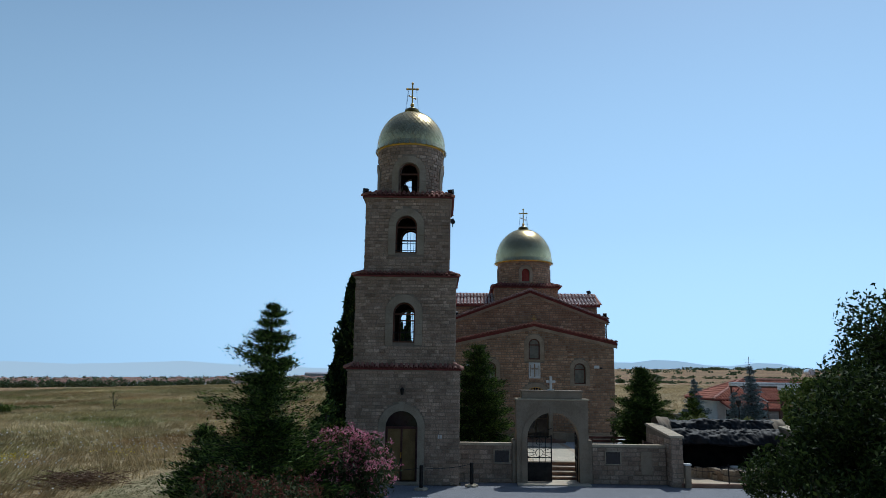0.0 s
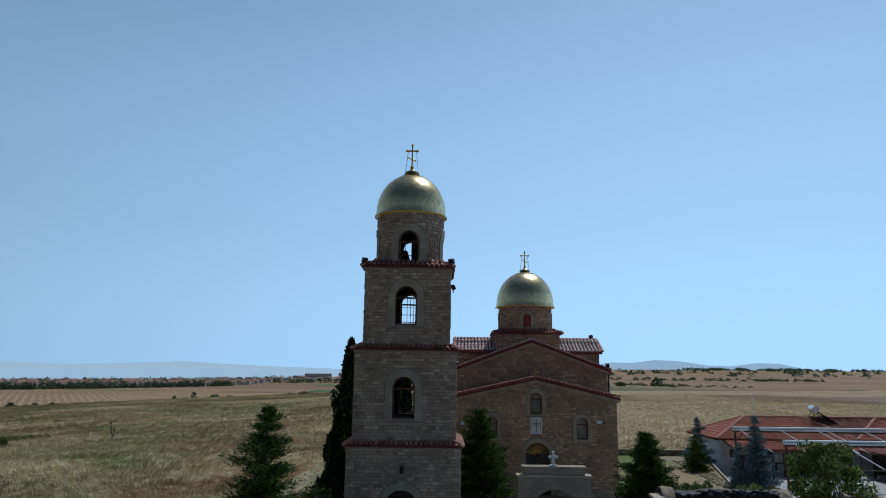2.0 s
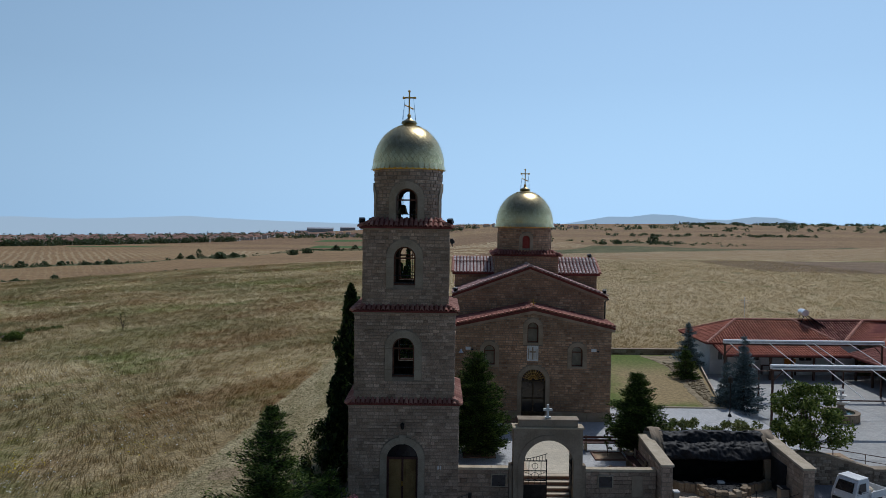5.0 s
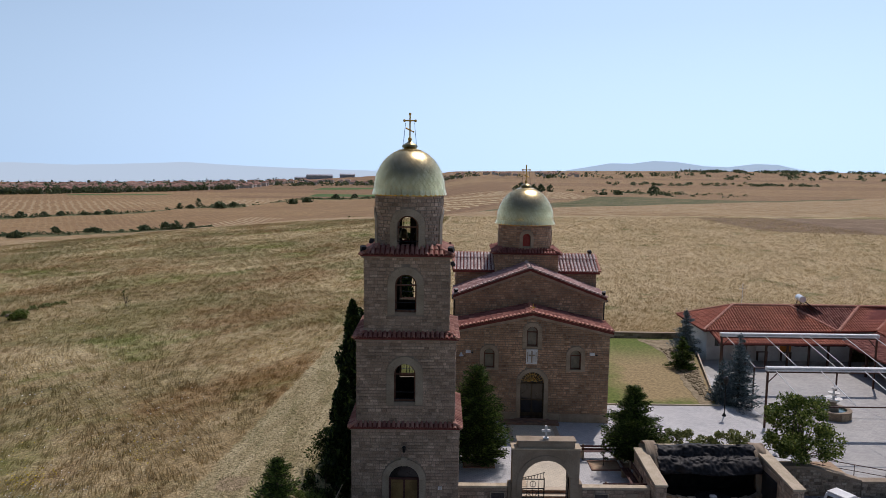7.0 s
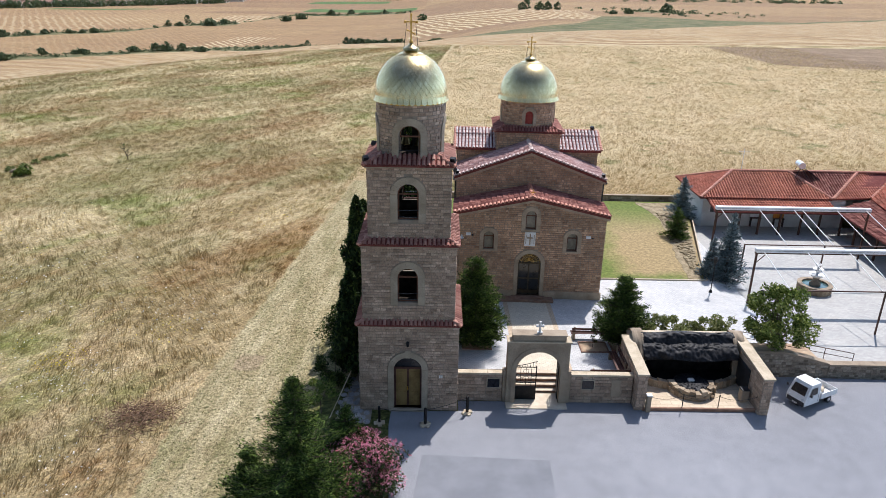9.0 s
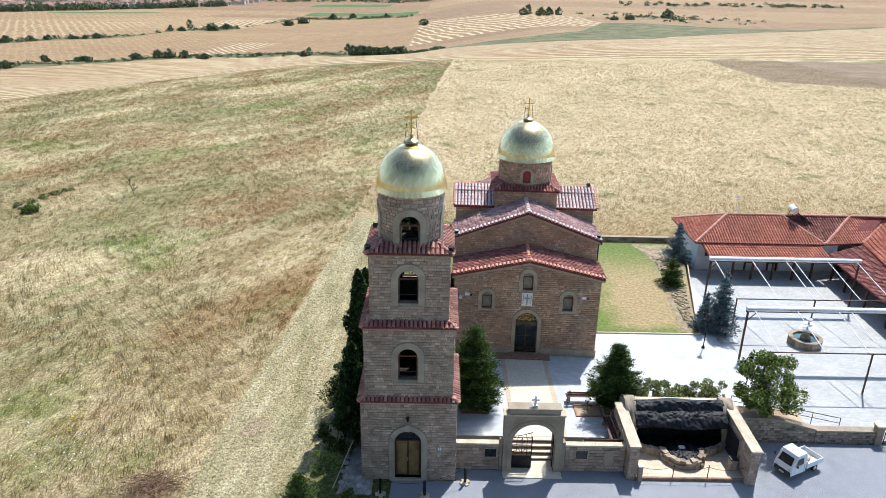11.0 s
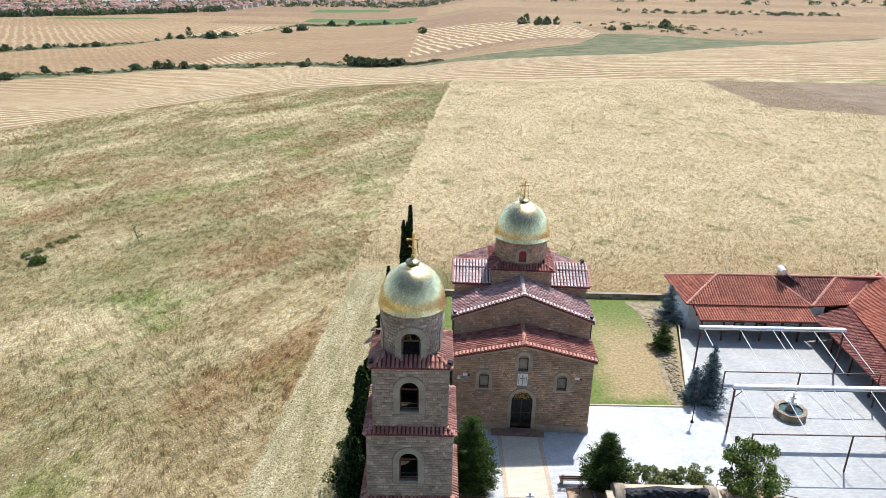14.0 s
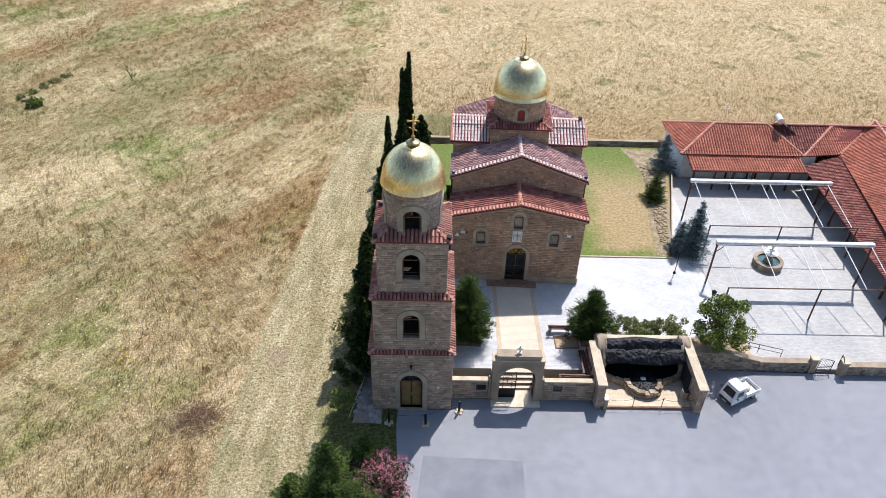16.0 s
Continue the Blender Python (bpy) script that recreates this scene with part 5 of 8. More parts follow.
def arched_frame(parent, c, h, sill, spring, y, bars=True, grid=False, glass=True):
    """A dark window frame in an arch, with transom and bars."""
    m = Mesh()
    t = 0.035
    m.box(c - h, c - h + 2 * t, y - t, y + t, sill, spring).box(c + h - 2 * t, c + h, y - t, y + t, sill, spring)
    m.box(c - h + 2 * t, c + h - 2 * t, y - t, y + t, sill, sill + 2 * t).box(c - h + 2 * t, c + h - 2 * t, y - t, y + t, spring - 2 * t, spring)
    for k in range(12):
        a, b = math.pi * k / 12, math.pi * (k + 1) / 12
        pts = [(c + r * math.cos(q), yy, spring + r * math.sin(q)) for yy in (y - t, y + t) for r, q in ((h - 2 * t, a), (h, a), (h, b), (h - 2 * t, b))]
        m.add(pts, ((0, 1, 2, 3), (4, 5, 6, 7), (0, 3, 7, 4), (1, 2, 6, 5)))
    fr = part("window_frame", m, M_FRAMEWOOD, parent)
    if grid:
        g = Mesh()
        for u in (c - h / 3, c + h / 3, c):
            g.box(u - 0.012, u + 0.012, y - 0.012, y + 0.012, sill, spring + h * 0.8)
        for k in range(1, 4):
            z = sill + (spring - sill) * k / 3.5
            g.box(c - h, c + h, y - 0.012, y + 0.012, z - 0.012, z + 0.012)
        part("glazing_grille", g, M_DARKMETAL, fr)
    if bars:
        g = Mesh()
        g.tube((c - h, y - 0.1, sill + 0.45), (c + h, y - 0.1, sill + 0.45), 0.018, 6)
        g.tube((c - h, y - 0.1, sill + 0.12), (c + h, y - 0.1, sill + 0.12), 0.018, 6)
        part("rail", g, M_DARKMETAL, fr)
    return fr


arched_frame(tower, -0.05, 0.5, 6.13, 7.46, -2.0)
arched_frame(tower, -0.05, 0.5, 10.3, 11.58, -1.68)
arched_frame(tower, 0.0, 0.5, 13.12, 14.26, -1.4)
arched_frame(tower, 0.0, 0.5, 6.13, 7.46, 2.0, False, True)
arched_frame(tower, 0.0, 0.5, 10.3, 11.58, 1.68, False, True)
# bells
for bx, bz, s in ((-0.25, 13.95, 1.0), (0.35, 13.75, 0.75)):
    bell = thing("bell", -1.40 + bx, 33.3 + (0.1 if s < 1 else -0.1), bz, "dark bronze bell hanging in the drum", "bell", group="bells in the tower")
    part("bell_body", Mesh().turned(0, 0, [(0.27 * s, -0.36 * s), (0.25 * s, -0.33 * s), (0.19 * s, -0.15 * s), (0.15 * s, 0.03 * s), (0.06 * s, 0.1 * s)], 18), M_BRONZE, bell, smooth=True)
    part("yoke", Mesh().box(-0.02, 0.02, -0.02, 0.02, 0.1 * s, 15.55 - bz), M_IRON, bell)
    part("clapper", Mesh().tube((0, 0, 0), (0, 0, -0.42 * s), 0.02, 6), M_IRON, bell)
part("bell_beam", Mesh().box(-1.3, 1.3, -0.08, 0.08, 15.4, 15.55, 0.01), M_BROWNSTEEL, tower)
lamp = thing("wall_lamp", -1.44, 30.97, 4.05, "small black lantern above the tower door", "wall lamp")
part("bracket", Mesh().tube((0, 0, 0), (0, -0.2, 0.05), 0.015, 6), M_IRON, lamp)
part("lantern", Mesh().turned(0, -0.2, [(0.03, -0.22), (0.06, -0.2), (0.085, 0.0), (0.1, 0.02), (0.02, 0.1)], 8), M_IRON, lamp)
for x, y, z, turn in ((-3.42, 31.45, 13.0, 25), (0.62, 31.45, 13.0, -25), (0.75, 33.6, 12.05, -90), (-3.3, 34.6, 13.02, 160)):
    flood_light(x, y, z, turn)
tick = thing("notice_plate", 0.25, 30.93, 2.05, "two tiny pale plates fixed beside the tower door", "plate")
part("plate", Mesh().box(-0.09, -0.01, -0.02, 0.03, -0.08, 0.08, 0.004), M_MARBLE, tick)
part("plate", Mesh().box(0.02, 0.09, -0.02, 0.03, -0.08, 0.08, 0.004), M_MARBLE, tick)

# ---- the church ----
CH = pose(6.12, 43.5, 0.75, 0, 0, -2.4)
church = thing("church", 6.12, 43.5, 0.75, "small domed church of squared brown sandstone with tiled roofs", "church", -2.4)


def gable(half, eave, apex):
    return lambda u: apex - (apex - eave) * abs(u) / half


def block_wall(parent, u0, u1, z0, top, ops, put, thick, label, seed, as_parts=0, course=0.155, mean=0.27):
    m = wall_mesh(u0, u1, z0, top, [(o[0], o[1], o[2], o[3], True) for o in ops], thick, put)
    w = part("wall", m, M_MORTAR, parent, label)
    rest, rnd = Mesh(), random.Random(seed)
    for n, (u, z, bw, bh) in enumerate(courses(u0, u1, z0, top, [(o[0], o[4], o[5], o[3], True) for o in ops], course, mean, seed)):
        proud = rnd.uniform(0.02, 0.045)
        if n < as_parts:
            LATER.append((w, "block", M_CBLOCK, Matrix.Translation(put(u, 0, z)) @ Matrix.Diagonal((bw, proud, bh, 1))))
        else:
            block_into(rest, put, u, z, bw, bh, proud)
    part("stone_facing", rest, M_CBLOCK_I, parent, kind="stuff", fix=False)
    for o in ops:
        for p in surround(o[0], o[1], o[4], o[5], o[3], put, 0.07):
            part("surround_stone", p, M_CTRIM, w)
    return w


def gable_roof(parent, half, v0, v1, eave, apex, over, label, edge_tile=M_RIDGE, tile=M_TILE, front_edge=True):
    """A gable roof with its ridge along the church's axis: boards, barrel tiles, verge and ridge tiles."""
    rise = (apex - eave) / half
    hw, ez = half + over, eave - rise * over
    bed = Mesh()
    for s in (-1, 1):
        a, b = (0, apex + 0.12), (s * hw, ez + 0.12)
        bed.add([(a[0], v0, a[1]), (b[0], v0, b[1]), (b[0], v1, b[1]), (a[0], v1, a[1]), (a[0], v0, a[1] - 0.14), (b[0], v0, b[1] - 0.14), (b[0], v1, b[1] - 0.14), (a[0], v1, a[1] - 0.14)],
                [(0, 1, 2, 3), (4, 5, 6, 7), (0, 1, 5, 4), (1, 2, 6, 5), (2, 3, 7, 6), (3, 0, 4, 7)])
    roof = part("roof", bed, M_TILEBASE, parent, label)
    tiles, ridge = Mesh(), Mesh()
    for s in (-1, 1):
        corner = Vector((s * hw, v0, ez + 0.13))
        roof_tiles(tiles, corner, (0, v1 - v0, 0), (-s * hw, 0, (apex - ez)), 0.25, 0.38, seed=7 + s)
        if front_edge:
            verge_n = max(1, round(hw / 0.26))
            d = Vector((-s * hw, 0, apex - ez))
            e = d.normalized()
            for k in range(verge_n):
                p = corner + d * ((k + 0.5) / verge_n) + Vector((0, 0, 0.03))
                angs = [math.pi * j / 4 for j in range(5)]
                up = Vector((0, -1, 0)).cross(e) * (1 if s < 0 else -1)
                if up.z < 0:
                    up = -up
                r = 0.12
                vs = [p + Vector((0, -0.10, 0)) + e * (r * math.cos(t)) + up * (r * math.sin(t)) for t in angs] + [p + Vector((0, 0.32, 0.02)) + e * (r * 0.85 * math.cos(t)) + up * (r * 0.85 * math.sin(t)) for t in angs]
                vs += [p + Vector((0, -0.10, 0)) + e * (r * 0.7 * math.cos(t)) + up * (r * 0.7 * math.sin(t)) for t in angs]
                ridge.add(vs, [(j, j + 1, 6 + j, 5 + j) for j in range(4)] + [(j, j + 1, 11 + j, 10 + j) for j in range(4)])
    ridge_tiles(ridge, (0, v0 - 0.08, apex + 0.17), (0, v1, apex + 0.17), 0.16)
    part("barrel_tiles", tiles, tile, roof, fix=False, kind="stuff")
    part("edge_tiles", ridge, edge_tile, roof, "paler ridge and verge tiles", fix=False, kind="stuff")
    trim = Mesh()
    for s in (-1, 1):
        trim.prism([(0, apex - 0.02), (s * hw, ez - 0.02), (s * hw, ez - 0.2), (0, apex - 0.2)], 1, v0 + 0.1, v0 + 0.3)
    part("verge_moulding", trim, M_CTRIM, parent)
    return roof


def front(v):
    return lambda u, d, z: (u, v + d, z)


def right(h, v):
    return lambda u, d, z: (h - d, v + u, z)


def left(h, v):
    return lambda u, d, z: (-h + d, v - u, z)


N_OPS = [(0.08, 0.76, 0.2, 2.51, 1.02, 0.0), (0.0, 0.35, 4.97, 5.91, 0.62, 4.88), (2.81, 0.35, 3.5, 4.42, 0.6, 3.42), (-2.74, 0.35, 3.5, 4.42, 0.6, 3.42)]
block_wall(church, -4.95, 4.95, 0.0, gable(4.95, 5.95, 7.05), N_OPS, front(0), 0.4, "brown sandstone gable front", 51, 300)
block_wall(church, 0.4, 2.9, 0.0, 5.95, [], right(4.95, 0), 0.4, "", 53)
block_wall(church, -2.9, -0.4, 0.0, 5.95, [], left(4.95, 0), 0.4, "", 54)
for a, b in ((-5.03, -0.95), (1.11, 5.03)):
    n = round((b - a) / 0.8)
    for k in range(n):
        part("plinth_block", Mesh().box(a + (b - a) * k / n + 0.006, a + (b - a) * (k + 1) / n - 0.006, -0.09, 0.0, 0.0, 0.48, 0.015), M_CTRIM, church)
for s in (-1, 1):
    part("side_plinth", Mesh().box(*sorted((s * 4.96, s * 5.03)), 0.0, 2.9, 0.0, 0.48, 0.01), M_CTRIM, church)
for a, b in ((-5.06, -0.93), (1.09, 5.06)):
    part("plinth_moulding", Mesh().box(a, b, -0.12, -0.001, 0.485, 0.56, 0.02), M_CTRIM, church)
gable_roof(church, 4.95, -0.22, 2.9, 5.95, 7.05, 0.2, "low-pitched terracotta roof of the porch")
block_wall(church, -5.0, 5.0, 5.6, gable(5.0, 7.65, 9.5), [], front(2.9), 0.4, "upper nave gable of brown sandstone", 55)
block_wall(church, 3.3, 6.4, 0.0, 7.65, [], right(5.0, 0), 0.4, "", 56)
block_wall(church, -6.4, -3.3, 0.0, 7.65, [], left(5.0, 0), 0.4, "", 57)
gable_roof(church, 5.0, 2.68, 6.3, 7.65, 9.5, 0.22, "weathered mauve-red roof of the nave", edge_tile=M_PALERIDGE, tile=M_OLDTILE)
# transept, higher than the nave
block_wall(church, -5.1, 5.1, 7.0, 8.85, [], front(6.3), 0.4, "transept wall of brown sandstone", 58)
block_wall(church, 6.7, 10.4, 0.0, 8.85, [], right(5.1, 0), 0.4, "", 59)
block_wall(church, -10.4, -6.7, 0.0, 8.85, [], left(5.1, 0), 0.4, "", 60)
bed = Mesh().prism([(6.05, 8.84), (8.4, 9.78), (10.75, 8.84), (10.75, 8.98), (8.4, 9.92), (6.05, 8.98)], 0, -5.3, 5.3)
tr_roof = part("roof", bed, M_TILEBASE, church, "terracotta roof of the transept")
tt, tr = Mesh(), Mesh()
roof_tiles(tt, (-5.3, 6.03, 8.98), (10.6, 0, 0), (0, 2.35, 0.94), 0.25, 0.38, lambda s, t: not (3.1 < s < 7.5), seed=11)
roof_tiles(tt, (5.3, 10.77, 8.98), (-10.6, 0, 0), (0, -2.35, 0.94), 0.25, 0.38, lambda s, t: not (3.1 < s < 7.5), seed=12)
for a in (-5.3, 2.3):
    roof_tiles(tt, (a, 7.62, 9.7), (3.0, 0, 0), (0, 0.76, 0.305), 0.25, 0.40, seed=13)
    part("raised_course", Mesh().prism([(7.62, 9.6), (8.38, 9.9), (8.38, 9.99), (7.62, 9.69)], 0, a, a + 3.0), M_TILEBASE, church)
ridge_tiles(tr, (-5.3, 8.4, 9.98), (-2.2, 8.4, 9.98), 0.15)
ridge_tiles(tr, (2.2, 8.4, 9.98), (5.3, 8.4, 9.98), 0.15)
for s in (-1, 1):
    ridge_tiles(tr, (s * 5.28, 6.0, 9.05), (s * 5.28, 8.4, 10.0), 0.12, 0.3)
    ridge_tiles(tr, (s * 5.28, 10.8, 9.05), (s * 5.28, 8.4, 10.0), 0.12, 0.3)
part("barrel_tiles", tt, M_PALETILE, tr_roof, fix=False, kind="stuff")
part("edge_tiles", tr, M_RIDGE, tr_roof, fix=False, kind="stuff")
for s in (-1, 1):
    part("wall", Mesh().prism([(6.3, 8.8), (8.4, 9.72), (10.4, 8.8)], 0, s * 5.1 - 0.2, s * 5.1), M_CBLOCK_I, church)
# chancel
block_wall(church, 10.4, 14.4, 0.0, 7.65, [], right(5.0, 0), 0.4, "", 62)
block_wall(church, -14.4, -10.4, 0.0, 7.65, [], left(5.0, 0), 0.4, "", 63)
block_wall(church, -5.0, 5.0, 0.0, gable(5.0, 7.65, 9.5), [], lambda u, d, z: (-u, 14.8 - d, z), 0.4, "", 64)
gable_roof(church, 5.0, 10.6, 14.9, 7.65, 9.5, 0.22, "weathered mauve-red roof of the chancel", tile=M_OLDTILE, front_edge=False)
# square base and drum
SQ = 8.3
for k, put in enumerate((front(SQ - 2.28), lambda u, d, z: (2.28 - d, SQ + u, z), lambda u, d, z: (-u, SQ + 2.28 - d, z), lambda u, d, z: (-2.28 + d, SQ - u, z))):
    h = 2.28 if k % 2 == 0 else 1.88
    block_wall(church, -h, h, 8.3, 10.25, [], put, 0.4, "square base of the dome" if k == 0 else "", 70 + k)
skirt_roof(church, 2.5, 2.5, 1.75, 1.75, 10.28, 10.6, "terracotta tiles round the drum's foot", 0.0, SQ)
drum(church, 0, SQ, 1.95, 10.3, 12.4, [(t, 0.28, 10.75, 11.4, 0.5) for t in (0, 90, 180, 270)], 0.3, M_CBLOCK, M_CBLOCK_I, M_CTRIM, 81)
dome(church, 0, SQ, 12.52, 2.12, 2.45, 18, 46, 9)
ortho_cross(church, 0, SQ, 14.92, 1.72, M_CROSSGOLD, 1.05)
shut = Mesh().box(-0.28, 0.28, SQ - 1.78, SQ - 1.74, 10.75, 11.4)
shut.add([(0.28 * math.cos(math.pi * k / 10), SQ - 1.76, 11.4 + 0.28 * math.sin(math.pi * k / 10)) for k in range(11)], [tuple(range(11))])
part("drum_shutter", shut, M_REDPANE, church, "dull red window panel")
# church door and windows
cdoor = part("door_frame", Mesh().box(-0.68, -0.6, 0.22, 0.32, 0.2, 2.5).box(0.76, 0.84, 0.22, 0.32, 0.2, 2.5).box(-0.6, 0.76, 0.22, 0.32, 2.42, 2.5).box(0.04, 0.12, 0.22, 0.32, 0.2, 2.42), M_DOORBAR, church, "dark brown door frame")
for a, b in ((-0.6, 0.04), (0.12, 0.76)):
    part("door_pane", Mesh().box(a, b, 0.26, 0.28, 0.22, 2.42), M_DARKGLASS, cdoor, "dark glazed door leaf")
part("door_rail", Mesh().box(-0.6, 0.76, 0.225, 0.25, 1.32, 1.4), M_DOORBAR, cdoor)
part("kick_plate", Mesh().box(-0.6, 0.76, 0.23, 0.25, 0.22, 0.5), M_DOORBAR, cdoor)
lun = Mesh()
lun.add([(0.08 + 0.76 * math.cos(math.pi * k / 16), 0.27, 2.51 + 0.76 * math.sin(math.pi * k / 16)) for k in range(17)], [tuple(range(17))])
part("lunette_back", lun, M_DARKGLASS, cdoor, fix=False)
grille = Mesh()
for r in (0.3, 0.52, 0.73):
    for k in range(14):
        a, b = math.pi * k / 14, math.pi * (k + 1) / 14
        grille.tube((0.08 + r * math.cos(a), 0.22, 2.52 + r * math.sin(a)), (0.08 + r * math.cos(b), 0.22, 2.52 + r * math.sin(b)), 0.02, 5)
for k in range(1, 12):
    a = math.pi * k / 12
    grille.tube((0.08 + 0.12 * math.cos(a), 0.22, 2.52 + 0.12 * math.sin(a)), (0.08 + 0.74 * math.cos(a), 0.22, 2.52 + 0.74 * math.sin(a)), 0.018, 5)
    if k % 2:
        grille.ball((0.08 + 0.62 * math.cos(a), 0.21, 2.52 + 0.62 * math.sin(a)), 0.05, 4)
part("lunette_grille", grille, M_CROSSGOLD, cdoor, "gilded openwork lunette")
for c, sill, spring in ((0.0, 4.97, 5.91), (2.81, 3.5, 4.42), (-2.74, 3.5, 4.42)):
    fr = arched_frame(church, c, 0.35, sill, spring, 0.2, bars=False)
    pane = Mesh()
    pane.add([(c + 0.34, 0.2, sill + 0.02), (c - 0.34, 0.2, sill + 0.02)][::-1] + [(c + 0.34 * math.cos(math.pi * k / 12), 0.2, spring + 0.34 * math.sin(math.pi * k / 12)) for k in range(13)], [tuple(range(15))])
    part("pane", pane, M_CPANE, fr, "amber window pane with a pale reflection mixed into its colour", fix=False)
    part("window_sill", Mesh().box(c - 0.62, c + 0.62, -0.07, 0.1, sill - 0.13, sill - 0.005, 0.01), M_CTRIM, church)
plq = part("cross_plaque", Mesh().box(-0.36, 0.36, -0.06, -0.005, 3.8, 4.78, 0.015), M_MARBLE, church, "pale marble plaque with a carved cross")
part("plaque_relief", Mesh().box(-0.04, 0.04, -0.085, -0.062, 3.9, 4.7).box(-0.2, 0.2, -0.084, -0.062, 4.35, 4.43).box(-0.29, -0.25, -0.08, -0.062, 3.95, 4.6).box(0.25, 0.29, -0.08, -0.062, 3.95, 4.6), M_CTRIM, plq)
part("gable_cross", Mesh().box(-0.025, 0.025, 0.0, 0.05, 7.2, 7.75).box(-0.16, 0.16, 0.0, 0.05, 7.48, 7.53), M_CROSSGOLD, church, "small iron cross on the porch gable")
part("door_step", Mesh().box(-2.05, 1.78, -0.8, -0.1, 0.0, 0.15, 0.02).box(-1.05, 1.2, -0.45, 0.2, 0.15, 0.2, 0.01), M_RISER, church, "brown stone step before the door")
for u in (-4.1, 3.85):
    bx = thing("wall_box", *(CH @ Vector((u, -0.04, 4.55))), "small white box fixed to the church front", "wall box", -2.4, "boxes on the church front")
    part("box_body", Mesh().box(-0.16, 0.16, -0.07, 0.02, -0.09, 0.09, 0.01), M_WHITE, bx)
    part("box_mount", Mesh().box(0.2, 0.34, -0.05, 0.02, -0.12, -0.02, 0.01), M_DARKMETAL, bx)
sp = thing("loudspeaker", *(CH @ Vector((-4.55, -0.05, 4.4))), "small grey horn loudspeaker on the church front", "loudspeaker", -2.4)
part("horn", Mesh().turned(0, -0.1, [(0.05, 0.1), (0.07, 0.0), (0.16, -0.12)], 12), M_TIN, sp)
part("mount", Mesh().box(-0.03, 0.03, -0.1, 0.04, -0.02, 0.04), M_DARKMETAL, sp)
for s in (-1, 1):
    gut = thing("downpipe", *(CH @ Vector((s * 5.12, 3.2, 0))), "dark rainwater pipe on the nave's side", "downpipe", -2.4, "rainwater pipes")
    part("pipe", Mesh().tube((0, 0, 5.9), (0, 0, 7.3), 0.05, 8).tube((0, 0, 7.3), (s * 0.12, 0, 7.5), 0.05, 8), M_DARKMETAL, gut)
    part("gutter_end", Mesh().box(-0.05 + s * 0.1, 0.05 + s * 0.1, -0.6, 0.3, 7.48, 7.58, 0.01), M_DARKMETAL, gut)
    p = CH @ Vector((s * 5.0, 2.85, 7.78))
    flood_light(p.x, p.y, p.z, 20 * -s)
p = CH @ Vector((4.9, 8.4, 9.95))
flood_light(p.x, p.y, p.z, -60)

# ---- gate, front walls, grotto ----
gate = thing("gateway", 5.33, 31.75, 0, "arched limestone gateway with a white cross on top", "gateway")
gm = wall_mesh(-1.62, 1.62, 0.0, 3.64, [(0.03, 1.165, 0.0, 1.94, True)], 0.6, lambda u, d, z: (u, d, z))
part("arch_wall", gm, M_GATE, gate)
for p in surround(0.03, 1.165, 1.42, 0.0, 1.94, lambda u, d, z: (u, d, z), 0.03, n=13):
    part("voussoir", p, M_GATE, gate)
part("cornice", Mesh().box(-1.68, 1.68, -0.07, 0.67, 3.645, 3.72, 0.012), M_COPING, gate, "thin pale cornice")
part("attic", Mesh().box(-1.38, 1.38, 0.03, 0.57, 3.721, 4.03, 0.012), M_GATE, gate)
part("attic_coping", Mesh().box(-1.43, 1.43, -0.03, 0.63, 4.031, 4.09, 0.01), M_GATE, gate, "thin weathered coping")
part("cross", Mesh().box(-0.14, 0.14, 0.2, 0.4, 4.091, 4.15, 0.01).box(-0.055, 0.055, 0.25, 0.35, 4.15, 4.72, 0.008).box(-0.21, -0.056, 0.25, 0.35, 4.42, 4.53, 0.008).box(0.056, 0.21, 0.25, 0.35, 4.42, 4.53, 0.008), M_MARBLE, gate, "white marble cross")
for s in (-1, 1):
    part("side_pier", Mesh().box(*sorted((s * 1.625, s * 1.8)), 0.1, 0.5, 0.0, 1.9, 0.02), M_GATE, gate)


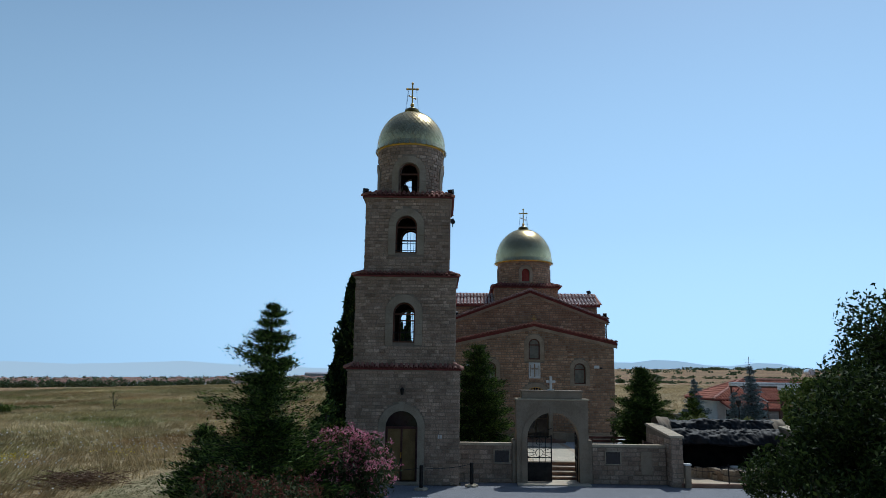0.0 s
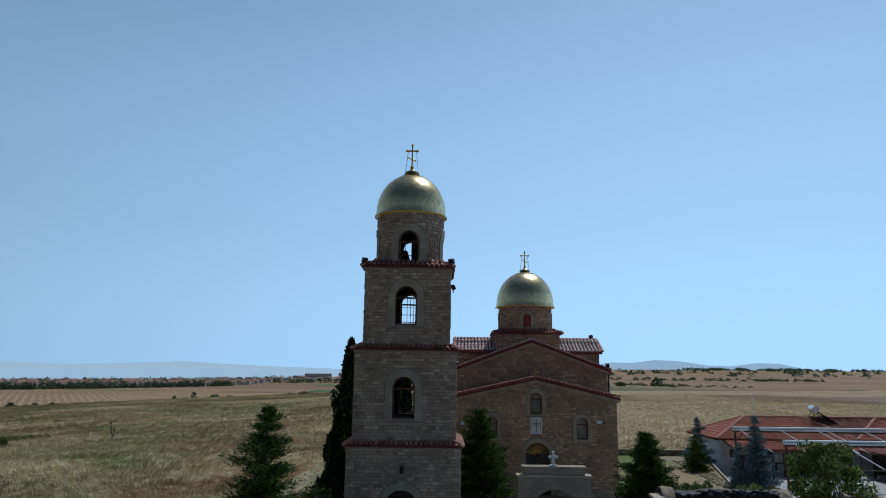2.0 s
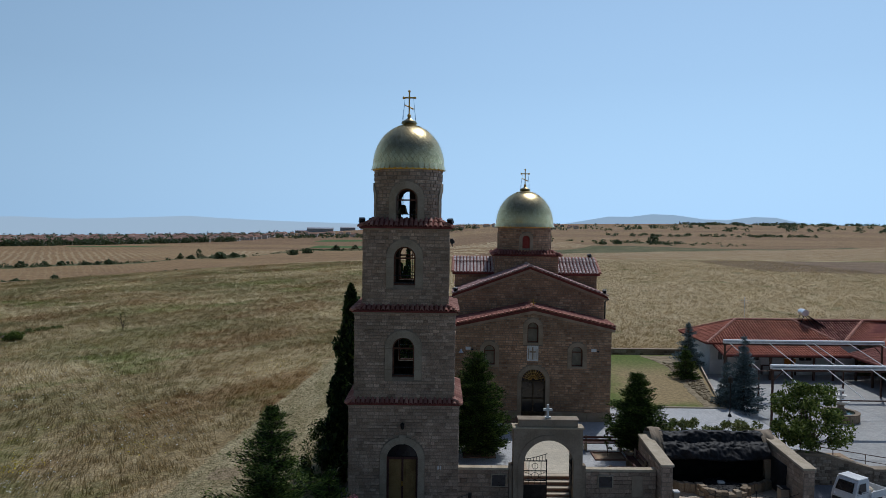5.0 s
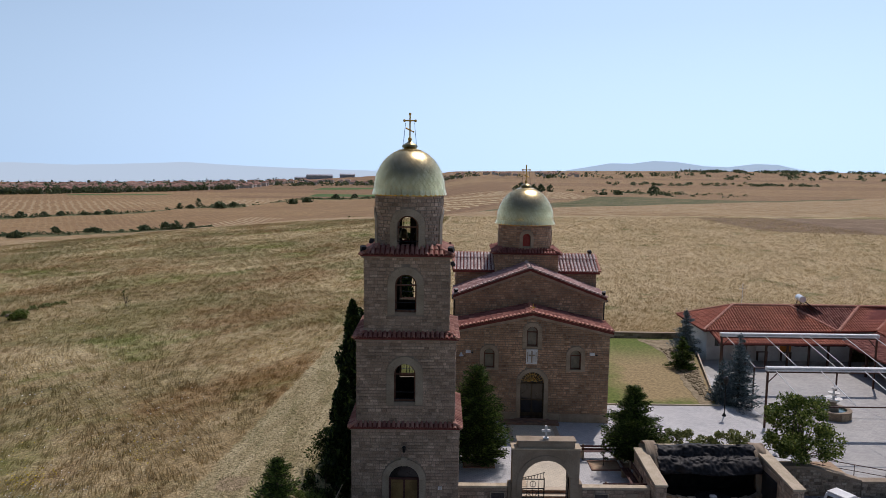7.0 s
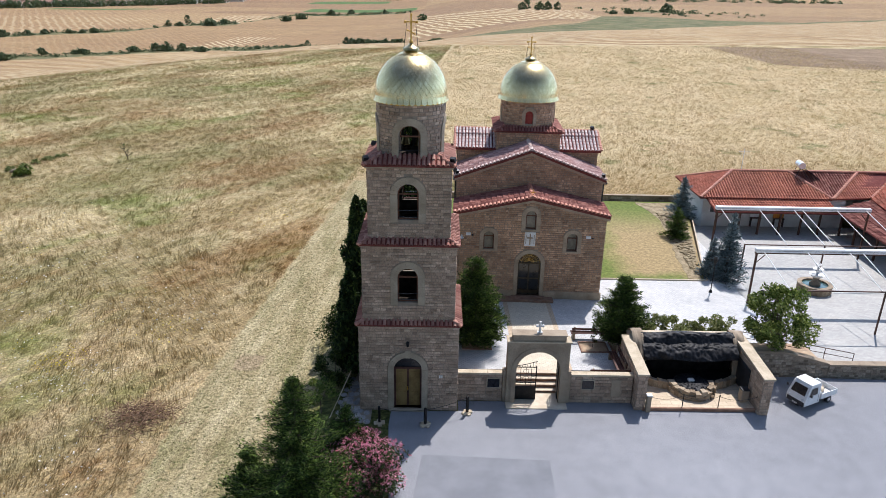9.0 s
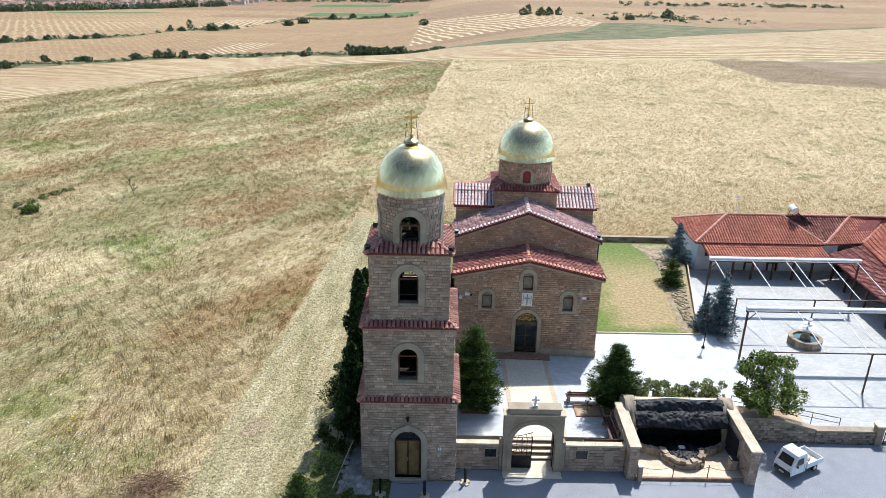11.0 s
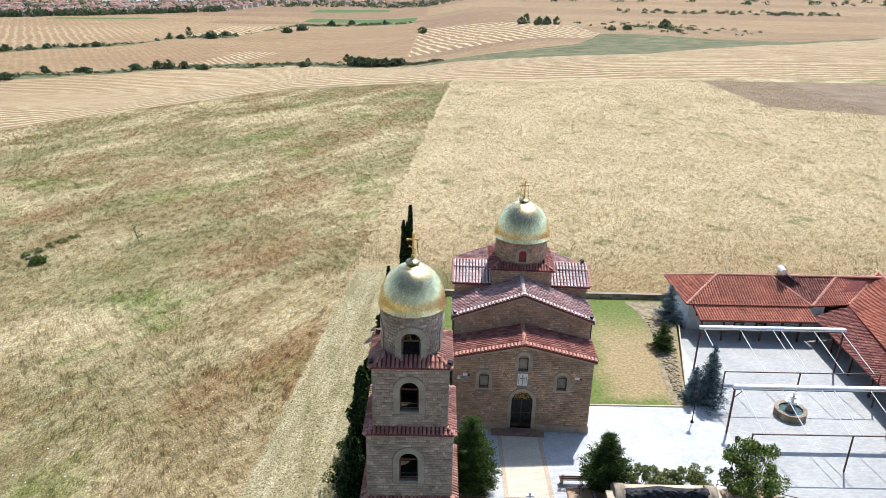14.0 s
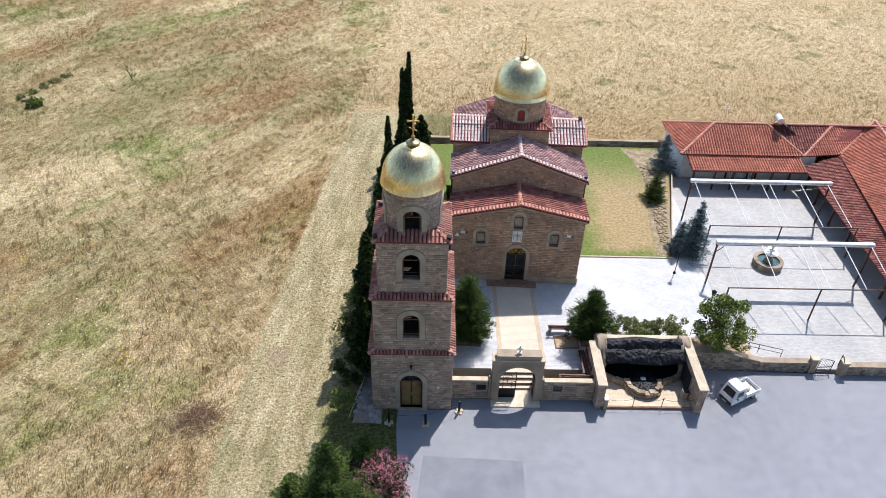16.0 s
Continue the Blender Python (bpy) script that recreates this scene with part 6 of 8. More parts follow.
def gate_leaf(name, x, y, turn, w, label):
    g = thing(name, x, y, 0.06, label, "iron gate", turn)
    m = Mesh().box(0, 0.05, -0.025, 0.025, 0.0, 2.05, 0.004).box(w - 0.05, w, -0.025, 0.025, 0.0, 2.05, 0.004).box(0.05, w - 0.05, -0.02, 0.02, 0.0, 0.05).box(0.05, w - 0.05, -0.02, 0.02, 0.78, 0.83).box(0.05, w - 0.05, -0.02, 0.02, 1.02, 1.06).box(0.05, w - 0.05, -0.02, 0.02, 1.48, 1.52).box(0.05, w - 0.05, -0.02, 0.02, 1.95, 1.99)
    part("gate_frame", m, M_IRON, g)
    part("kick_panel", Mesh().box(0.05, w - 0.05, -0.01, 0.01, 0.05, 0.78), M_IRON, g)
    for k in range(1, 4):
        u = w * k / 4
        part("bar", Mesh().box(u - 0.012, u + 0.012, -0.012, 0.012, 0.83, 1.95), M_IRON, g)
    for cx, cz, r in ((w / 2, 1.25, 0.17), (w / 2, 1.72, 0.14)):
        ring = Mesh()
        for k in range(16):
            a, b = math.tau * k / 16, math.tau * (k + 1) / 16
            ring.tube((cx + r * math.cos(a), 0, cz + r * math.sin(a)), (cx + r * math.cos(b), 0, cz + r * math.sin(b)), 0.012, 5)
        part("ring", ring, M_IRON, g)
    for s in (-1, 1):
        for k in range(3):
            part("ray", Mesh().tube((w / 2 + s * 0.17, 0, 1.25 + 0.06 * (k - 1)), (w / 2 + s * (w / 2 - 0.04), 0, 1.06 + 0.4 * k / 2), 0.011, 5), M_IRON, g)
    top = Mesh()
    for k in range(8):
        a, b = k / 8, (k + 1) / 8
        fz = lambda q: 2.05 + 0.28 * q ** 1.5
        top.tube((w * a, 0, fz(a)), (w * b, 0, fz(b)), 0.018, 5)
        top.tube((w * (a + 0.06), 0, 1.99), (w * (a + 0.06), 0, fz(a + 0.06)), 0.011, 5)
    part("top_scroll", top, M_IRON, g)


gate_leaf("gate_leaf", 4.2, 32.05, 0, 1.14, "closed black wrought iron gate leaf with solid foot")
gate_leaf("gate_leaf", 6.5, 32.1, 84, 1.1, "open black wrought iron gate leaf swung inwards")
for k in range(4):
    st = Mesh().box(3.9, 6.75, 32.75 + 0.3 * k, 33.95, 0.1875 * k - 0.05, 0.1875 * (k + 1) - 0.04)
    lone("gate_step", st, M_RISER, "brown stone step behind the gateway", kind="structure")
    lone("gate_tread", Mesh().box(3.88, 6.77, 32.72 + 0.3 * k, 33.06 + 0.3 * k if k < 3 else 33.955, 0.1875 * (k + 1) - 0.039, 0.1875 * (k + 1) + 0.004, 0.008), M_STEP, "pale stone tread behind the gateway", kind="structure")
lone("gate_floor", Mesh().box(3.72, 6.95, 31.2, 32.75, -0.05, 0.05, 0.01), M_STEP, "pale threshold paving of the gateway", kind="structure")

wl = rubble_wall("front_wall", 1.12, 3.52, 31.95, 0.0, 1.62, 0.26, "squared stone front wall with pale coping", M_BLOCK_I, seed=91)
wr = rubble_wall("front_wall", 7.14, 10.45, 31.9, 0.0, 1.62, 0.26, "squared stone front wall with pale coping", M_BLOCK_I, seed=92)
for x, y in ((3.05, 31.9), (8.05, 31.85)):
    nb = thing("notice_case", x, y, 1.15, "dark glazed notice case set in the front wall", "notice case", group="cases on the front wall")
    part("case_frame", Mesh().box(-0.37, 0.37, -0.06, 0.0, -0.31, -0.26, 0.006).box(-0.37, 0.37, -0.06, 0.0, 0.26, 0.31, 0.006).box(-0.37, -0.32, -0.06, 0.0, -0.26, 0.26).box(0.32, 0.37, -0.06, 0.0, -0.26, 0.26), M_TRIM, nb)
    part("case_glass", Mesh().box(-0.32, 0.32, -0.03, 0.0, -0.26, 0.26), M_DARKGLASS, nb)
slab = thing("inscribed_slab", 9.55, 31.86, 0.95, "plain stone slab let into the front wall", "stone slab")
part("slab", Mesh().box(-0.26, 0.26, -0.055, -0.02, -0.5, 0.5, 0.01), M_GATE, slab)

# grotto with a cascade of black rock
def side_wall(name, x, y0, y1, z1, label, seed):
    w = thing(name, x, y0, 0, label, "stone wall", 90, kind="structure")
    ln = y1 - y0
    top = lambda u: z1 + 0.3 * u / ln
    put = lambda u, d, z: (u, d, z)
    part("wall_core", wall_mesh(0, ln, 0, top, [], 0.5, put), M_MORTAR, w)
    rest, rnd = Mesh(), random.Random(seed)
    for u, z, bw, bh in courses(0, ln, 0, z1, [], 0.2, 0.36, seed):
        block_into(rest, put, u, z, bw, bh, rnd.uniform(0.01, 0.03))
        block_into(rest, lambda a, d, zz: (a, 0.5 - d, zz), u, z, bw, bh, rnd.uniform(0.01, 0.03))
    for u, z, bw, bh in courses(0, 0.5, 0, z1, [], 0.2, 0.25, seed + 1):
        block_into(rest, lambda a, d, zz: (d, a, zz), u, z, bw, bh, rnd.uniform(0.01, 0.03))
    part("facing_stones", rest, M_BLOCK_I, w, kind="stuff", fix=False)
    c = Mesh()
    for k in range(5):
        a, b = -0.06 + (ln + 0.06) * k / 5, -0.06 + (ln + 0.06) * (k + 1) / 5 - 0.006
        vs = [(a, -0.06, top(a)), (b, -0.06, top(b)), (b, 0.56, top(b)), (a, 0.56, top(a))]
        c.add(vs + [(p, q, r + 0.1) for p, q, r in vs], [(0, 1, 2, 3), (4, 5, 6, 7), (0, 1, 5, 4), (1, 2, 6, 5), (2, 3, 7, 6), (3, 0, 4, 7)])
    part("coping", c, M_COPING, w)


side_wall("grotto_side_wall", 11.0, 31.25, 35.0, 2.1, "stone side wall of the grotto with pale coping", 95)
side_wall("grotto_side_wall", 17.4, 30.95, 35.0, 2.1, "stone side wall of the grotto with pale coping", 97)
rubble_wall("grotto_back_wall", 10.9, 17.5, 35.0, 0.0, 2.35, 0.6, "rough stone back wall of the grotto", M_BLOCK_I, seed=98)
lone("grotto_floor", Mesh().box(11.0, 16.9, 31.35, 35.0, -0.05, 0.14, 0.015), M_GROTFLOOR, "beige stone floor of the grotto", kind="structure")
lone("grotto_kerb", Mesh().box(10.9, 17.2, 31.2, 31.345, -0.05, 0.18, 0.02), M_RISER, "brown kerb before the grotto", kind="structure")


def rocky(x0, x1, prof, nx, seed, amp):
    """A rough sheet along x over a profile of (y, z) points."""
    m = Mesh()
    rows = len(prof)
    for i in range(nx + 1):
        x = x0 + (x1 - x0) * i / nx
        for j, (y, z) in enumerate(prof):
            d = noise.fractal(Vector((x * 1.1 + seed, y * 1.6, z * 1.6)), 1.0, 2.0, 5) * amp
            e = noise.noise(Vector((x * 0.5 + seed, y * 2.2, z * 2.2))) * amp * 0.9
            g = (abs(noise.noise(Vector((x * 3.1 + seed, y * 4.2, z * 4.2)))) - 0.25) * amp * 0.9 + noise.noise(Vector((x * 7.0, y * 8.0, z * 8.0 + seed))) * amp * 0.28
            m.v.append((x, y - d - e - g, z + (d - e + g) * 0.7))
    for i in range(nx):
        for j in range(rows - 1):
            a = i * rows + j
            m.f.append((a, a + rows, a + rows + 1, a + 1))
    return m


casc = thing("rock_cascade", 14.1, 34.3, 0, "overhanging cascade of wet black rock in the grotto", "cascade")
pts = [(0.95, 2.25), (0.9, 2.62), (0.7, 2.72), (0.5, 2.7), (0.35, 2.6), (0.25, 2.42), (0.15, 2.3), (0.0, 2.28), (-0.15, 2.25), (-0.3, 2.15), (-0.45, 2.0), (-0.56, 1.8), (-0.6, 1.62), (-0.5, 1.55), (0.1, 1.6), (0.66, 1.6)]
fine_pts = []
for (a, b), (c, d) in zip(pts, pts[1:]):
    for k in range(3):
        fine_pts.append((a + (c - a) * k / 3, b + (d - b) * k / 3))
fine_pts.append(pts[-1])
part("rock_face", rocky(-2.62, 2.62, fine_pts, 150, 3.7, 0.105), M_ROCK, casc, smooth=True)
# backing in the recess shade colour, so the hollow under the overhang stays black
part("rock_backing", Mesh().box(-2.7, 2.7, 0.45, 0.69, 0.14, 2.0), M_RECESS_SHADE, casc, "recess wall with its shade painted near black")
for s in (-1, 1):
    part("rock_cheek", rocky(*sorted((s * 2.5, s * 3.15)), [(1.25, 2.3), (1.2, 2.66), (1.0, 2.74), (0.7, 2.72), (0.4, 2.64), (0.15, 2.5), (-0.1, 2.3), (-0.25, 2.0), (-0.3, 1.5), (-0.28, 0.8), (-0.2, 0.14)], 26, 9.1 + s, 0.2), M_GATE, casc, "pale rough rock beside the cascade", smooth=True)
basin = thing("grotto_basin", 14.1, 32.9, 0.14, "low rubble stone basin under the cascade", "basin")


def ring_wall(m, cx, cy, r0, r1, a0, a1, z0, z1, n, seed, rough=0.03):
    rnd = random.Random(seed)
    for k in range(n):
        a, b = a0 + (a1 - a0) * k / n, a0 + (a1 - a0) * (k + 1) / n - 0.004
        o = rnd.uniform(-rough, rough)
        h = rnd.uniform(-rough, rough)
        vs = [(cx + r * math.cos(t), cy + r * math.sin(t), z) for z in (z0, z1 + h) for r, t in ((r0, a), (r1 + o, a), (r1 + o, b), (r0, b))]
        m.add(vs, ((0, 1, 2, 3), (4, 5, 6, 7), (0, 1, 5, 4), (1, 2, 6, 5), (2, 3, 7, 6), (3, 0, 4, 7)))


def ring_stones(parent, name, cy, r0, r1, a0, a1, z0, z1, n, seed, material, rough=0.03):
    for k in range(n):
        m = Mesh()
        ring_wall(m, 0, cy, r0, r1, a0 + (a1 - a0) * k / n, a0 + (a1 - a0) * (k + 1) / n, z0, z1, 1, seed + k, rough)
        part(name, m, material, parent)


ring_stones(basin, "bowl_stone", 0.3, 0.95, 1.3, math.pi * 0.93, math.pi * 2.07, 0, 0.26, 15, 5, M_BASINSTONE, 0.06)
ring_stones(basin, "bowl_stone", 0.3, 0.92, 1.24, math.pi * 0.95, math.pi * 2.05, 0.27, 0.5, 13, 46, M_BASINSTONE, 0.07)
for s in (-1, 1):
    for k in range(7):
        a, b = 1.12 + 1.63 * k / 7, 1.1 + 1.65 * (k + 1) / 7 - 0.01
        ya, yb = 0.15 + 0.75 * (k / 7) ** 1.5, 0.15 + 0.75 * ((k + 1) / 7) ** 1.5
        vs = [(s * a, ya, 0), (s * b, yb, 0), (s * b, yb + 0.3, 0), (s * a, ya + 0.3, 0)]
        part("arm_stone", Mesh().add(vs + [(p, q, 0.42 + 0.03 * (k % 3)) for p, q, r in vs], [(0, 1, 2, 3), (4, 5, 6, 7), (0, 1, 5, 4), (1, 2, 6, 5), (2, 3, 7, 6), (3, 0, 4, 7)]), M_BASINSTONE, basin)
rp_, pebbles = random.Random(8), Mesh().turned(0, 0.3, [(0.97, 0.3), (0.97, 0.4), (0.6, 0.46), (0.05, 0.47)], 24)
for _ in range(150):
    pr_, pa_ = 0.9 * math.sqrt(rp_.random()), rp_.uniform(0, math.tau)
    pebbles.ball((pr_ * math.cos(pa_), 0.3 + pr_ * math.sin(pa_), 0.44), rp_.uniform(0.04, 0.075), 3)
part("dark_pool", pebbles, M_ROCK, basin, "dark pebbled pool bed")
# added sheet that paints the floor below the overhang as shade
part("shade_bed", Mesh().box(-2.72, 2.72, 0.95, 1.95, 0.0, 0.3).box(-1.5, 1.5, 0.5, 0.95, 0.0, 0.295), M_RECESS_SHADE, basin, "added bed under the cascade, painted near black as shade")
part("spout_stone", Mesh().box(-0.17, 0.17, 0.3, 0.55, 0.42, 0.56, 0.03), M_MARBLE, basin, "small white stone in the basin")
for x in (13.0, 14.9):
    po = thing("chain_post", x, 31.28, 0.17, "thin black chain post before the grotto", "post", group="posts before the grotto")
    part("shaft", Mesh().tube((0, 0, 0), (0, 0, 0.78), 0.025, 8), M_IRON, po)
    part("knob", Mesh().ball((0, 0, 0.8), 0.04, 5), M_IRON, po)


def chain(name, a, b, sag, label="thin dark hanging chain between posts"):
    m = Mesh()
    a, b = Vector(a), Vector(b)
    pts = [a + (b - a) * (k / 10) - Vector((0, 0, sag * 4 * (k / 10) * (1 - k / 10))) for k in range(11)]
    for p, q in zip(pts, pts[1:]):
        m.tube(p, q, 0.012, 5)
    lone(name, m, M_DARKMETAL, label, "chain")


for a, b in ((11.05, 13.0), (13.0, 14.9), (14.9, 16.9)):
    chain("chain", (a, 31.28, 0.9), (b, 31.28, 0.9), 0.22)
fdoor = thing("grotto_niche_door", 16.88, 33.2, 0.14, "dark metal door in the grotto's side wall", "door", 90)
part("panel", Mesh().box(-0.75, 0.75, 0.0, 0.05, 0.1, 1.65, 0.01), M_DARKMETAL, fdoor)
bin_ = thing("litter_bin", 16.55, 32.1, 0.14, "square stone litter bin by the grotto wall", "bin")
part("bin_body", Mesh().box(-0.2, 0.2, -0.2, 0.2, 0, 0.7, 0.02), M_GATE, bin_)
part("bin_rim", Mesh().box(-0.22, 0.22, -0.22, 0.22, 0.7, 0.76, 0.015), M_DARKMETAL, bin_)
pil = thing("stone_pillar", 11.15, 31.15, 0.0, "short white-capped pillar at the grotto's corner", "pillar")
part("shaft", Mesh().box(-0.12, 0.12, -0.1, 0.14, 0, 0.95, 0.01), M_GATE, pil)
part("cap", Mesh().box(-0.14, 0.14, -0.12, 0.16, 0.95, 1.03, 0.01), M_MARBLE, pil)

# ---- road wall on the patio side ----
rubble_wall("road_wall", 17.45, 22.6, 34.95, -0.8, lambda u: 1.5 - 0.75 * max(0.0, (u + 0.2) / 2.8), 0.4, "rubble wall stepping down along the road", M_RUBBLE_I, seed=101, course=0.17, mean=0.27, cap=M_GATE)
rubble_wall("road_wall", 22.6, 26.2, 34.9, -0.8, 0.72, 0.4, "rubble wall with pale coping along the road", M_RUBBLE_I, seed=102, course=0.17, mean=0.27, cap=M_GATE)
rubble_wall("road_wall", 28.5, 46.0, 34.55, -0.8, 0.75, 0.4, "rubble wall with pale coping along the road", M_RUBBLE_I, seed=103, course=0.17, mean=0.27, cap=M_GATE)
for x, y in ((26.35, 34.75), (28.35, 34.45)):
    pr = thing("gate_pier", x, y, -0.3, "square stone gate pier with pale cap", "pier", group="piers of the side gate")
    part("shaft", Mesh().box(-0.22, 0.22, 0, 0.44, 0, 1.45, 0.02), M_GATE, pr)
    part("cap", Mesh().box(-0.27, 0.27, -0.05, 0.49, 1.45, 1.55, 0.02), M_COPING, pr)


def side_gate(x, y, turn, label):
    g = thing("side_gate", x, y, 0.02, label, "iron gate", turn, "leaves of the side gate")
    fr = Mesh().box(0, 0.04, -0.02, 0.02, 0, 1.3).box(1.05, 1.09, -0.02, 0.02, 0, 1.05).box(0.04, 1.05, -0.02, 0.02, 0.06, 0.1).box(0.04, 1.05, -0.02, 0.02, 0.5, 0.54)
    for k in range(8):
        a, b = k / 8, (k + 1) / 8
        fz = lambda q: 1.05 + 0.28 * math.cos(q * math.pi / 2)
        fr.tube((1.09 * a, 0, fz(a)), (1.09 * b, 0, fz(b)), 0.02, 5)
    part("gate_frame", fr, M_IRON, g)
    for k in range(1, 9):
        u = 1.07 * k / 9
        part("bar", Mesh().tube((u, 0, 0.1), (u, 0, 1.05 + 0.26 * math.cos(k / 9 * math.pi / 2)), 0.01, 5), M_IRON, g)


side_gate(26.6, 34.75, 4, "black iron side gate leaf standing ajar")
side_gate(28.15, 34.5, 66, "black iron side gate leaf swung open")
# bed for the tree above the road wall
lone("planting_bed", Mesh().box(17.6, 22.2, 35.35, 37.2, -0.5, 0.92, 0.03), M_SOIL, "earth bed behind the road wall", kind="structure")
rail = thing("hand_rail", 18.3, 37.2, 0.9, "dark brown steel hand rail", "rail")
part("top_bar", Mesh().tube((0, 0, 0.75), (6.3, -1.2, 0.05), 0.025, 6), M_BROWNSTEEL, rail)
part("mid_bar", Mesh().tube((0, 0, 0.4), (6.3, -1.2, -0.3), 0.02, 6), M_BROWNSTEEL, rail)
for k in range(5):
    f = k / 4
    part("post", Mesh().tube((6.3 * f, -1.2 * f, -0.02 - 0.9 * max(0.0, (f - 0.3) / 0.7)), (6.3 * f, -1.2 * f, 0.75 - 0.7 * f), 0.022, 6), M_BROWNSTEEL, rail)

# ---- house, patio, pergola ----
house = thing("parish_house", 30, 62, -0.3, "long low white house with red tiled hip roofs and verandah", "house")


def slope_roof(parent, quad, tile, label="", pitch=0.26, length=0.42, seed=1):
    """A tiled plane over a quad given as eave start, eave end, top end, top start."""
    a, b, c, d = (Vector(p) for p in quad)
    nrm = (b - a).cross(d - a).normalized()
    if nrm.z < 0:
        nrm = -nrm
    bed = Mesh()
    tops, lows = [a, b, c, d], [p - nrm * 0.12 for p in (a, b, c, d)]
    bed.add(tops + lows, [(0, 1, 2, 3), (4, 5, 6, 7), (0, 1, 5, 4), (1, 2, 6, 5), (2, 3, 7, 6), (3, 0, 4, 7)])
    r = part("roof", bed, M_TILEBASE, parent, label)
    e = (b - a)
    eu = e.normalized()
    side = (d - a) - eu * (d - a).dot(eu) if (d - a).length > (c - b).length else (c - b) - eu * (c - b).dot(eu)
    sn = side.normalized()
    flat = [((q - a).dot(eu), (q - a).dot(sn)) for q in (a, b, c, d)]
    lo, hi, tall = min(q[0] for q in flat), max(q[0] for q in flat), max(q[1] for q in flat)

    def inside(s, t):
        s += lo
        for (x0, y0), (x1, y1) in zip(flat, flat[1:] + flat[:1]):
            ln = math.hypot(x1 - x0, y1 - y0)
            if ln > 1e-3 and ((x1 - x0) * (t - y0) - (y1 - y0) * (s - x0)) / ln < -0.06:
                return False
        return True

    m = Mesh()
    roof_tiles(m, a + eu * lo, eu * (hi - lo), sn * tall, pitch, length, inside, seed)
    part("roof_tiles", m, tile, r, fix=False, kind="stuff")


H = house
# local space: x - 30, y - 62, z + 0.3
def hl(x, y, z):
    return (x - 30, y - 62, z + 0.3)


slope_roof(H, [hl(24.1, 61.4, 2.85), hl(36.3, 61.4, 2.85), hl(33.5, 65.0, 4.5), hl(28.1, 65.0, 4.5)], M_HTILE, "red hip roof", seed=21)
slope_roof(H, [hl(24.1, 68.6, 2.85), hl(24.1, 61.4, 2.85), hl(28.1, 65.0, 4.5), hl(28.1, 65.01, 4.5)], M_HTILE, seed=22)
slope_roof(H, [hl(50, 68.6, 2.85), hl(24.1, 68.6, 2.85), hl(28.1, 65.0, 4.5), hl(45.4, 65.0, 4.5)], M_HTILE, seed=23)
# darker tile colour than the neighbouring planes stands in for this one's shade
slope_roof(H, [hl(36.3, 61.4, 2.85), hl(36.32, 61.4, 2.85), hl(40.2, 65.0, 4.46), hl(33.5, 65.0, 4.36)], M_TILE, "roof plane behind the hip, its shade put in as darker tiles", seed=29)
slope_roof(H, [hl(36.35, 61.4, 2.87), hl(40.2, 62.0, 2.85), hl(43.6, 65.0, 4.45), hl(40.2, 65.0, 4.5)], M_HTILE, seed=24)
# the wing runs a little askew to the house
slope_roof(H, [hl(34.8, 33.0, 2.8), hl(40.2, 62.0, 2.8), hl(45.3, 66.4, 4.55), hl(38.9, 32.2, 4.55)], M_HTILE, "red roof of the side wing", seed=25)
slope_roof(H, [hl(50.4, 67.0, 2.8), hl(44.2, 31.5, 2.8), hl(38.9, 32.2, 4.55), hl(45.3, 66.4, 4.55)], M_HTILE, seed=26)
# verandah roofs
slope_roof(H, [hl(24.8, 59.3, 2.2), hl(36.0, 59.3, 2.2), hl(36.0, 61.7, 2.75), hl(24.8, 61.7, 2.75)], M_HTILE, "lower verandah roof", seed=27)
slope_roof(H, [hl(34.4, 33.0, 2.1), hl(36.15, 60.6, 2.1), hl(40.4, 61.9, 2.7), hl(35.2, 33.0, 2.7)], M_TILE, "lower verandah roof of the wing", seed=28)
rt = Mesh()
for a, b in (((24.1, 61.4, 2.92), (28.1, 65, 4.6)), ((36.3, 61.4, 2.92), (33.5, 65, 4.6)), ((28.1, 65, 4.6), (45.4, 65, 4.6)), ((24.1, 68.6, 2.92), (28.1, 65, 4.6)), ((36.35, 61.4, 2.95), (40.2, 65, 4.58)), ((40.2, 62.0, 2.9), (45.3, 66.4, 4.64)), ((38.9, 32.2, 4.64), (45.3, 66.4, 4.64))):
    ridge_tiles(rt, hl(*a), hl(*b), 0.15, 0.4)
part("ridge_tiles", rt, M_RIDGE, H, "paler ridge and hip tiles", fix=False, kind="stuff")
WING_U, WING_N = Vector((0.183, 0.983)), Vector((0.983, -0.183))


def wing(u, d, z):
    """A place along the wing's front wall, d metres in."""
    p = Vector((35.5, 33.2)) + WING_U * u + WING_N * d
    return hl(p.x, p.y, z)


hw = wall_mesh(24.7, 38.0, -0.3, 2.9, [(25.9, 0.45, 1.25, 2.0, False), (28.6, 0.6, 1.25, 2.0, False), (30.9, 0.5, -0.28, 1.85, False), (33.4, 0.6, 1.25, 2.0, False)], 0.3, lambda u, d, z: hl(u, 62.1 + d, z))
front_wall_h = part("wall", hw, M_PLASTER, H, "white plastered front wall")
part("wall", wall_mesh(62.4, 68.2, -0.3, 2.9, [], 0.3, lambda u, d, z: hl(24.7 + d, u, z)), M_PLASTER, H)
part("wall", wall_mesh(24.7, 48.3, -0.3, 2.9, [], 0.3, lambda u, d, z: hl(u, 68.2 + d, z)), M_PLASTER, H)
part("wall", wall_mesh(0.0, 29.0, -0.3, 2.75, [(u, 0.55, 0.7, 1.8, False) for u in (7, 11, 15, 19, 23)], 0.3, wing), M_PLASTER, H)
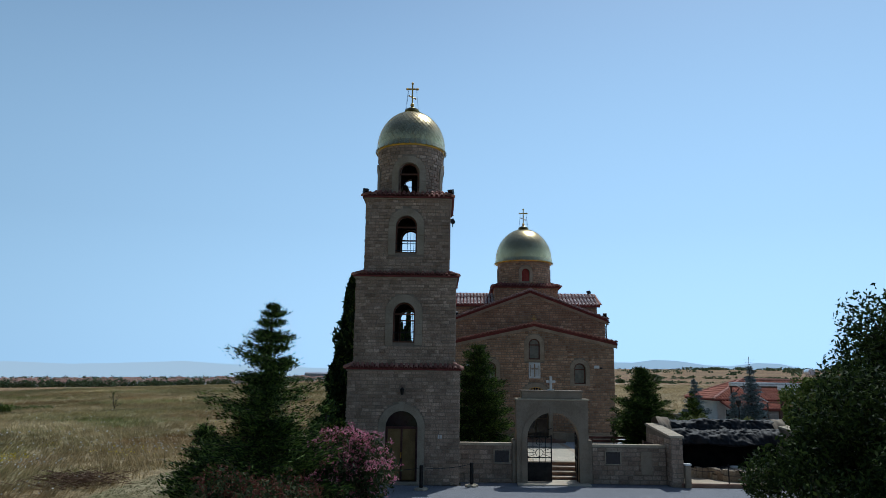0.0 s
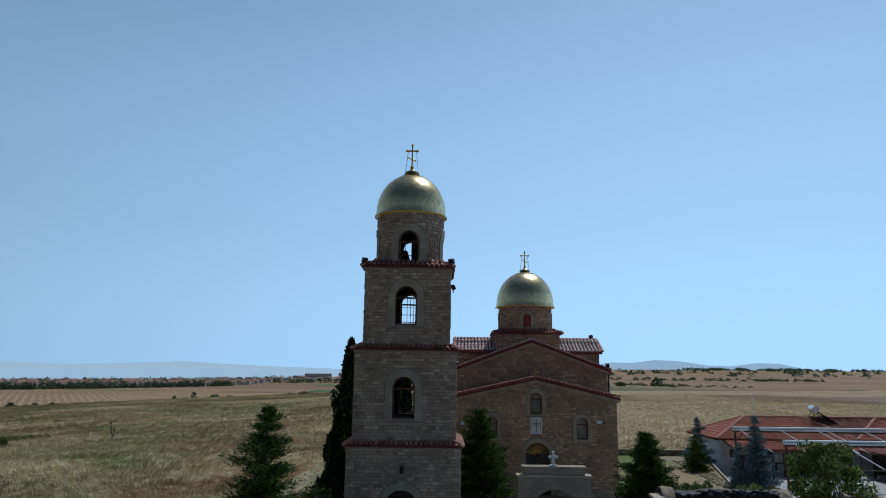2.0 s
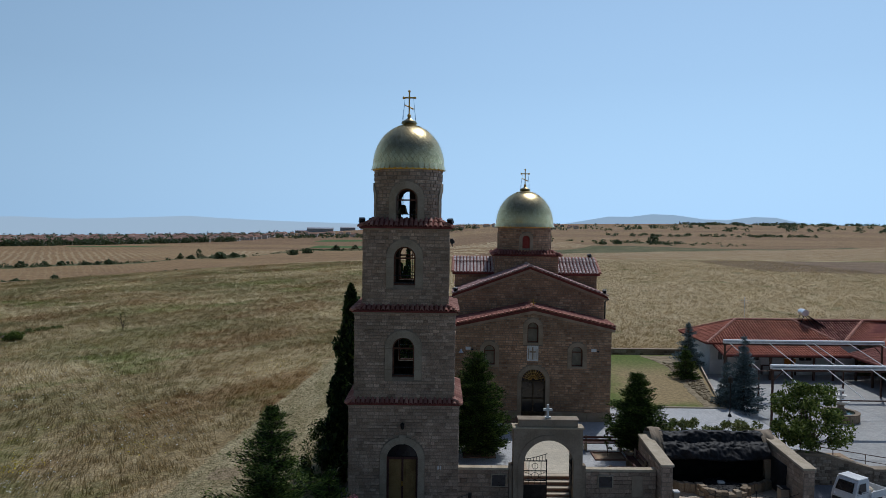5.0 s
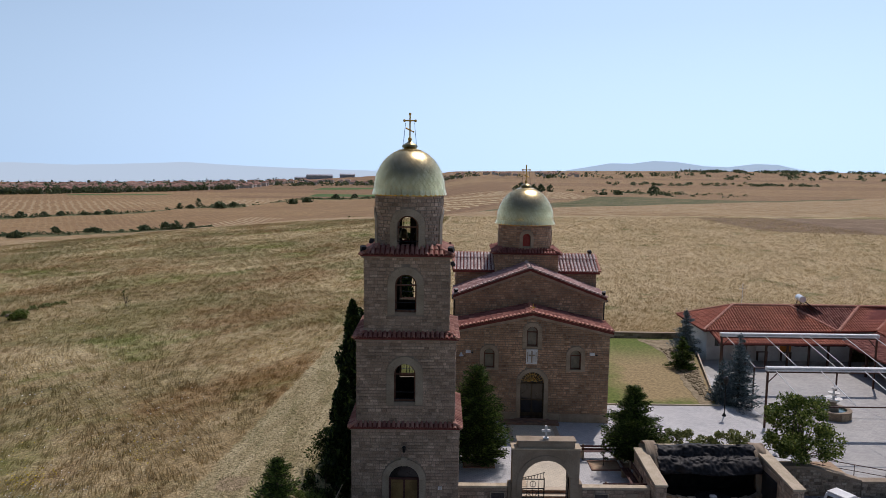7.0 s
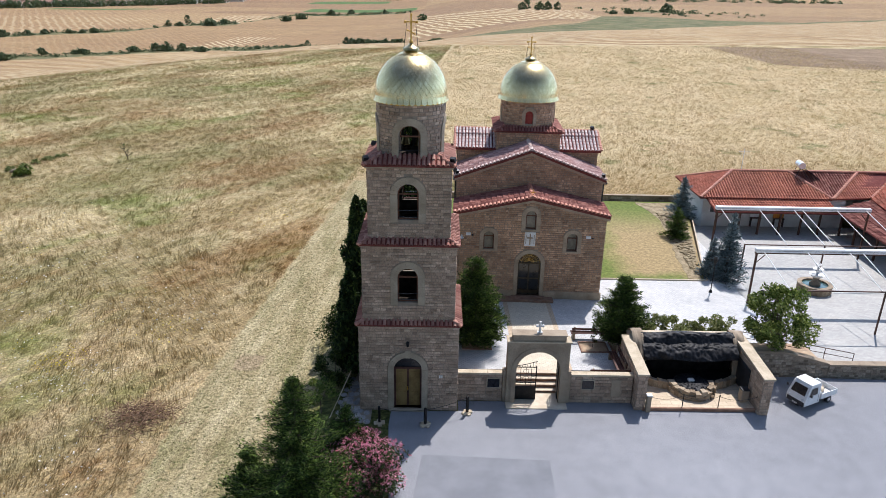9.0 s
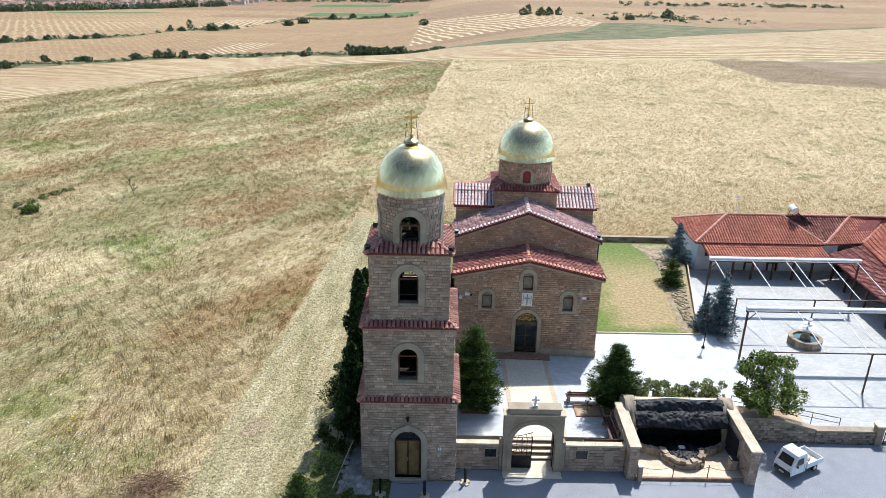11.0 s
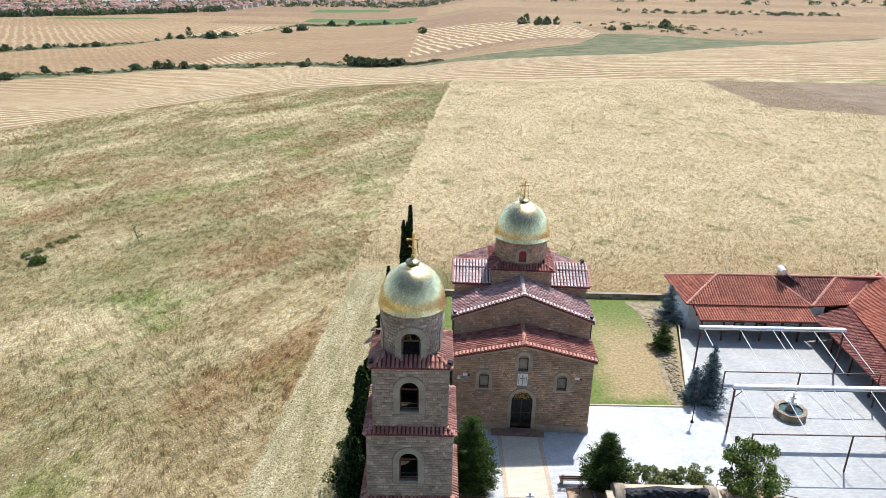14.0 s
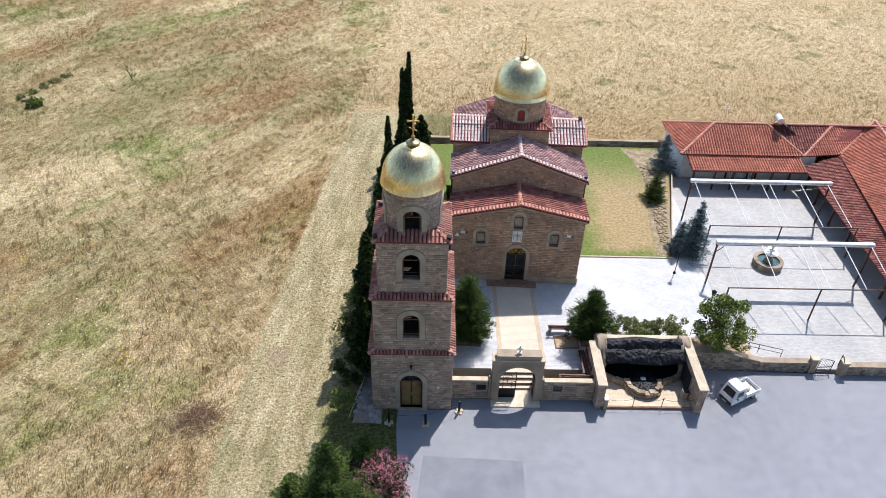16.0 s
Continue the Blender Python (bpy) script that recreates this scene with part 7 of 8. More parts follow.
part("wall", wall_mesh(0.0, 35.0, -0.3, 2.7, [], 0.3, lambda u, d, z: wing(u, 8.2 + d, z)), M_PLASTER, H)
part("wall", wall_mesh(0.3, 8.2, -0.3, 2.7, [], 0.3, lambda u, d, z: wing(d, u, z)), M_PLASTER, H)
for c, h, z0, z1 in ((25.9, 0.45, 1.25, 2.0), (28.6, 0.6, 1.25, 2.0), (33.4, 0.6, 1.25, 2.0)):
    win = part("window", Mesh().box(*sorted((c - 30 - h, c - 30 + h)), 0.2, 0.24, z0 + 0.3, z1 + 0.3), M_DARKGLASS, H, "dark house window")
    part("window_frame", Mesh().box(c - 30 - 0.02, c - 30 + 0.02, 0.17, 0.2, z0 + 0.3, z1 + 0.3).box(c - 30 - h, c - 30 + h, 0.17, 0.2, z1 + 0.25, z1 + 0.3), M_WHITE, win)
part("door_leaf", Mesh().box(0.4, 1.4, 0.2, 0.25, 0.02, 2.15, 0.01), M_WHITE, H, "white house door")
for u in (40, 44, 48, 52, 56):
    part("window", Mesh().quad(wing(u - 33 - 0.55, 0.15, 0.7), wing(u - 33 + 0.55, 0.15, 0.7), wing(u - 33 + 0.55, 0.15, 1.8), wing(u - 33 - 0.55, 0.15, 1.8)), M_DARKGLASS, H, fix=False)
for x in (25.1, 27.2, 29.0, 30.9, 32.8, 34.5):
    part("verandah_post", Mesh().box(x - 30 - 0.08, x - 30 + 0.08, -2.5, -2.34, 0.0, 2.42, 0.01), M_BROWNSTEEL, H)
for y in (36, 39.5, 43, 46.5, 50, 53.5, 57, 59.6):
    part("verandah_post", Mesh().box(4.72 + (y - 33) * 0.064, 4.88 + (y - 33) * 0.064, y - 62 - 0.08, y - 62 + 0.08, 0.0, 2.33, 0.01), M_BROWNSTEEL, H)
part("verandah_beam", Mesh().box(-5.1, 6.0, -2.52, -2.38, 2.28, 2.44, 0.01).tube((4.75, -28.5, 2.27), (6.35, -2.4, 2.27), 0.07, 6), M_BROWNSTEEL, H)
part("plinth_step", Mesh().box(-5.2, 8.0, -2.3, 0.1, -0.1, 0.12, 0.02), M_COPING, H)
board = thing("leaning_board", 31.9, 61.95, 0.85, "orange board standing against the house wall", "board")
part("panel", Mesh().box(-0.5, 0.5, -0.04, 0.02, 0, 0.6, 0.01), M_ORANGE, board)
board2 = thing("leaning_board", 29.7, 61.9, 0.9, "white board standing against the house wall", "board")
part("panel", Mesh().box(-0.5, 0.5, -0.04, 0.02, 0, 0.75, 0.01), M_WHITE, board2)
for bb in (board, board2):
    part("trestle", Mesh().box(-0.45, -0.4, -0.3, 0.02, -0.85, 0.0).box(0.4, 0.45, -0.3, 0.02, -0.85, 0.0).box(-0.5, 0.5, -0.32, 0.03, -0.06, -0.005), M_BROWNSTEEL, bb)
heater = thing("solar_water_heater", 34.6, 64.6, 4.5, "solar water heater with silver tank on the house roof", "solar heater", 80)
part("tank", Mesh().tube((-0.65, 0.2, 0.85), (0.65, 0.2, 0.85), 0.3, 18), M_TIN, heater, "silver cylindrical tank", smooth=False)
part("collector", Mesh().prism([(0.1, 0.75), (-1.7, -0.45), (-1.7, -0.53), (0.1, 0.67)], 0, -0.5, 0.5), M_SOLAR, heater, "dark glass collector")
for x in (-0.5, 0.5):
    part("stand_leg", Mesh().tube((x, 0.2, 0.6), (x, -0.5, -0.3), 0.03, 6).tube((x, 0.3, 0.6), (x, 0.6, -0.3), 0.03, 6), M_DARKMETAL, heater)
mast = thing("aerial", 29.0, 65.0, 4.5, "thin television aerial on the roof ridge", "aerial")
part("pole", Mesh().tube((0, 0, 0), (0, 0, 2.2), 0.025, 6), M_TIN, mast)
part("dipole", Mesh().tube((-0.5, 0, 1.9), (0.5, 0, 1.9), 0.012, 5).tube((-0.35, 0, 1.65), (0.35, 0, 1.65), 0.012, 5), M_TIN, mast)


def awning(y, z, x0, x1, y2, z2, xs, x2, xm):
    """A rolled canopy on a beam, guide rails sloping down to a bar on thin posts."""
    a = thing("awning_frame", x0, y, 0, "patio awning frame with rolled white canopy", "awning", group="awnings over the patio")
    ln = x1 - x0
    part("canopy_box", Mesh().box(0, ln, -0.16, 0.2, z - 0.12, z + 0.16, 0.03), M_WHITE, a, "rolled white canopy in its casing")
    part("casing_seam", Mesh().box(0.02, ln - 0.02, -0.166, -0.161, z + 0.01, z + 0.03), M_DARKMETAL, a)
    part("beam", Mesh().box(0, ln, -0.05, 0.09, z - 0.24, z - 0.125, 0.01), M_BROWNSTEEL, a)
    for u in (0.12, ln - 0.12):
        part("post", Mesh().box(u - 0.06, u + 0.06, -0.06, 0.06, 0, z - 0.24, 0.008), M_BROWNSTEEL, a)
    part("brace", Mesh().tube((0.12, 0, z - 0.95), (0.75, 0, z - 0.28), 0.035, 6), M_BROWNSTEEL, a)
    part("brace", Mesh().tube((ln - 0.12, 0, z - 0.95), (ln - 0.75, 0, z - 0.28), 0.035, 6), M_BROWNSTEEL, a)
    dy = y2 - y
    part("front_bar", Mesh().box(x2 - x0, ln + 0.3, dy - 0.035, dy + 0.035, z2 - 0.07, z2), M_BROWNSTEEL, a)
    for u in (x2 - x0 + 0.05, xm - x0, ln + 0.2):
        part("front_post", Mesh().box(u - 0.045, u + 0.045, dy - 0.045, dy + 0.045, 0, z2 - 0.07, 0.006), M_BROWNSTEEL, a)
    for x in xs:
        part("guide_rail", Mesh().tube((x - x0, -0.1, z), (x - x0 + 0.1, dy, z2 + 0.03), 0.03, 6), M_WHITE, a, "white guide rail")


awning(53.7, 4.27, 22.45, 35.05, 48.45, 3.12, (22.8, 25.9, 28.7, 29.4, 32.2, 34.6), 22.8, 28.85)
awning(44.5, 4.13, 21.8, 34.2, 40.3, 3.06, (22.3, 25.3, 28.2, 29.1, 31.8, 33.9), 21.6, 28.55)

fountain = thing("garden_fountain", 28.0, 47.2, 0.0, "round stone fountain with tiered white bowls", "fountain")
ring_stones(fountain, "basin_stone", 0, 0.95, 1.18, 0, math.tau, 0, 0.52, 24, 15, M_BASINSTONE, 0.02)
ring_stones(fountain, "rim_stone", 0, 0.9, 1.22, 0, math.tau, 0.525, 0.59, 18, 60, M_GATE, 0.005)
part("water", Mesh().turned(0, 0, [(0.94, 0.42), (0.94, 0.47)], 32), M_WATER, fountain, "greenish fountain water")
part("pedestal", Mesh().turned(0, 0, [(0.4, 0.2), (0.38, 0.6), (0.26, 0.75), (0.2, 0.95), (0.28, 1.1)], 16), M_GATE, fountain)
part("bowl", Mesh().turned(0, 0, [(0.1, 1.05), (0.35, 1.12), (0.55, 1.3), (0.57, 1.33), (0.5, 1.32), (0.12, 1.2)], 20), M_MARBLE, fountain)
part("bowl", Mesh().turned(0, 0, [(0.09, 1.2), (0.09, 1.55), (0.3, 1.62), (0.38, 1.75), (0.32, 1.75), (0.08, 1.66), (0.07, 1.95), (0.2, 2.0), (0.22, 2.08), (0.05, 2.2), (0.01, 2.3)], 18), M_MARBLE, fountain)

rubble_wall("back_wall", -2.5, 24.6, 67.0, -0.3, 1.2, 0.35, "low stone boundary wall behind the church", M_RUBBLE_I, seed=111, mean=0.45, course=0.24, cap=M_GATE)

# court furniture
def bench(x, y, z, turn, label, long=1.9):
    b = thing("bench", x, y, z, label, "bench", turn, "benches in the court")
    for k in range(3):
        part("seat_slat", Mesh().box(-long / 2, long / 2, -0.2 + 0.15 * k, -0.07 + 0.15 * k, 0.42, 0.46, 0.006), M_REDWOOD, b)
    for k in range(2):
        part("back_slat", Mesh().box(-long / 2, long / 2, 0.27 + 0.02 * k, 0.30 + 0.02 * k, 0.58 + 0.17 * k, 0.70 + 0.17 * k, 0.006), M_REDWOOD, b)
    for s in (-1, 1):
        part("end_support", Mesh().box(s * (long / 2 - 0.18) - 0.06, s * (long / 2 - 0.18) + 0.06, -0.22, 0.26, 0, 0.42, 0.015).box(s * (long / 2 - 0.18) - 0.05, s * (long / 2 - 0.18) + 0.05, 0.2, 0.27, 0.42, 0.9, 0.01), M_GATE, b, "pale concrete bench end")


bench(9.3, 37.7, 0.75, 180, "dark red slatted bench with pale ends", 2.3)
bench(9.6, 32.9, 0.75, 180, "dark red slatted bench behind the front wall", 2.6)
bench(10.15, 34.3, 0.75, -90, "dark red slatted bench along the grotto wall", 2.2)
for x, y, w, d in ((9.35, 36.6, 1.5, 1.1), (2.4, 36.9, 1.6, 1.4), (11.2, 36.9, 1.5, 1.2)):
    pb = thing("planting_square", x, y, 0.75, "square of bare earth with a stone border in the paving", "flower bed", group="planting squares")
    part("soil", Mesh().box(-w / 2, w / 2, -d / 2, d / 2, 0.0, 0.03), M_SOIL, pb)
    part("border", Mesh().box(-w / 2 - 0.08, w / 2 + 0.08, -d / 2 - 0.08, -d / 2, 0, 0.07).box(-w / 2 - 0.08, w / 2 + 0.08, d / 2, d / 2 + 0.08, 0, 0.07).box(-w / 2 - 0.08, -w / 2, -d / 2, d / 2, 0, 0.07).box(w / 2, w / 2 + 0.08, -d / 2, d / 2, 0, 0.07), M_RISER, pb)


def yard_lamp(x, y, z):
    t = thing("garden_lamp", x, y, z, "black post lamp in the court", "garden lamp", group="lamps in the court")
    part("pole", Mesh().tube((0, 0, 0), (0, 0, 2.2), 0.035, 8), M_IRON, t)
    part("foot", Mesh().turned(0, 0, [(0.14, 0), (0.12, 0.06), (0.05, 0.2)], 10), M_IRON, t)
    part("lantern", Mesh().turned(0, 0, [(0.05, 2.2), (0.14, 2.28), (0.17, 2.55), (0.2, 2.58), (0.06, 2.72)], 8), M_IRON, t)


yard_lamp(19.36, 44.9, 0.75)
yard_lamp(20.3, 39.6, 0.62)


def bollard(x, y, turn):
    t = thing("bollard", x, y, 0, "black bollard on a pale stone foot with chain", "bollard", turn, "bollards by the tower")
    part("post", Mesh().box(-0.06, 0.06, -0.06, 0.06, 0.1, 1.0, 0.01), M_IRON, t)
    foot = Mesh().box(-0.28, 0.28, -0.13, 0.13, -0.02, 0.1, 0.03)
    foot.box(-0.1, 0.1, -0.28, -0.131, -0.02, 0.08, 0.02).box(-0.1, 0.1, 0.131, 0.28, -0.02, 0.08, 0.02)
    part("foot", foot, M_COPING, t)


for x, y, r in ((-2.82, 29.75, 10), (-0.5, 29.65, 40), (1.65, 30.75, 30)):
    bollard(x, y, r)
chain("chain", (-2.82, 29.75, 0.9), (-0.5, 29.65, 0.9), 0.12)
chain("chain", (-0.5, 29.65, 0.9), (1.65, 30.75, 0.95), 0.1)

# crazy paving on the tower's west side
crazy = thing("crazy_paving", -4.4, 31.5, 0, "bluish crazy paving beside the tower", "paving", kind="structure")
part("bed", Mesh().prism([(-0.75, -1.75), (1.1, -1.75), (1.1, -0.56), (0.54, -0.56), (0.54, 3.0), (0.0, 3.2)], 2, -0.1, 0.012), M_MORTAR, crazy)

# ---- plants ----
def cards(m, centres, size, rnd, tilt=0.6, slim=0.42, lean=None):
    """Small leaf blades at the given places: each a bent kite of two triangles."""
    for c in centres:
        s = size * rnd.uniform(0.6, 1.35)
        d = Vector((rnd.gauss(0, 1), rnd.gauss(0, 1), rnd.gauss(0, tilt)))
        if lean is not None:
            d = d * 0.7 + lean * 1.3
        d = d.normalized() if d.length > 1e-4 else Vector((0, 0, 1))
        w = d.orthogonal().normalized()
        w.rotate(Matrix.Rotation(rnd.uniform(0, math.tau), 3, d))
        c = Vector(c)
        n = d.cross(w)
        m.add([c - d * s, c + w * s * slim + n * s * 0.12, c + d * s, c - w * s * slim + n * s * 0.12], [(0, 1, 2), (0, 2, 3)])


def trunk_mesh(h, r, bend, rnd, n=7, segs=6):
    """A tapered, slightly wavy stem in one piece."""
    m = Mesh()
    for k in range(segs + 1):
        cx, cy, rr = bend * math.sin(k * 0.9), bend * math.cos(k * 1.3) - bend, r * (1 - 0.85 * k / segs) * rnd.uniform(0.92, 1.08)
        m.v += [(cx + rr * math.cos(math.tau * q / n), cy + rr * math.sin(math.tau * q / n), h * k / segs) for q in range(n)]
    m.f += [(k * n + q, k * n + (q + 1) % n, (k + 1) * n + (q + 1) % n, (k + 1) * n + q) for k in range(segs) for q in range(n)]
    m.f += [tuple(range(n - 1, -1, -1)), tuple(range(segs * n, segs * n + n))]
    return m


def conifer(name, x, y, z, h, r, label, seed, needles=M_CONIFER, layers=15, per=11, low=0.06, blade=0.17, dense=16, power=0.8, wild=0.25, group="", ovoid=False):
    """A spruce-like tree: trunk, whorls of drooping boughs, each hung with sprays of needles."""
    rnd = random.Random(seed)
    t = thing(name, x, y, z, label, "conifer", group=group)
    part("trunk", trunk_mesh(h * 0.96, 0.03 * h ** 0.75 + 0.02, 0.02, rnd), M_BARK, t)
    m, limbs = Mesh(), Mesh()
    for k in range(layers):
        f = low + (1 - low) * (k + rnd.uniform(-0.3, 0.3)) / layers
        f = min(0.985, max(low * 0.6, f))
        reach = r * (1 - f) ** power * (0.75 + 0.5 * rnd.random())
        if ovoid:
            reach *= min(1.0, 0.5 + 1.6 * f)
        count = max(4, round(per * (1 - f * 0.55)))
        for b in range(count):
            a = rnd.uniform(0, math.tau)
            ln = reach * rnd.uniform(1 - wild * 1.4, 1 + wild)
            rise = rnd.uniform(-0.1, 0.3) + 0.35 * f
            tip = Vector((math.cos(a) * ln, math.sin(a) * ln, h * f + ln * rise * 0.6))
            root = Vector((0, 0, h * f - 0.05))
            limbs.tube(root, tip, 0.018, 4, 0.006)
            places = []
            n = max(4, round(dense * (0.45 + ln / r)))
            for q in range(n):
                g = rnd.uniform(0.18, 1.05)
                spread = 0.15 * ln * (1.15 - g) + 0.08
                p = root.lerp(tip, g) + Vector((rnd.gauss(0, spread), rnd.gauss(0, spread), rnd.gauss(-0.06, spread * 0.55)))
                places.append(p)
            cards(m, places, blade * 1.25 * (0.75 + 0.4 * (1 - f)), rnd, 0.45, 0.24, (tip - root).normalized() + Vector((0, 0, 0.25)))
    cards(m, [(rnd.gauss(0, 0.03), rnd.gauss(0, 0.03), h * rnd.uniform(0.92, 1.0)) for _ in range(14)], blade * 0.7, rnd, 1.5)
    part("bough_frame", limbs, M_BARK, t, fix=False, kind="stuff")
    part("foliage", m, needles, t, fix=False)
    return t


def cypress(x, y, z, h, r, seed, label="tall slender dark cypress", count=2600, group="cypresses behind the tower"):
    rnd = random.Random(seed)
    t = thing("cypress", x, y, z, label, "cypress", group=group)
    part("trunk", trunk_mesh(h * 0.9, 0.12, 0.02, rnd), M_BARK, t)
    m = Mesh()
    pts = []
    for _ in range(count):
        f = rnd.random() ** 0.9
        prof = min(1.0, f * 7 + 0.35) * (1 - f) ** 0.62 * (0.86 + 0.14 * math.sin(f * 23 + seed))
        a = rnd.uniform(0, math.tau)
        rr = r * prof * math.sqrt(rnd.uniform(0.25, 1.0)) * (0.82 + 0.16 * math.sin(a * 3 + f * 9 + seed) + 0.16 * math.sin(a * 5 - f * 26 + seed * 2))
        pts.append((rr * math.cos(a), rr * math.sin(a), h * (0.03 + 0.97 * f)))
    cards(m, pts, 0.19, rnd, 1.6)
    part("foliage", m, M_CYPRESS, t, fix=False)


def leafy(name, x, y, z, h, r, label, seed, leaves, category="tree", clumps=26, per=80, blade=0.11, stem=0.35, crown_low=0.3, limbs=7, spread=0.36, squash=0.8, group="", flowers=None, fl_n=0, trunk_r=0.07):
    """A broad-leaved tree or bush: forked limbs and clumps of separate leaves."""
    rnd = random.Random(seed)
    t = thing(name, x, y, z, label, category, group=group)
    wood = Mesh()
    fork = Vector((0, 0, h * stem))
    wood.tube((0, 0, -0.05), fork, trunk_r, 8, trunk_r * 0.8)
    m, fl = Mesh(), Mesh()
    hubs = []
    for k in range(clumps):
        a = rnd.uniform(0, math.tau)
        f = rnd.uniform(0, 1)
        zz = h * (crown_low + (1 - crown_low) * f * 0.92)
        prof = math.sin(math.pi * min(0.96, 0.16 + 0.78 * f)) ** 0.7
        rr = r * prof * math.sqrt(rnd.uniform(0.12, 1.0))
        hubs.append(Vector((rr * math.cos(a), rr * math.sin(a), zz)))
    for hb in hubs:
        if limbs:
            wood.tube(fork + Vector((rnd.uniform(-0.03, 0.03), rnd.uniform(-0.03, 0.03), -rnd.uniform(0, 0.3) * h * stem)), hb, trunk_r * 0.4, 5, 0.008)
        size = r * spread * rnd.uniform(0.65, 1.3)
        pts = []
        for _ in range(per):
            d = Vector((rnd.gauss(0, 1), rnd.gauss(0, 1), rnd.gauss(0, squash)))
            d = d.normalized() * size * rnd.uniform(0.25, 1.0) ** 0.6
            pts.append(hb + d)
        pts = [p for p in pts if p.z > 0.02]
        cards(m, pts, blade, rnd, 0.9)
        if flowers:
            for _ in range(fl_n):
                d = Vector((rnd.gauss(0, 1), rnd.gauss(0, 1), abs(rnd.gauss(0.3, 0.8)))).normalized() * size * rnd.uniform(0.85, 1.12)
                c = hb + d
                cards(fl, [c + Vector((rnd.gauss(0, 0.05), rnd.gauss(0, 0.05), rnd.gauss(0, 0.05))) for _ in range(7)], 0.045, rnd, 1.0)
    part("limb_frame", wood, M_BARK, t, fix=False, kind="stuff")
    part("foliage", m, leaves, t, fix=False)
    if flowers:
        part("blossom", fl, flowers, t, "clusters of blossom", fix=False)
    return t


conifer("conifer", -5.35, 22.6, -0.03, 7.2, 2.25, "dark bushy conifer by the forecourt's edge", 201, layers=24, per=19, dense=175, wild=0.4, blade=0.062)
conifer("conifer", -7.6, 23.6, -0.03, 3.2, 1.3, "low dark conifer beside the larger one", 202, layers=12, per=15, dense=90, blade=0.08)
conifer("conifer", -3.9, 25.6, -0.03, 4.0, 1.4, "dark conifer crowding the oleander", 203, layers=13, per=15, dense=90, blade=0.08)
conifer("conifer", 2.2, 36.8, 0.72, 5.7, 1.75, "dense dark conifer between tower and church", 204, M_THUJA, layers=20, per=18, dense=150, low=0.08, power=0.5, blade=0.07, ovoid=True, wild=0.28)
conifer("conifer", 10.9, 36.9, 0.75, 4.6, 1.7, "dark conifer by the court bench", 205, M_THUJA, layers=18, per=18, dense=150, low=0.12, power=0.62, blade=0.07, ovoid=True, wild=0.3)
conifer("blue_spruce", 21.6, 48.1, 0.2, 5.5, 1.3, "blue-grey spruce beside the lawn", 206, M_BLUESPRUCE, layers=19, per=15, dense=60, wild=0.3, blade=0.085)
conifer("blue_spruce", 20.3, 47.8, 0.6, 3.4, 0.8, "small blue-grey spruce beside the lawn", 207, M_BLUESPRUCE, layers=13, per=13, dense=46, blade=0.08)
conifer("blue_spruce", 22.7, 62.0, 0.75, 4.0, 1.2, "blue-grey spruce at the lawn's far corner", 208, M_BLUESPRUCE, layers=14, per=13, dense=46, blade=0.09)
conifer("young_conifer", 20.4, 56.2, 0.75, 2.9, 0.95, "young dark conifer on the lawn", 209, layers=11, per=13, dense=44, blade=0.09)
for k, (cx, cy, ch, cr) in enumerate(((-4.75, 34.6, 6.2, 1.5), (-4.55, 36.6, 9.8, 1.7), (-4.45, 39.2, 8.8, 1.7), (-4.4, 42.0, 7.6, 1.7), (-4.6, 44.8, 6.6, 1.6), (-4.5, 47.6, 6.0, 1.5), (-4.6, 50.4, 5.6, 1.5), (-4.5, 53.2, 5.2, 1.5), (-4.6, 56.0, 5.0, 1.5), (-4.4, 58.8, 4.8, 1.5))):
    cypress(cx, cy, 0, ch, cr, 211 + k, "dark bushy cypress of the row beside the tower", 6500)
cypress(-2.85, 65.6, 0, 10.9, 0.75, 225, "very tall slender dark cypress", 5000)
cypress(-3.5, 65.4, 0, 9.4, 0.65, 226, "tall slender dark cypress", 4000)
cypress(-3.15, 65.9, 0, 9.1, 0.6, 227, "tall slender dark cypress", 3500)
cypress(-1.6, 65.0, 0, 4.6, 1.7, 228, "broad dark cypress at the foot of the tall ones", 5000)
cypress(-3.4, 63.6, 0, 4.6, 1.6, 230, "broad dark cypress at the foot of the tall ones", 5000)
cypress(-4.7, 61.2, 0, 6.2, 0.7, 229, "slender dark cypress standing out of the row", 3000)
leafy("broadleaf_tree", 20.1, 36.3, 0.9, 4.0, 2.15, "rounded evergreen tree in the bed above the road wall", 221, M_BROAD, clumps=54, per=150, blade=0.105, crown_low=0.24, stem=0.2, spread=0.21)
leafy("foreground_tree", 8.45, 9.4, 0, 6.9, 3.1, "tall leafy dark green tree by the road", 222, M_OAK, clumps=230, per=560, blade=0.046, crown_low=0.08, spread=0.165, trunk_r=0.14)
leafy("foreground_tree", 6.35, 10.6, 0, 4.5, 1.45, "smaller leafy tree beside the tall one", 223, M_OAK, clumps=95, per=520, blade=0.044, crown_low=0.1, spread=0.26, trunk_r=0.08)
leafy("oleander", -2.85, 24.6, -0.03, 2.7, 1.55, "oleander bush covered in pink blossom", 224, M_OLEANDER, "oleander", clumps=48, per=130, blade=0.10, stem=0.15, crown_low=0.15, flowers=M_PINK, fl_n=26)
leafy("oleander", -4.3, 16.2, -0.03, 2.25, 1.9, "dull green oleander with reddish seed stalks", 225, M_OLEANDER, "oleander", clumps=70, per=240, blade=0.062, stem=0.15, crown_low=0.15, spread=0.3, flowers=M_REDLEAF, fl_n=16)
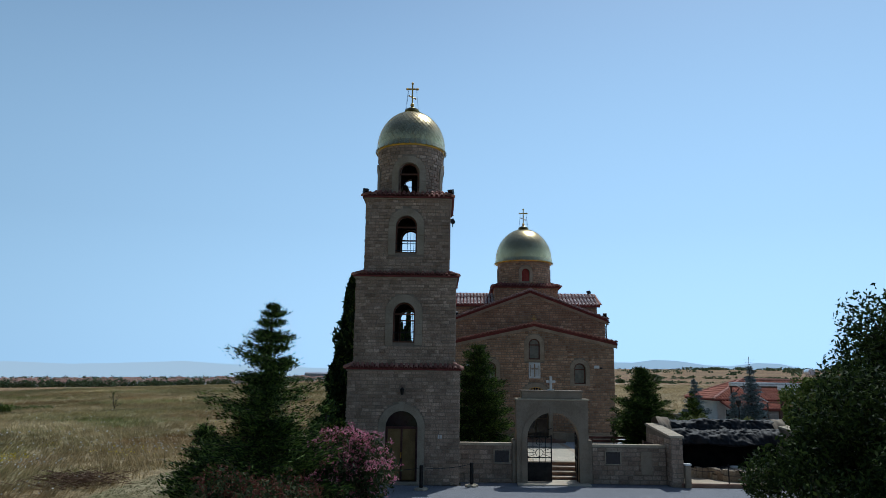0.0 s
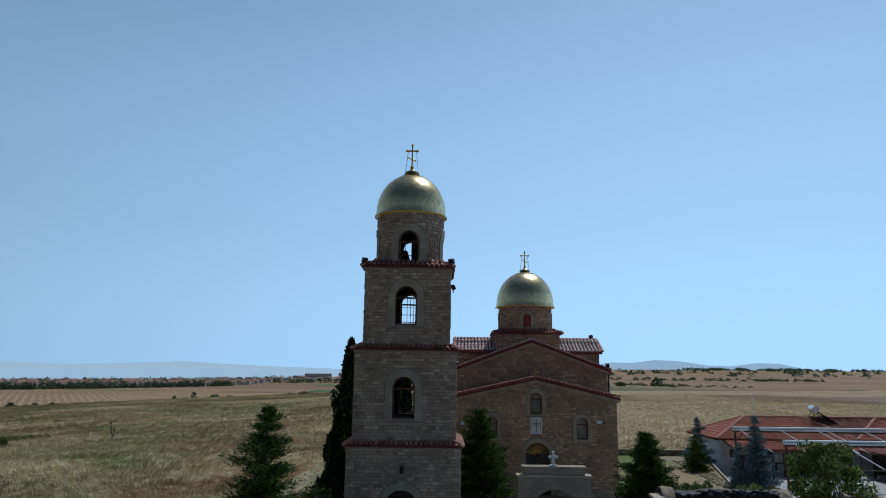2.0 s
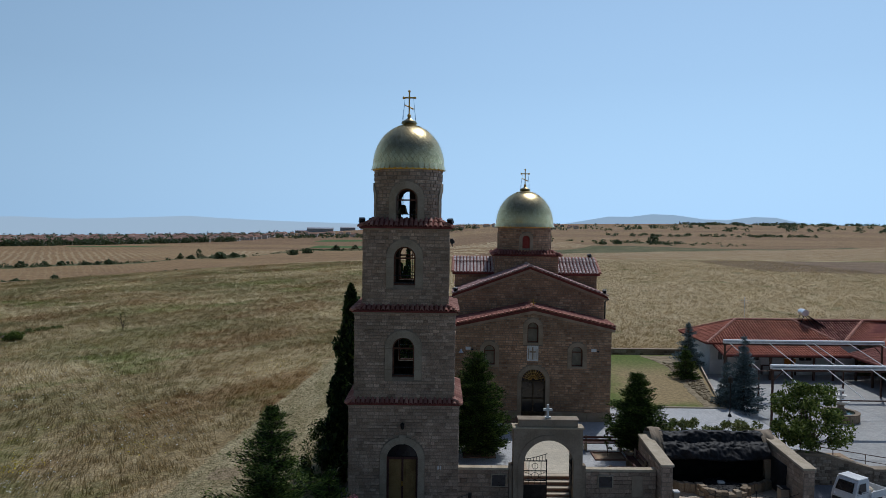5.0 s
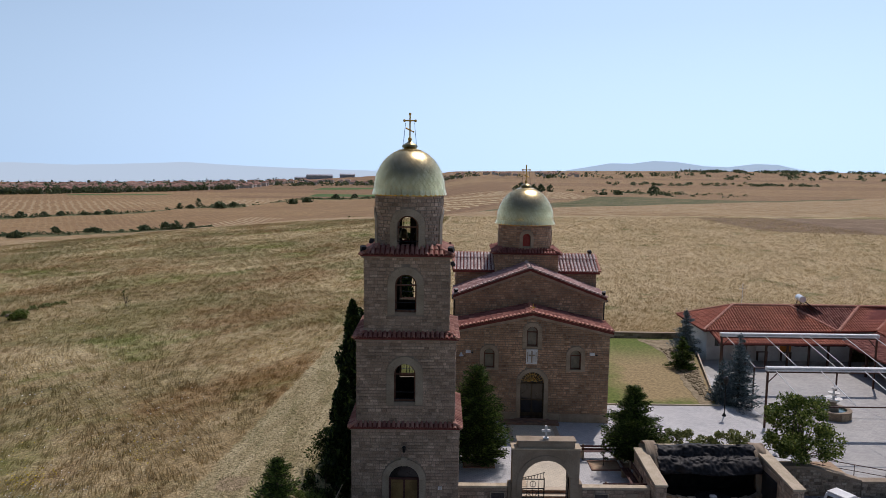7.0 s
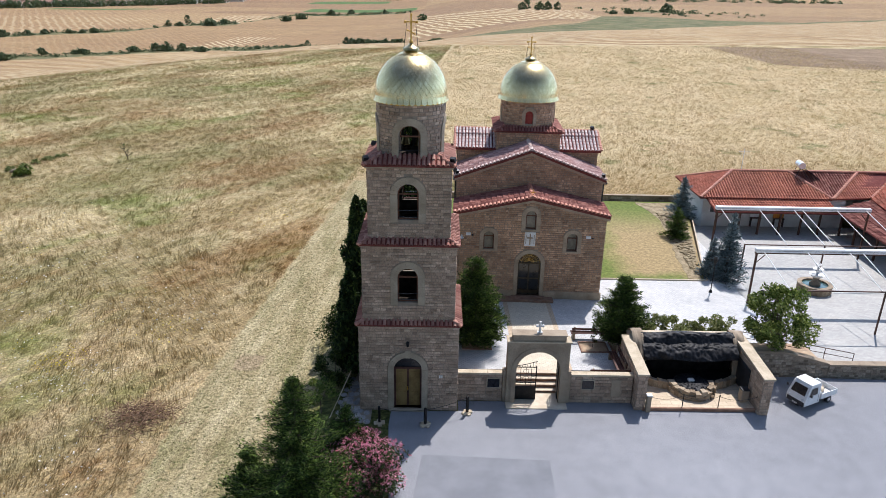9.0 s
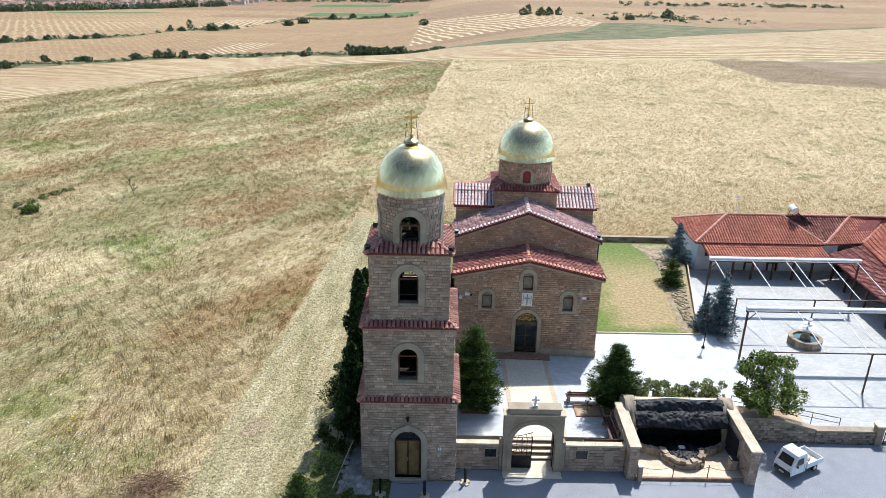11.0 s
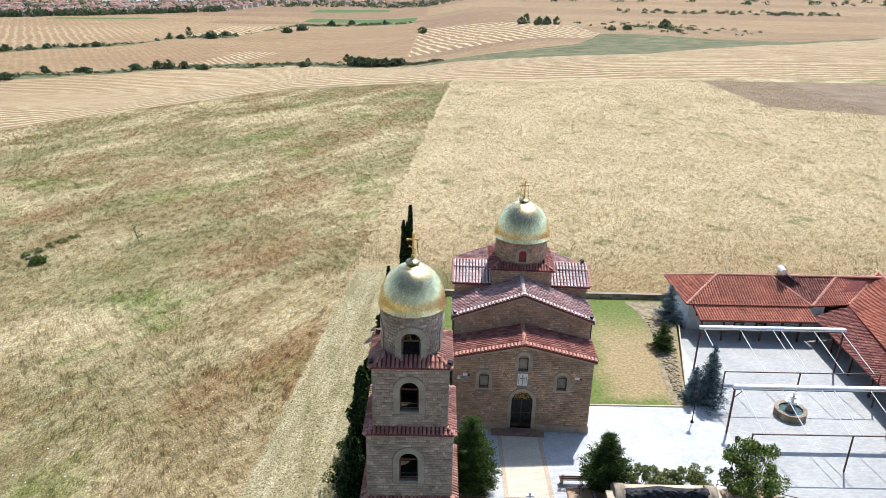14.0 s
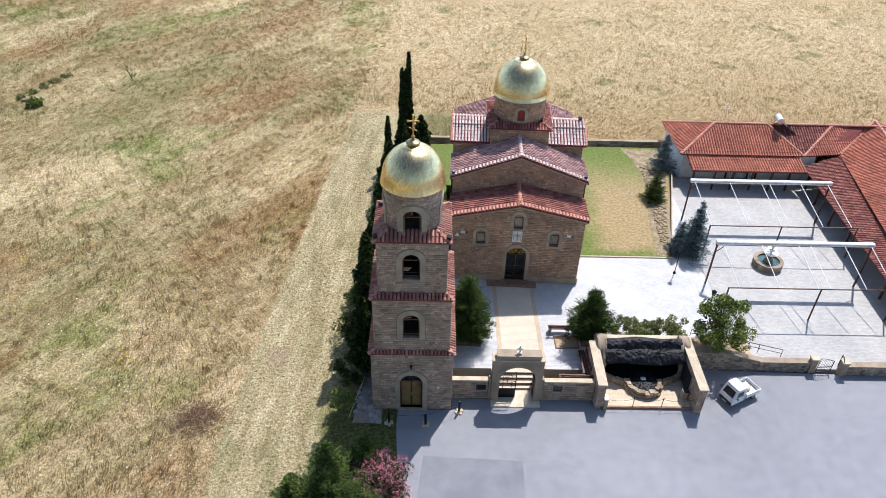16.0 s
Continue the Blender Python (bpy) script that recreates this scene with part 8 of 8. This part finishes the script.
leafy("young_tree", -5.9, 30.6, -0.03, 2.1, 0.8, "young staked tree by the crazy paving", 226, M_BROAD, clumps=12, per=60, blade=0.09, stem=0.5, crown_low=0.4, trunk_r=0.03)
for k in range(6):
    leafy("shrub", 12.3 + 0.95 * k, 36.9 + 0.2 * (k % 2), 0.75, 1.75 + 0.35 * ((k * 7) % 3) / 2, 0.85, "pale green shrub of the hedge behind the grotto", 230 + k, M_SHRUB, "shrub", clumps=16, per=110, blade=0.085, stem=0.1, crown_low=0.12, group="hedge behind the grotto", trunk_r=0.03)
leafy("sapling", 9.3, 36.6, 0.77, 1.5, 0.28, "thin sapling in a planting square", 240, M_OAK, "sapling", clumps=7, per=26, blade=0.06, stem=0.3, crown_low=0.3, trunk_r=0.02)
leafy("sapling", -38.0, 83.2, -0.1, 2.6, 0.7, "bare young tree alone in the meadow", 241, M_OAK, "sapling", clumps=10, per=10, blade=0.09, stem=0.2, crown_low=0.2, trunk_r=0.05)
leafy("bush", -5.6, 33.6, -0.03, 1.9, 1.1, "dark bush at the foot of the cypresses", 251, M_OAK, "bush", clumps=20, per=110, blade=0.09, stem=0.1, crown_low=0.1, trunk_r=0.04)
leafy("bush", -5.9, 37.4, -0.03, 2.4, 1.3, "dark bush at the foot of the cypresses", 252, M_OAK, "bush", clumps=24, per=110, blade=0.09, stem=0.1, crown_low=0.1, trunk_r=0.04)
leafy("bush", -5.6, 41.5, -0.03, 2.0, 1.2, "dark bush at the foot of the cypresses", 253, M_OAK, "bush", clumps=20, per=110, blade=0.09, stem=0.1, crown_low=0.1, trunk_r=0.04)
stake = thing("stake", -5.4, 30.2, -0.03, "thin pale stake leaning by the young tree", "stake")
part("rod", Mesh().tube((0, 0, 0), (0.9, 2.0, 1.6), 0.025, 6), M_COPING, stake)
brush = thing("brush_pile", -14.9, 29.9, -0.05, "pile of dead reddish branches in the grass", "brush pile")
bm_, rb = Mesh(), random.Random(9)
for _ in range(420):
    a = rb.uniform(0, math.tau)
    p = Vector((rb.gauss(0, 0.8), rb.gauss(0, 0.6), rb.uniform(0.02, 0.45)))
    bm_.tube(p, p + Vector((math.cos(a), math.sin(a), rb.uniform(-0.15, 0.3))) * rb.uniform(0.3, 0.9), 0.018, 4, 0.006)
part("dead_brush", bm_, M_DEADWOOD, brush, fix=False, kind="stuff")
rockm = Mesh().ball((0, 0, 0.15), 0.9, 6)
rockm.v = [(x * 1.25, y * 0.45, z * 0.4) for x, y, z in rockm.v]
boulder = lone("boulder", rockm, M_GATE, "flat pale boulder in the meadow", "boulder")
boulder.matrix_world = pose(-47.4, 76.7, 0, 0, 0, 15)
leafy("bush", -46.4, 75.4, -0.05, 0.9, 1.0, "low green bush by the boulder", 243, M_BROAD, "bush", clumps=22, per=90, blade=0.11, stem=0.1, crown_low=0.1, trunk_r=0.04)


for k in range(5):
    leafy("bush", -48.9 + 0.6 * k, 77.3 + 1.7 * k, -0.05, 0.38, 0.7, "low green bush in a line along an old meadow bank", 261 + k, M_SHRUB, "bush", clumps=12, per=26, blade=0.12, stem=0.1, crown_low=0.1, trunk_r=0.03, group="bushes along the meadow bank")

# grass as fine blades: one object for each kind of field
def tufts(name, spots, per, spread, height, width, material, label, seed):
    """Tussocks of blades: all blades of a tussock start close together and bend the way the wind has combed the field there."""
    rnd = np.random.default_rng(seed)
    spots = np.repeat(spots, per, axis=0)
    n = len(spots)
    x, y = spots[:, 0] + rnd.normal(0, spread, n), spots[:, 1] + rnd.normal(0, spread, n)
    z = land(x, y) - 0.02
    a = rnd.uniform(0, np.pi * 2, n)
    h = height * rnd.uniform(0.4, 1.3, n) * np.repeat(rnd.uniform(0.8, 1.15, n // per), per)
    w = width * rnd.uniform(0.6, 1.5, n)
    comb = 1.0 + 1.1 * np.sin(x * 0.21 + 1.7 * np.sin(y * 0.13)) + 0.9 * np.sin(y * 0.17 + 1.3 * np.sin(x * 0.11 + 2.0)) + rnd.normal(0, 0.55, n)
    lean = h * rnd.uniform(0.35, 1.15, n)
    p0 = np.stack([x + np.cos(a) * w, y + np.sin(a) * w, z], -1)
    p1 = np.stack([x - np.cos(a) * w, y - np.sin(a) * w, z], -1)
    p2 = np.stack([x + np.cos(comb) * lean, y + np.sin(comb) * lean, z + h], -1)
    v = np.stack([p0, p1, p2], 1).reshape(-1).astype(np.float32)
    me = bpy.data.meshes.new(name)
    me.vertices.add(3 * n)
    me.vertices.foreach_set("co", v)
    me.loops.add(3 * n)
    me.loops.foreach_set("vertex_index", np.arange(3 * n, dtype=np.int32))
    me.polygons.add(n)
    me.polygons.foreach_set("loop_start", np.arange(0, 3 * n, 3, dtype=np.int32))
    me.update(calc_edges=True)
    me.materials.append(material)
    tagged(new(name, me), label, kind="stuff")


rg = np.random.default_rng(4)


def scatter(n, x0, x1, y0, y1, keep, power=1.5):
    x = rg.uniform(x0, x1, n)
    y = y0 + (y1 - y0) * rg.uniform(0, 1, n) ** power
    ok = keep(x, y)
    return np.stack([x, y], -1)[ok]


def in_meadow(x, y):
    edge_x = np.interp(y, [10, 30, 76, 77, 240], [-13.2, -13.2, -9.6, -9.0, 4.0])
    return (x < edge_x) & (y < crest_y(x) - 2)


def in_wheat(x, y):
    return (x > np.interp(y, [67, 77, 77.5, 240], [-1.0, -1.0, -9.0, 5])) & (y > 68.0) & (y < crest_y(x) - 4)


def in_strip(x, y):
    return (x > np.interp(y, [10, 30, 76], [-13.0, -13.0, -9.4])) & (x < -6.0) & (y < 75.5)


tufts("meadow_grass", scatter(90000, -110, 4, 12, 240, in_meadow), 10, 0.16, 0.34, 0.02, M_STRAW, "dry straw-coloured wild meadow grass", 5)
tufts("wheat", scatter(60000, -12, 120, 68, 262, in_wheat), 7, 0.18, 0.36, 0.02, M_WHEAT, "ripe pale wheat standing behind the church", 6)
tufts("mown_grass", scatter(9000, -13, -6, 16, 76, in_strip, 1.0), 6, 0.05, 0.09, 0.012, M_STUBBLE, "short mown grass of the strip along the cypresses", 7)


def flower_drift(name, spots, material, label, seed):
    rnd, m = random.Random(seed), Mesh()
    for cx, cy, spread, n in spots:
        for _ in range(n):
            x, y = rnd.gauss(cx, spread), rnd.gauss(cy, spread)
            if x < -13.6:
                cards(m, [(x, y, rnd.uniform(0.3, 0.55))], rnd.uniform(0.03, 0.06), rnd, 0.3, 0.8)
    lone(name, m, material, label, kind="stuff", fix=False)


flower_drift("yellow_flowers", [(-21.5, 35.0, 0.7, 160), (-31.0, 41.0, 0.9, 130), (-33.0, 45.5, 0.8, 90), (-24, 38, 2.0, 60), (-17, 38.5, 0.8, 60), (-36, 52, 3.0, 80), (-14.5, 62, 2.0, 60)], M_YELLOWFLOWER, "small yellow wild flowers in the meadow", 31)
flower_drift("white_flowers", [(-18, 42, 2.5, 170), (-26, 47, 4.0, 160), (-20, 33, 1.2, 120), (-16, 25.5, 1.5, 90), (-30, 36, 5.0, 160), (-35, 60, 8.0, 160)], M_WHITEFLOWER, "small white wild flowers in the meadow", 32)

# ---- distance ----
def far_bush(m, x, y, h, r, rnd, n=60):
    z = float(land(np.array(x), np.array(y)))
    for _ in range(n):
        a, f = rnd.uniform(0, math.tau), rnd.random()
        rr = r * math.sqrt(rnd.random()) * math.sin(math.pi * (0.2 + 0.75 * f))
        c = Vector((x + rr * math.cos(a), y + rr * math.sin(a), z + h * f))
        cards(m, [c], max(0.35, r * 0.34), rnd, 1.0)


rf = random.Random(77)
for x, y, h, r in ((-348, 576, 7, 6), (-337, 591, 6, 5), (-330, 605, 5, 6), (-315, 618, 4, 4), (-301, 631, 6, 6), (-308, 624, 4, 5), (-271, 724, 8, 5), (-273, 786, 12, 6), (-237, 748, 9, 12), (-233, 784, 6, 9), (-262, 730, 5, 7), (-183, 482, 8, 6), (-190, 480, 7, 6), (-174, 485, 7, 5), (-161, 485, 4, 7), (-200, 470, 4, 6), (-252, 454, 5, 4), (-252, 412, 5, 8), (-246, 446, 3, 4), (-94, 509, 8, 4), (-97, 503, 5, 5), (-70, 537, 7, 5), (-180, 850, 8, 10), (-172, 900, 8, 12), (-150, 1000, 10, 9), (-127, 1038, 8, 8), (-79, 1025, 8, 6), (-20, 778, 9, 8), (-130, 512, 3, 4), (84, 722, 14, 6), (92, 690, 11, 7), (101, 700, 11, 7), (112, 709, 10, 6), (78, 712, 10, 6), (212, 690, 11, 9), (150, 640, 4, 6), (166, 650, 5, 7), (-205, 480, 3, 6), (-228, 455, 3, 9)):
    m = Mesh()
    far_bush(m, x, y, h * 0.68, r * 0.68, rf, 110)
    lone("field_bush", m, M_FARTREE, "dark bush on a field boundary", "bush", group="bushes on the field boundaries", fix=False)
hedge = Mesh()
for k in range(18):
    f = k / 17
    far_bush(hedge, -62 + 36 * f, 502 - 34 * f + rf.uniform(-3, 3), rf.uniform(4.6, 6.6) * (1 - 0.3 * f), 4.0, rf, 80)
lone("field_hedge", hedge, M_FARTREE, "long dense dark hedge between the fields", "hedge", kind="stuff", fix=False)
scrub = Mesh()
for k in range(420):
    x = rf.uniform(-420, 0)
    far_bush(scrub, x, float(np.interp(x, [-700, -260, -210, -186, -144, -106, -62, -26, 5], [330, 424, 452, 486, 508, 524, 503, 467, 430])) + rf.gauss(0, 6), rf.uniform(0.5, 1.9), 2.4, rf, 12)
for k in range(330):
    x = rf.uniform(-600, -40)
    far_bush(scrub, x, float(np.interp(x, [-900, -600, -350, -282, -269, -219, -212, -188, -86, 0], [470, 505, 575, 672, 740, 786, 890, 985, 1030, 1010])) + rf.gauss(0, 8), rf.uniform(0.8, 3.2), 3.4, rf, 12)
for k in range(70):
    x = rf.gauss(205, 36)
    far_bush(scrub, x, 690 + rf.gauss(0, 40), rf.uniform(0.8, 2.4), 3.5, rf, 12)
for k in range(60):
    x = rf.uniform(230, 620)
    far_bush(scrub, x, 1010 + rf.uniform(-50, 60) + 0.2 * x, rf.uniform(2, 4.5), 5, rf, 24)
lone("field_scrub", scrub, M_FARTREE, "low scrub along gullies and field edges", kind="stuff", fix=False)

# the village on the west horizon
village_walls = plain("village_render", (0.50, 0.44, 0.38), (0.68, 0.63, 0.57), 0.9, scale=0.05)
village_roofs = tile_stuff("village_roofs", [(0, (0.27, 0.15, 0.115)), (0.5, (0.35, 0.21, 0.165)), (1, (0.42, 0.28, 0.22))])
vw, vr, vt = Mesh(), Mesh(), Mesh()
VILLAGE_X, VILLAGE_Y = [-1300, -900, -624, -520, -417, -300], [560, 800, 1040, 1160, 1330, 1420]
for k in range(830):
    x = rf.uniform(-1150, -390) if k < 760 else rf.uniform(-390, 420)
    y = float(np.interp(x, VILLAGE_X, VILLAGE_Y)) + 30 + 760 * rf.random() ** 1.5 if k < 760 else 1900 + rf.uniform(-200, 190)
    z = float(land(np.array(x), np.array(y)))
    w, d, h = rf.uniform(8, 15), rf.uniform(8, 12), rf.uniform(4, 8)
    vw.box(x - w / 2, x + w / 2, y - d / 2, y + d / 2, z - 3, z + h)
    o, t = 0.8, h + rf.uniform(2.0, 3.2)
    vr.add([(x - w / 2 - o, y - d / 2 - o, z + h), (x + w / 2 + o, y - d / 2 - o, z + h), (x + w / 2 + o, y + d / 2 + o, z + h), (x - w / 2 - o, y + d / 2 + o, z + h), (x - w / 4, y, z + t), (x + w / 4, y, z + t)],
           [(0, 1, 5, 4), (1, 2, 5), (2, 3, 4, 5), (3, 0, 4), (0, 3, 2, 1)])
for k in range(1300):
    x = rf.uniform(-1150, -400)
    y = float(np.interp(x, VILLAGE_X, VILLAGE_Y)) + (rf.uniform(-6, 40) if k < 760 else rf.uniform(30, 800))
    far_bush(vt, x, y, rf.uniform(5, 11) if k < 500 else rf.uniform(6, 13), rf.uniform(5, 9), rf, 18)
for k in range(30):
    x = rf.uniform(-900, -420)
    far_bush(vt, x, float(np.interp(x, VILLAGE_X, VILLAGE_Y)) + rf.uniform(30, 250), rf.uniform(14, 20), 2.2, rf, 18)
for k in range(160):
    x = rf.uniform(-400, 60)
    far_bush(vt, x, 1640 + rf.uniform(-60, 260), rf.uniform(4, 9), rf.uniform(6, 12), rf, 14)
for k in range(90):
    x = rf.uniform(60, 1500)
    far_bush(vt, x, 1700 + rf.uniform(-250, 500), rf.uniform(5, 10), rf.uniform(8, 16), rf, 14)
for k in range(80):
    x = rf.uniform(900, 1900)
    far_bush(vt, x, 2400 + rf.uniform(-100, 300), rf.uniform(4, 9), rf.uniform(14, 26), rf, 14)
lone("village_houses", vw, village_walls, "pale rendered houses of the distant village", "village", kind="stuff", fix=False)
lone("village_roofs", vr, village_roofs, "faded red roofs of the distant village", "village", kind="stuff", fix=False)
lone("distant_trees", vt, M_FARTREE, "distant tree belts round the village and fields", "woods", kind="stuff", fix=False)
for x, y, w, h in ((-510, 2950, 110, 20), (-400, 3000, 64, 17), (-590, 2950, 50, 16)):
    z = float(land(np.array(x), np.array(y)))
    sh = thing("farm_shed", x, y, z, "long grey distant farm shed", "shed", group="distant sheds")
    part("shed_walls", Mesh().box(-w / 2, w / 2, -9, 9, -3, h * 0.75), plain("shed_sheeting", (0.30, 0.33, 0.36), (0.42, 0.45, 0.48), 0.7, scale=0.1), sh)
    part("shed_roof", Mesh().prism([(-9.5, h * 0.75), (0, h), (9.5, h * 0.75)], 0, -w / 2 - 0.5, w / 2 + 0.5), M_TIN, sh)

# mountains: ridges far beyond everything, their haze painted as one flat glow
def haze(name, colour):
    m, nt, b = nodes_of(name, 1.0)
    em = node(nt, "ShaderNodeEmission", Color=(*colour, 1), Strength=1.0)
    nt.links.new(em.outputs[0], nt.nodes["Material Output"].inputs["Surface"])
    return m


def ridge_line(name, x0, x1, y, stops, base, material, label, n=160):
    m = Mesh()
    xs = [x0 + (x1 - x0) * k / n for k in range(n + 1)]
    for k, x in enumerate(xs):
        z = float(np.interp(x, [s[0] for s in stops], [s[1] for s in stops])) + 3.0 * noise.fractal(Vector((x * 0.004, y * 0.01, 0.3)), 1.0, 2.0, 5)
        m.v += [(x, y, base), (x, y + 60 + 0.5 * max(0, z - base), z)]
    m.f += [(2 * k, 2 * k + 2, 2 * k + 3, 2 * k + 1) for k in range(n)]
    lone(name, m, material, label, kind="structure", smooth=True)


ridge_line("backdrop_mountains_west", -4500, 300, 4620, [(-4500, 34), (-3300, 38), (-2900, 42), (-2500, 32), (-2200, 42), (-1750, 60), (-1300, 40), (-600, 24), (0, 16), (300, 8)], -200, haze("west_mountain_haze", (0.86, 1.08, 1.28)), "mountains on the western horizon, painted pale blue for haze")
ridge_line("backdrop_mountains_east", 850, 2600, 4620, [(850, 40), (1000, 66), (1150, 92), (1300, 90), (1450, 112), (1600, 110), (1800, 82), (1950, 76), (2150, 102), (2300, 98), (2450, 64), (2600, 30)], -60, haze("east_mountain_haze", (0.70, 0.93, 1.16)), "hills on the eastern horizon, painted blue for haze")

# ---- three-wheeled truck ----
truck = thing("three_wheeled_truck", 20.35, 32.4, 0, "small white three-wheeled pickup truck parked on the road", "truck", 27)
truck.scale = (0.9, 0.9, 0.9)
# built facing -x; length about 2.8 m
cab = Mesh()
side = [(-1.38, 0.32), (-1.42, 0.62), (-1.34, 0.86), (-1.05, 1.48), (-0.92, 1.56), (-0.22, 1.58), (-0.12, 1.5), (-0.1, 0.32)]
def cab_ring(s, w):
    return [(x, s * (w - 0.08 * max(0, z - 0.85)), z) for x, z in side]
L_, R_ = cab_ring(1, 0.62), cab_ring(-1, 0.62)
n = len(side)
cab.add(L_ + R_, [tuple(range(n)), tuple(range(2 * n - 1, n - 1, -1))] + [(k, (k + 1) % n, n + (k + 1) % n, n + k) for k in range(n)])
body = part("cab", cab, M_WHITE, truck, "white rounded cab")
part("windscreen", Mesh().add([(-1.335, -0.47, 0.93), (-1.335, 0.47, 0.93), (-1.10, 0.42, 1.42), (-1.10, -0.42, 1.42)], [(0, 1, 2, 3)]), M_DARKGLASS, body, "dark windscreen", fix=False)
for s in (-1, 1):
    part("side_window", Mesh().add([(-1.08, s * 0.621, 0.95), (-0.40, s * 0.621, 0.95), (-0.40, s * 0.585, 1.38), (-0.92, s * 0.585, 1.38)], [(0, 1, 2, 3)]), M_DARKGLASS, body, fix=False)
    part("headlight", Mesh().ball((-1.38, s * 0.42, 0.66), 0.09, 6), M_TIN, body, "round headlight")
    part("mirror", Mesh().tube((-1.15, s * 0.62, 1.0), (-1.2, s * 0.78, 1.05), 0.015, 5).box(-1.23, -1.18, *sorted((s * 0.74, s * 0.86)), 1.0, 1.18, 0.01), M_DARKMETAL, body)
    part("door_line", Mesh().box(-0.26, -0.245, *sorted((s * 0.618, s * 0.624)), 0.38, 0.9).box(-1.2, -0.25, *sorted((s * 0.618, s * 0.624)), 0.88, 0.892), M_DARKMETAL, body)
part("roof_cap", Mesh().box(-1.0, -0.14, -0.565, 0.565, 1.565, 1.625, 0.028), M_WHITE, body, "rounded white roof")
part("wiper", Mesh().tube((-1.345, 0.05, 0.945), (-1.24, 0.3, 1.16), 0.012, 5), M_DARKMETAL, body)
part("front_panel", Mesh().box(-1.445, -1.36, -0.56, 0.56, 0.36, 0.56, 0.02), M_DARKMETAL, body, "black lower front panel")
part("bumper", Mesh().box(-1.46, -1.36, -0.55, 0.55, 0.28, 0.42, 0.02), M_DARKMETAL, truck)
bed = part("load_bed", Mesh().box(-0.05, 1.4, -0.68, 0.68, 0.5, 0.55).box(-0.05, 1.4, 0.64, 0.68, 0.55, 0.86, 0.006).box(-0.05, 1.4, -0.68, -0.64, 0.55, 0.86, 0.006).box(1.36, 1.4, -0.64, 0.64, 0.55, 0.86, 0.006).box(-0.05, -0.01, -0.64, 0.64, 0.55, 0.98, 0.006), M_WHITE, truck, "white drop-side load bed")
part("bed_floor", Mesh().box(-0.01, 1.36, -0.63, 0.63, 0.551, 0.56), M_TIN, bed)
sack = thing("sack", 20.85, 32.66, 0.5, "pale crumpled sack lying in the truck's bed", "sack", 27)
sm = Mesh().ball((0, 0, 0.13), 0.28, 7)
sm.v = [(x * 1.3 + 0.05 * noise.noise(Vector((x * 6, y * 6, z * 6))), y, z * 0.55 + 0.05) for x, y, z in sm.v]
part("cloth", sm, M_COPING, sack, smooth=True)
part("chassis", Mesh().box(-1.2, 1.35, -0.3, 0.3, 0.28, 0.5, 0.02), M_DARKMETAL, truck)


def wheel(x, y, r, w):
    a, b = (x, y - w / 2, r), (x, y + w / 2, r)
    wh = part("wheel", Mesh().tube(a, b, r, 20), M_RUBBER, truck, "black tyre")
    part("rim", Mesh().tube((x, y - w / 2 - 0.008, r), (x, y + w / 2 + 0.008, r), r * 0.55, 14), M_TIN, wh, "pale wheel rim")


wheel(-1.08, 0, 0.23, 0.14)
wheel(0.85, 0.55, 0.23, 0.15)
wheel(0.85, -0.55, 0.23, 0.15)
for s in (-1, 1):
    part("tail_light", Mesh().box(1.401, 1.42, s * 0.5 - 0.09, s * 0.5 + 0.09, 0.42, 0.5, 0.004), M_REDWOOD, truck)
part("number_plate", Mesh().box(-1.475, -1.462, -0.16, 0.16, 0.3, 0.4), M_MARBLE, truck)
part("plate_bar", Mesh().box(-1.478, -1.4755, -0.11, 0.11, 0.335, 0.365), M_DARKMETAL, truck)

# crazy paving stones: cells round jittered centres, each a slab of its own
rc = random.Random(31)
cells = [(-0.55 + 0.36 * i + rc.uniform(-0.08, 0.08) + 0.15 * (j % 2), -1.6 + 0.4 * j + rc.uniform(-0.09, 0.09)) for i in range(6) for j in range(12)]
M_SLATE = stone("bluish_slab", [(0, (0.20, 0.20, 0.21)), (0.5, (0.30, 0.30, 0.31)), (1, (0.40, 0.38, 0.36))], stain=0.2)
for k, (cx, cy) in enumerate(cells):
    lim = 1.0 if cy < -0.7 else 0.46
    west = -0.68 + 0.15 * max(0.0, (cy + 1.7) / 4.7) * 4.4 * 0.25
    if not (west < cx < lim and -1.65 < cy < 2.7):
        continue
    poly = []
    for a in range(7):
        t = math.tau * a / 7 + rc.uniform(-0.2, 0.2)
        r = rc.uniform(0.15, 0.205)
        poly.append((cx + r * math.cos(t), cy + r * 1.1 * math.sin(t)))
    part("slab", Mesh().prism(poly, 2, 0.0, 0.03 + rc.uniform(0, 0.008)), M_SLATE, crazy)

# ---- blocks of the tower's base and the church front, one by one ----
shared = {}
for parent_ob, name, material, m in LATER:
    if material.name not in shared:
        shared[material.name] = unit_block(name, material)
    ob = new(name, shared[material.name])
    ob.parent = parent_ob
    ob.matrix_local = m
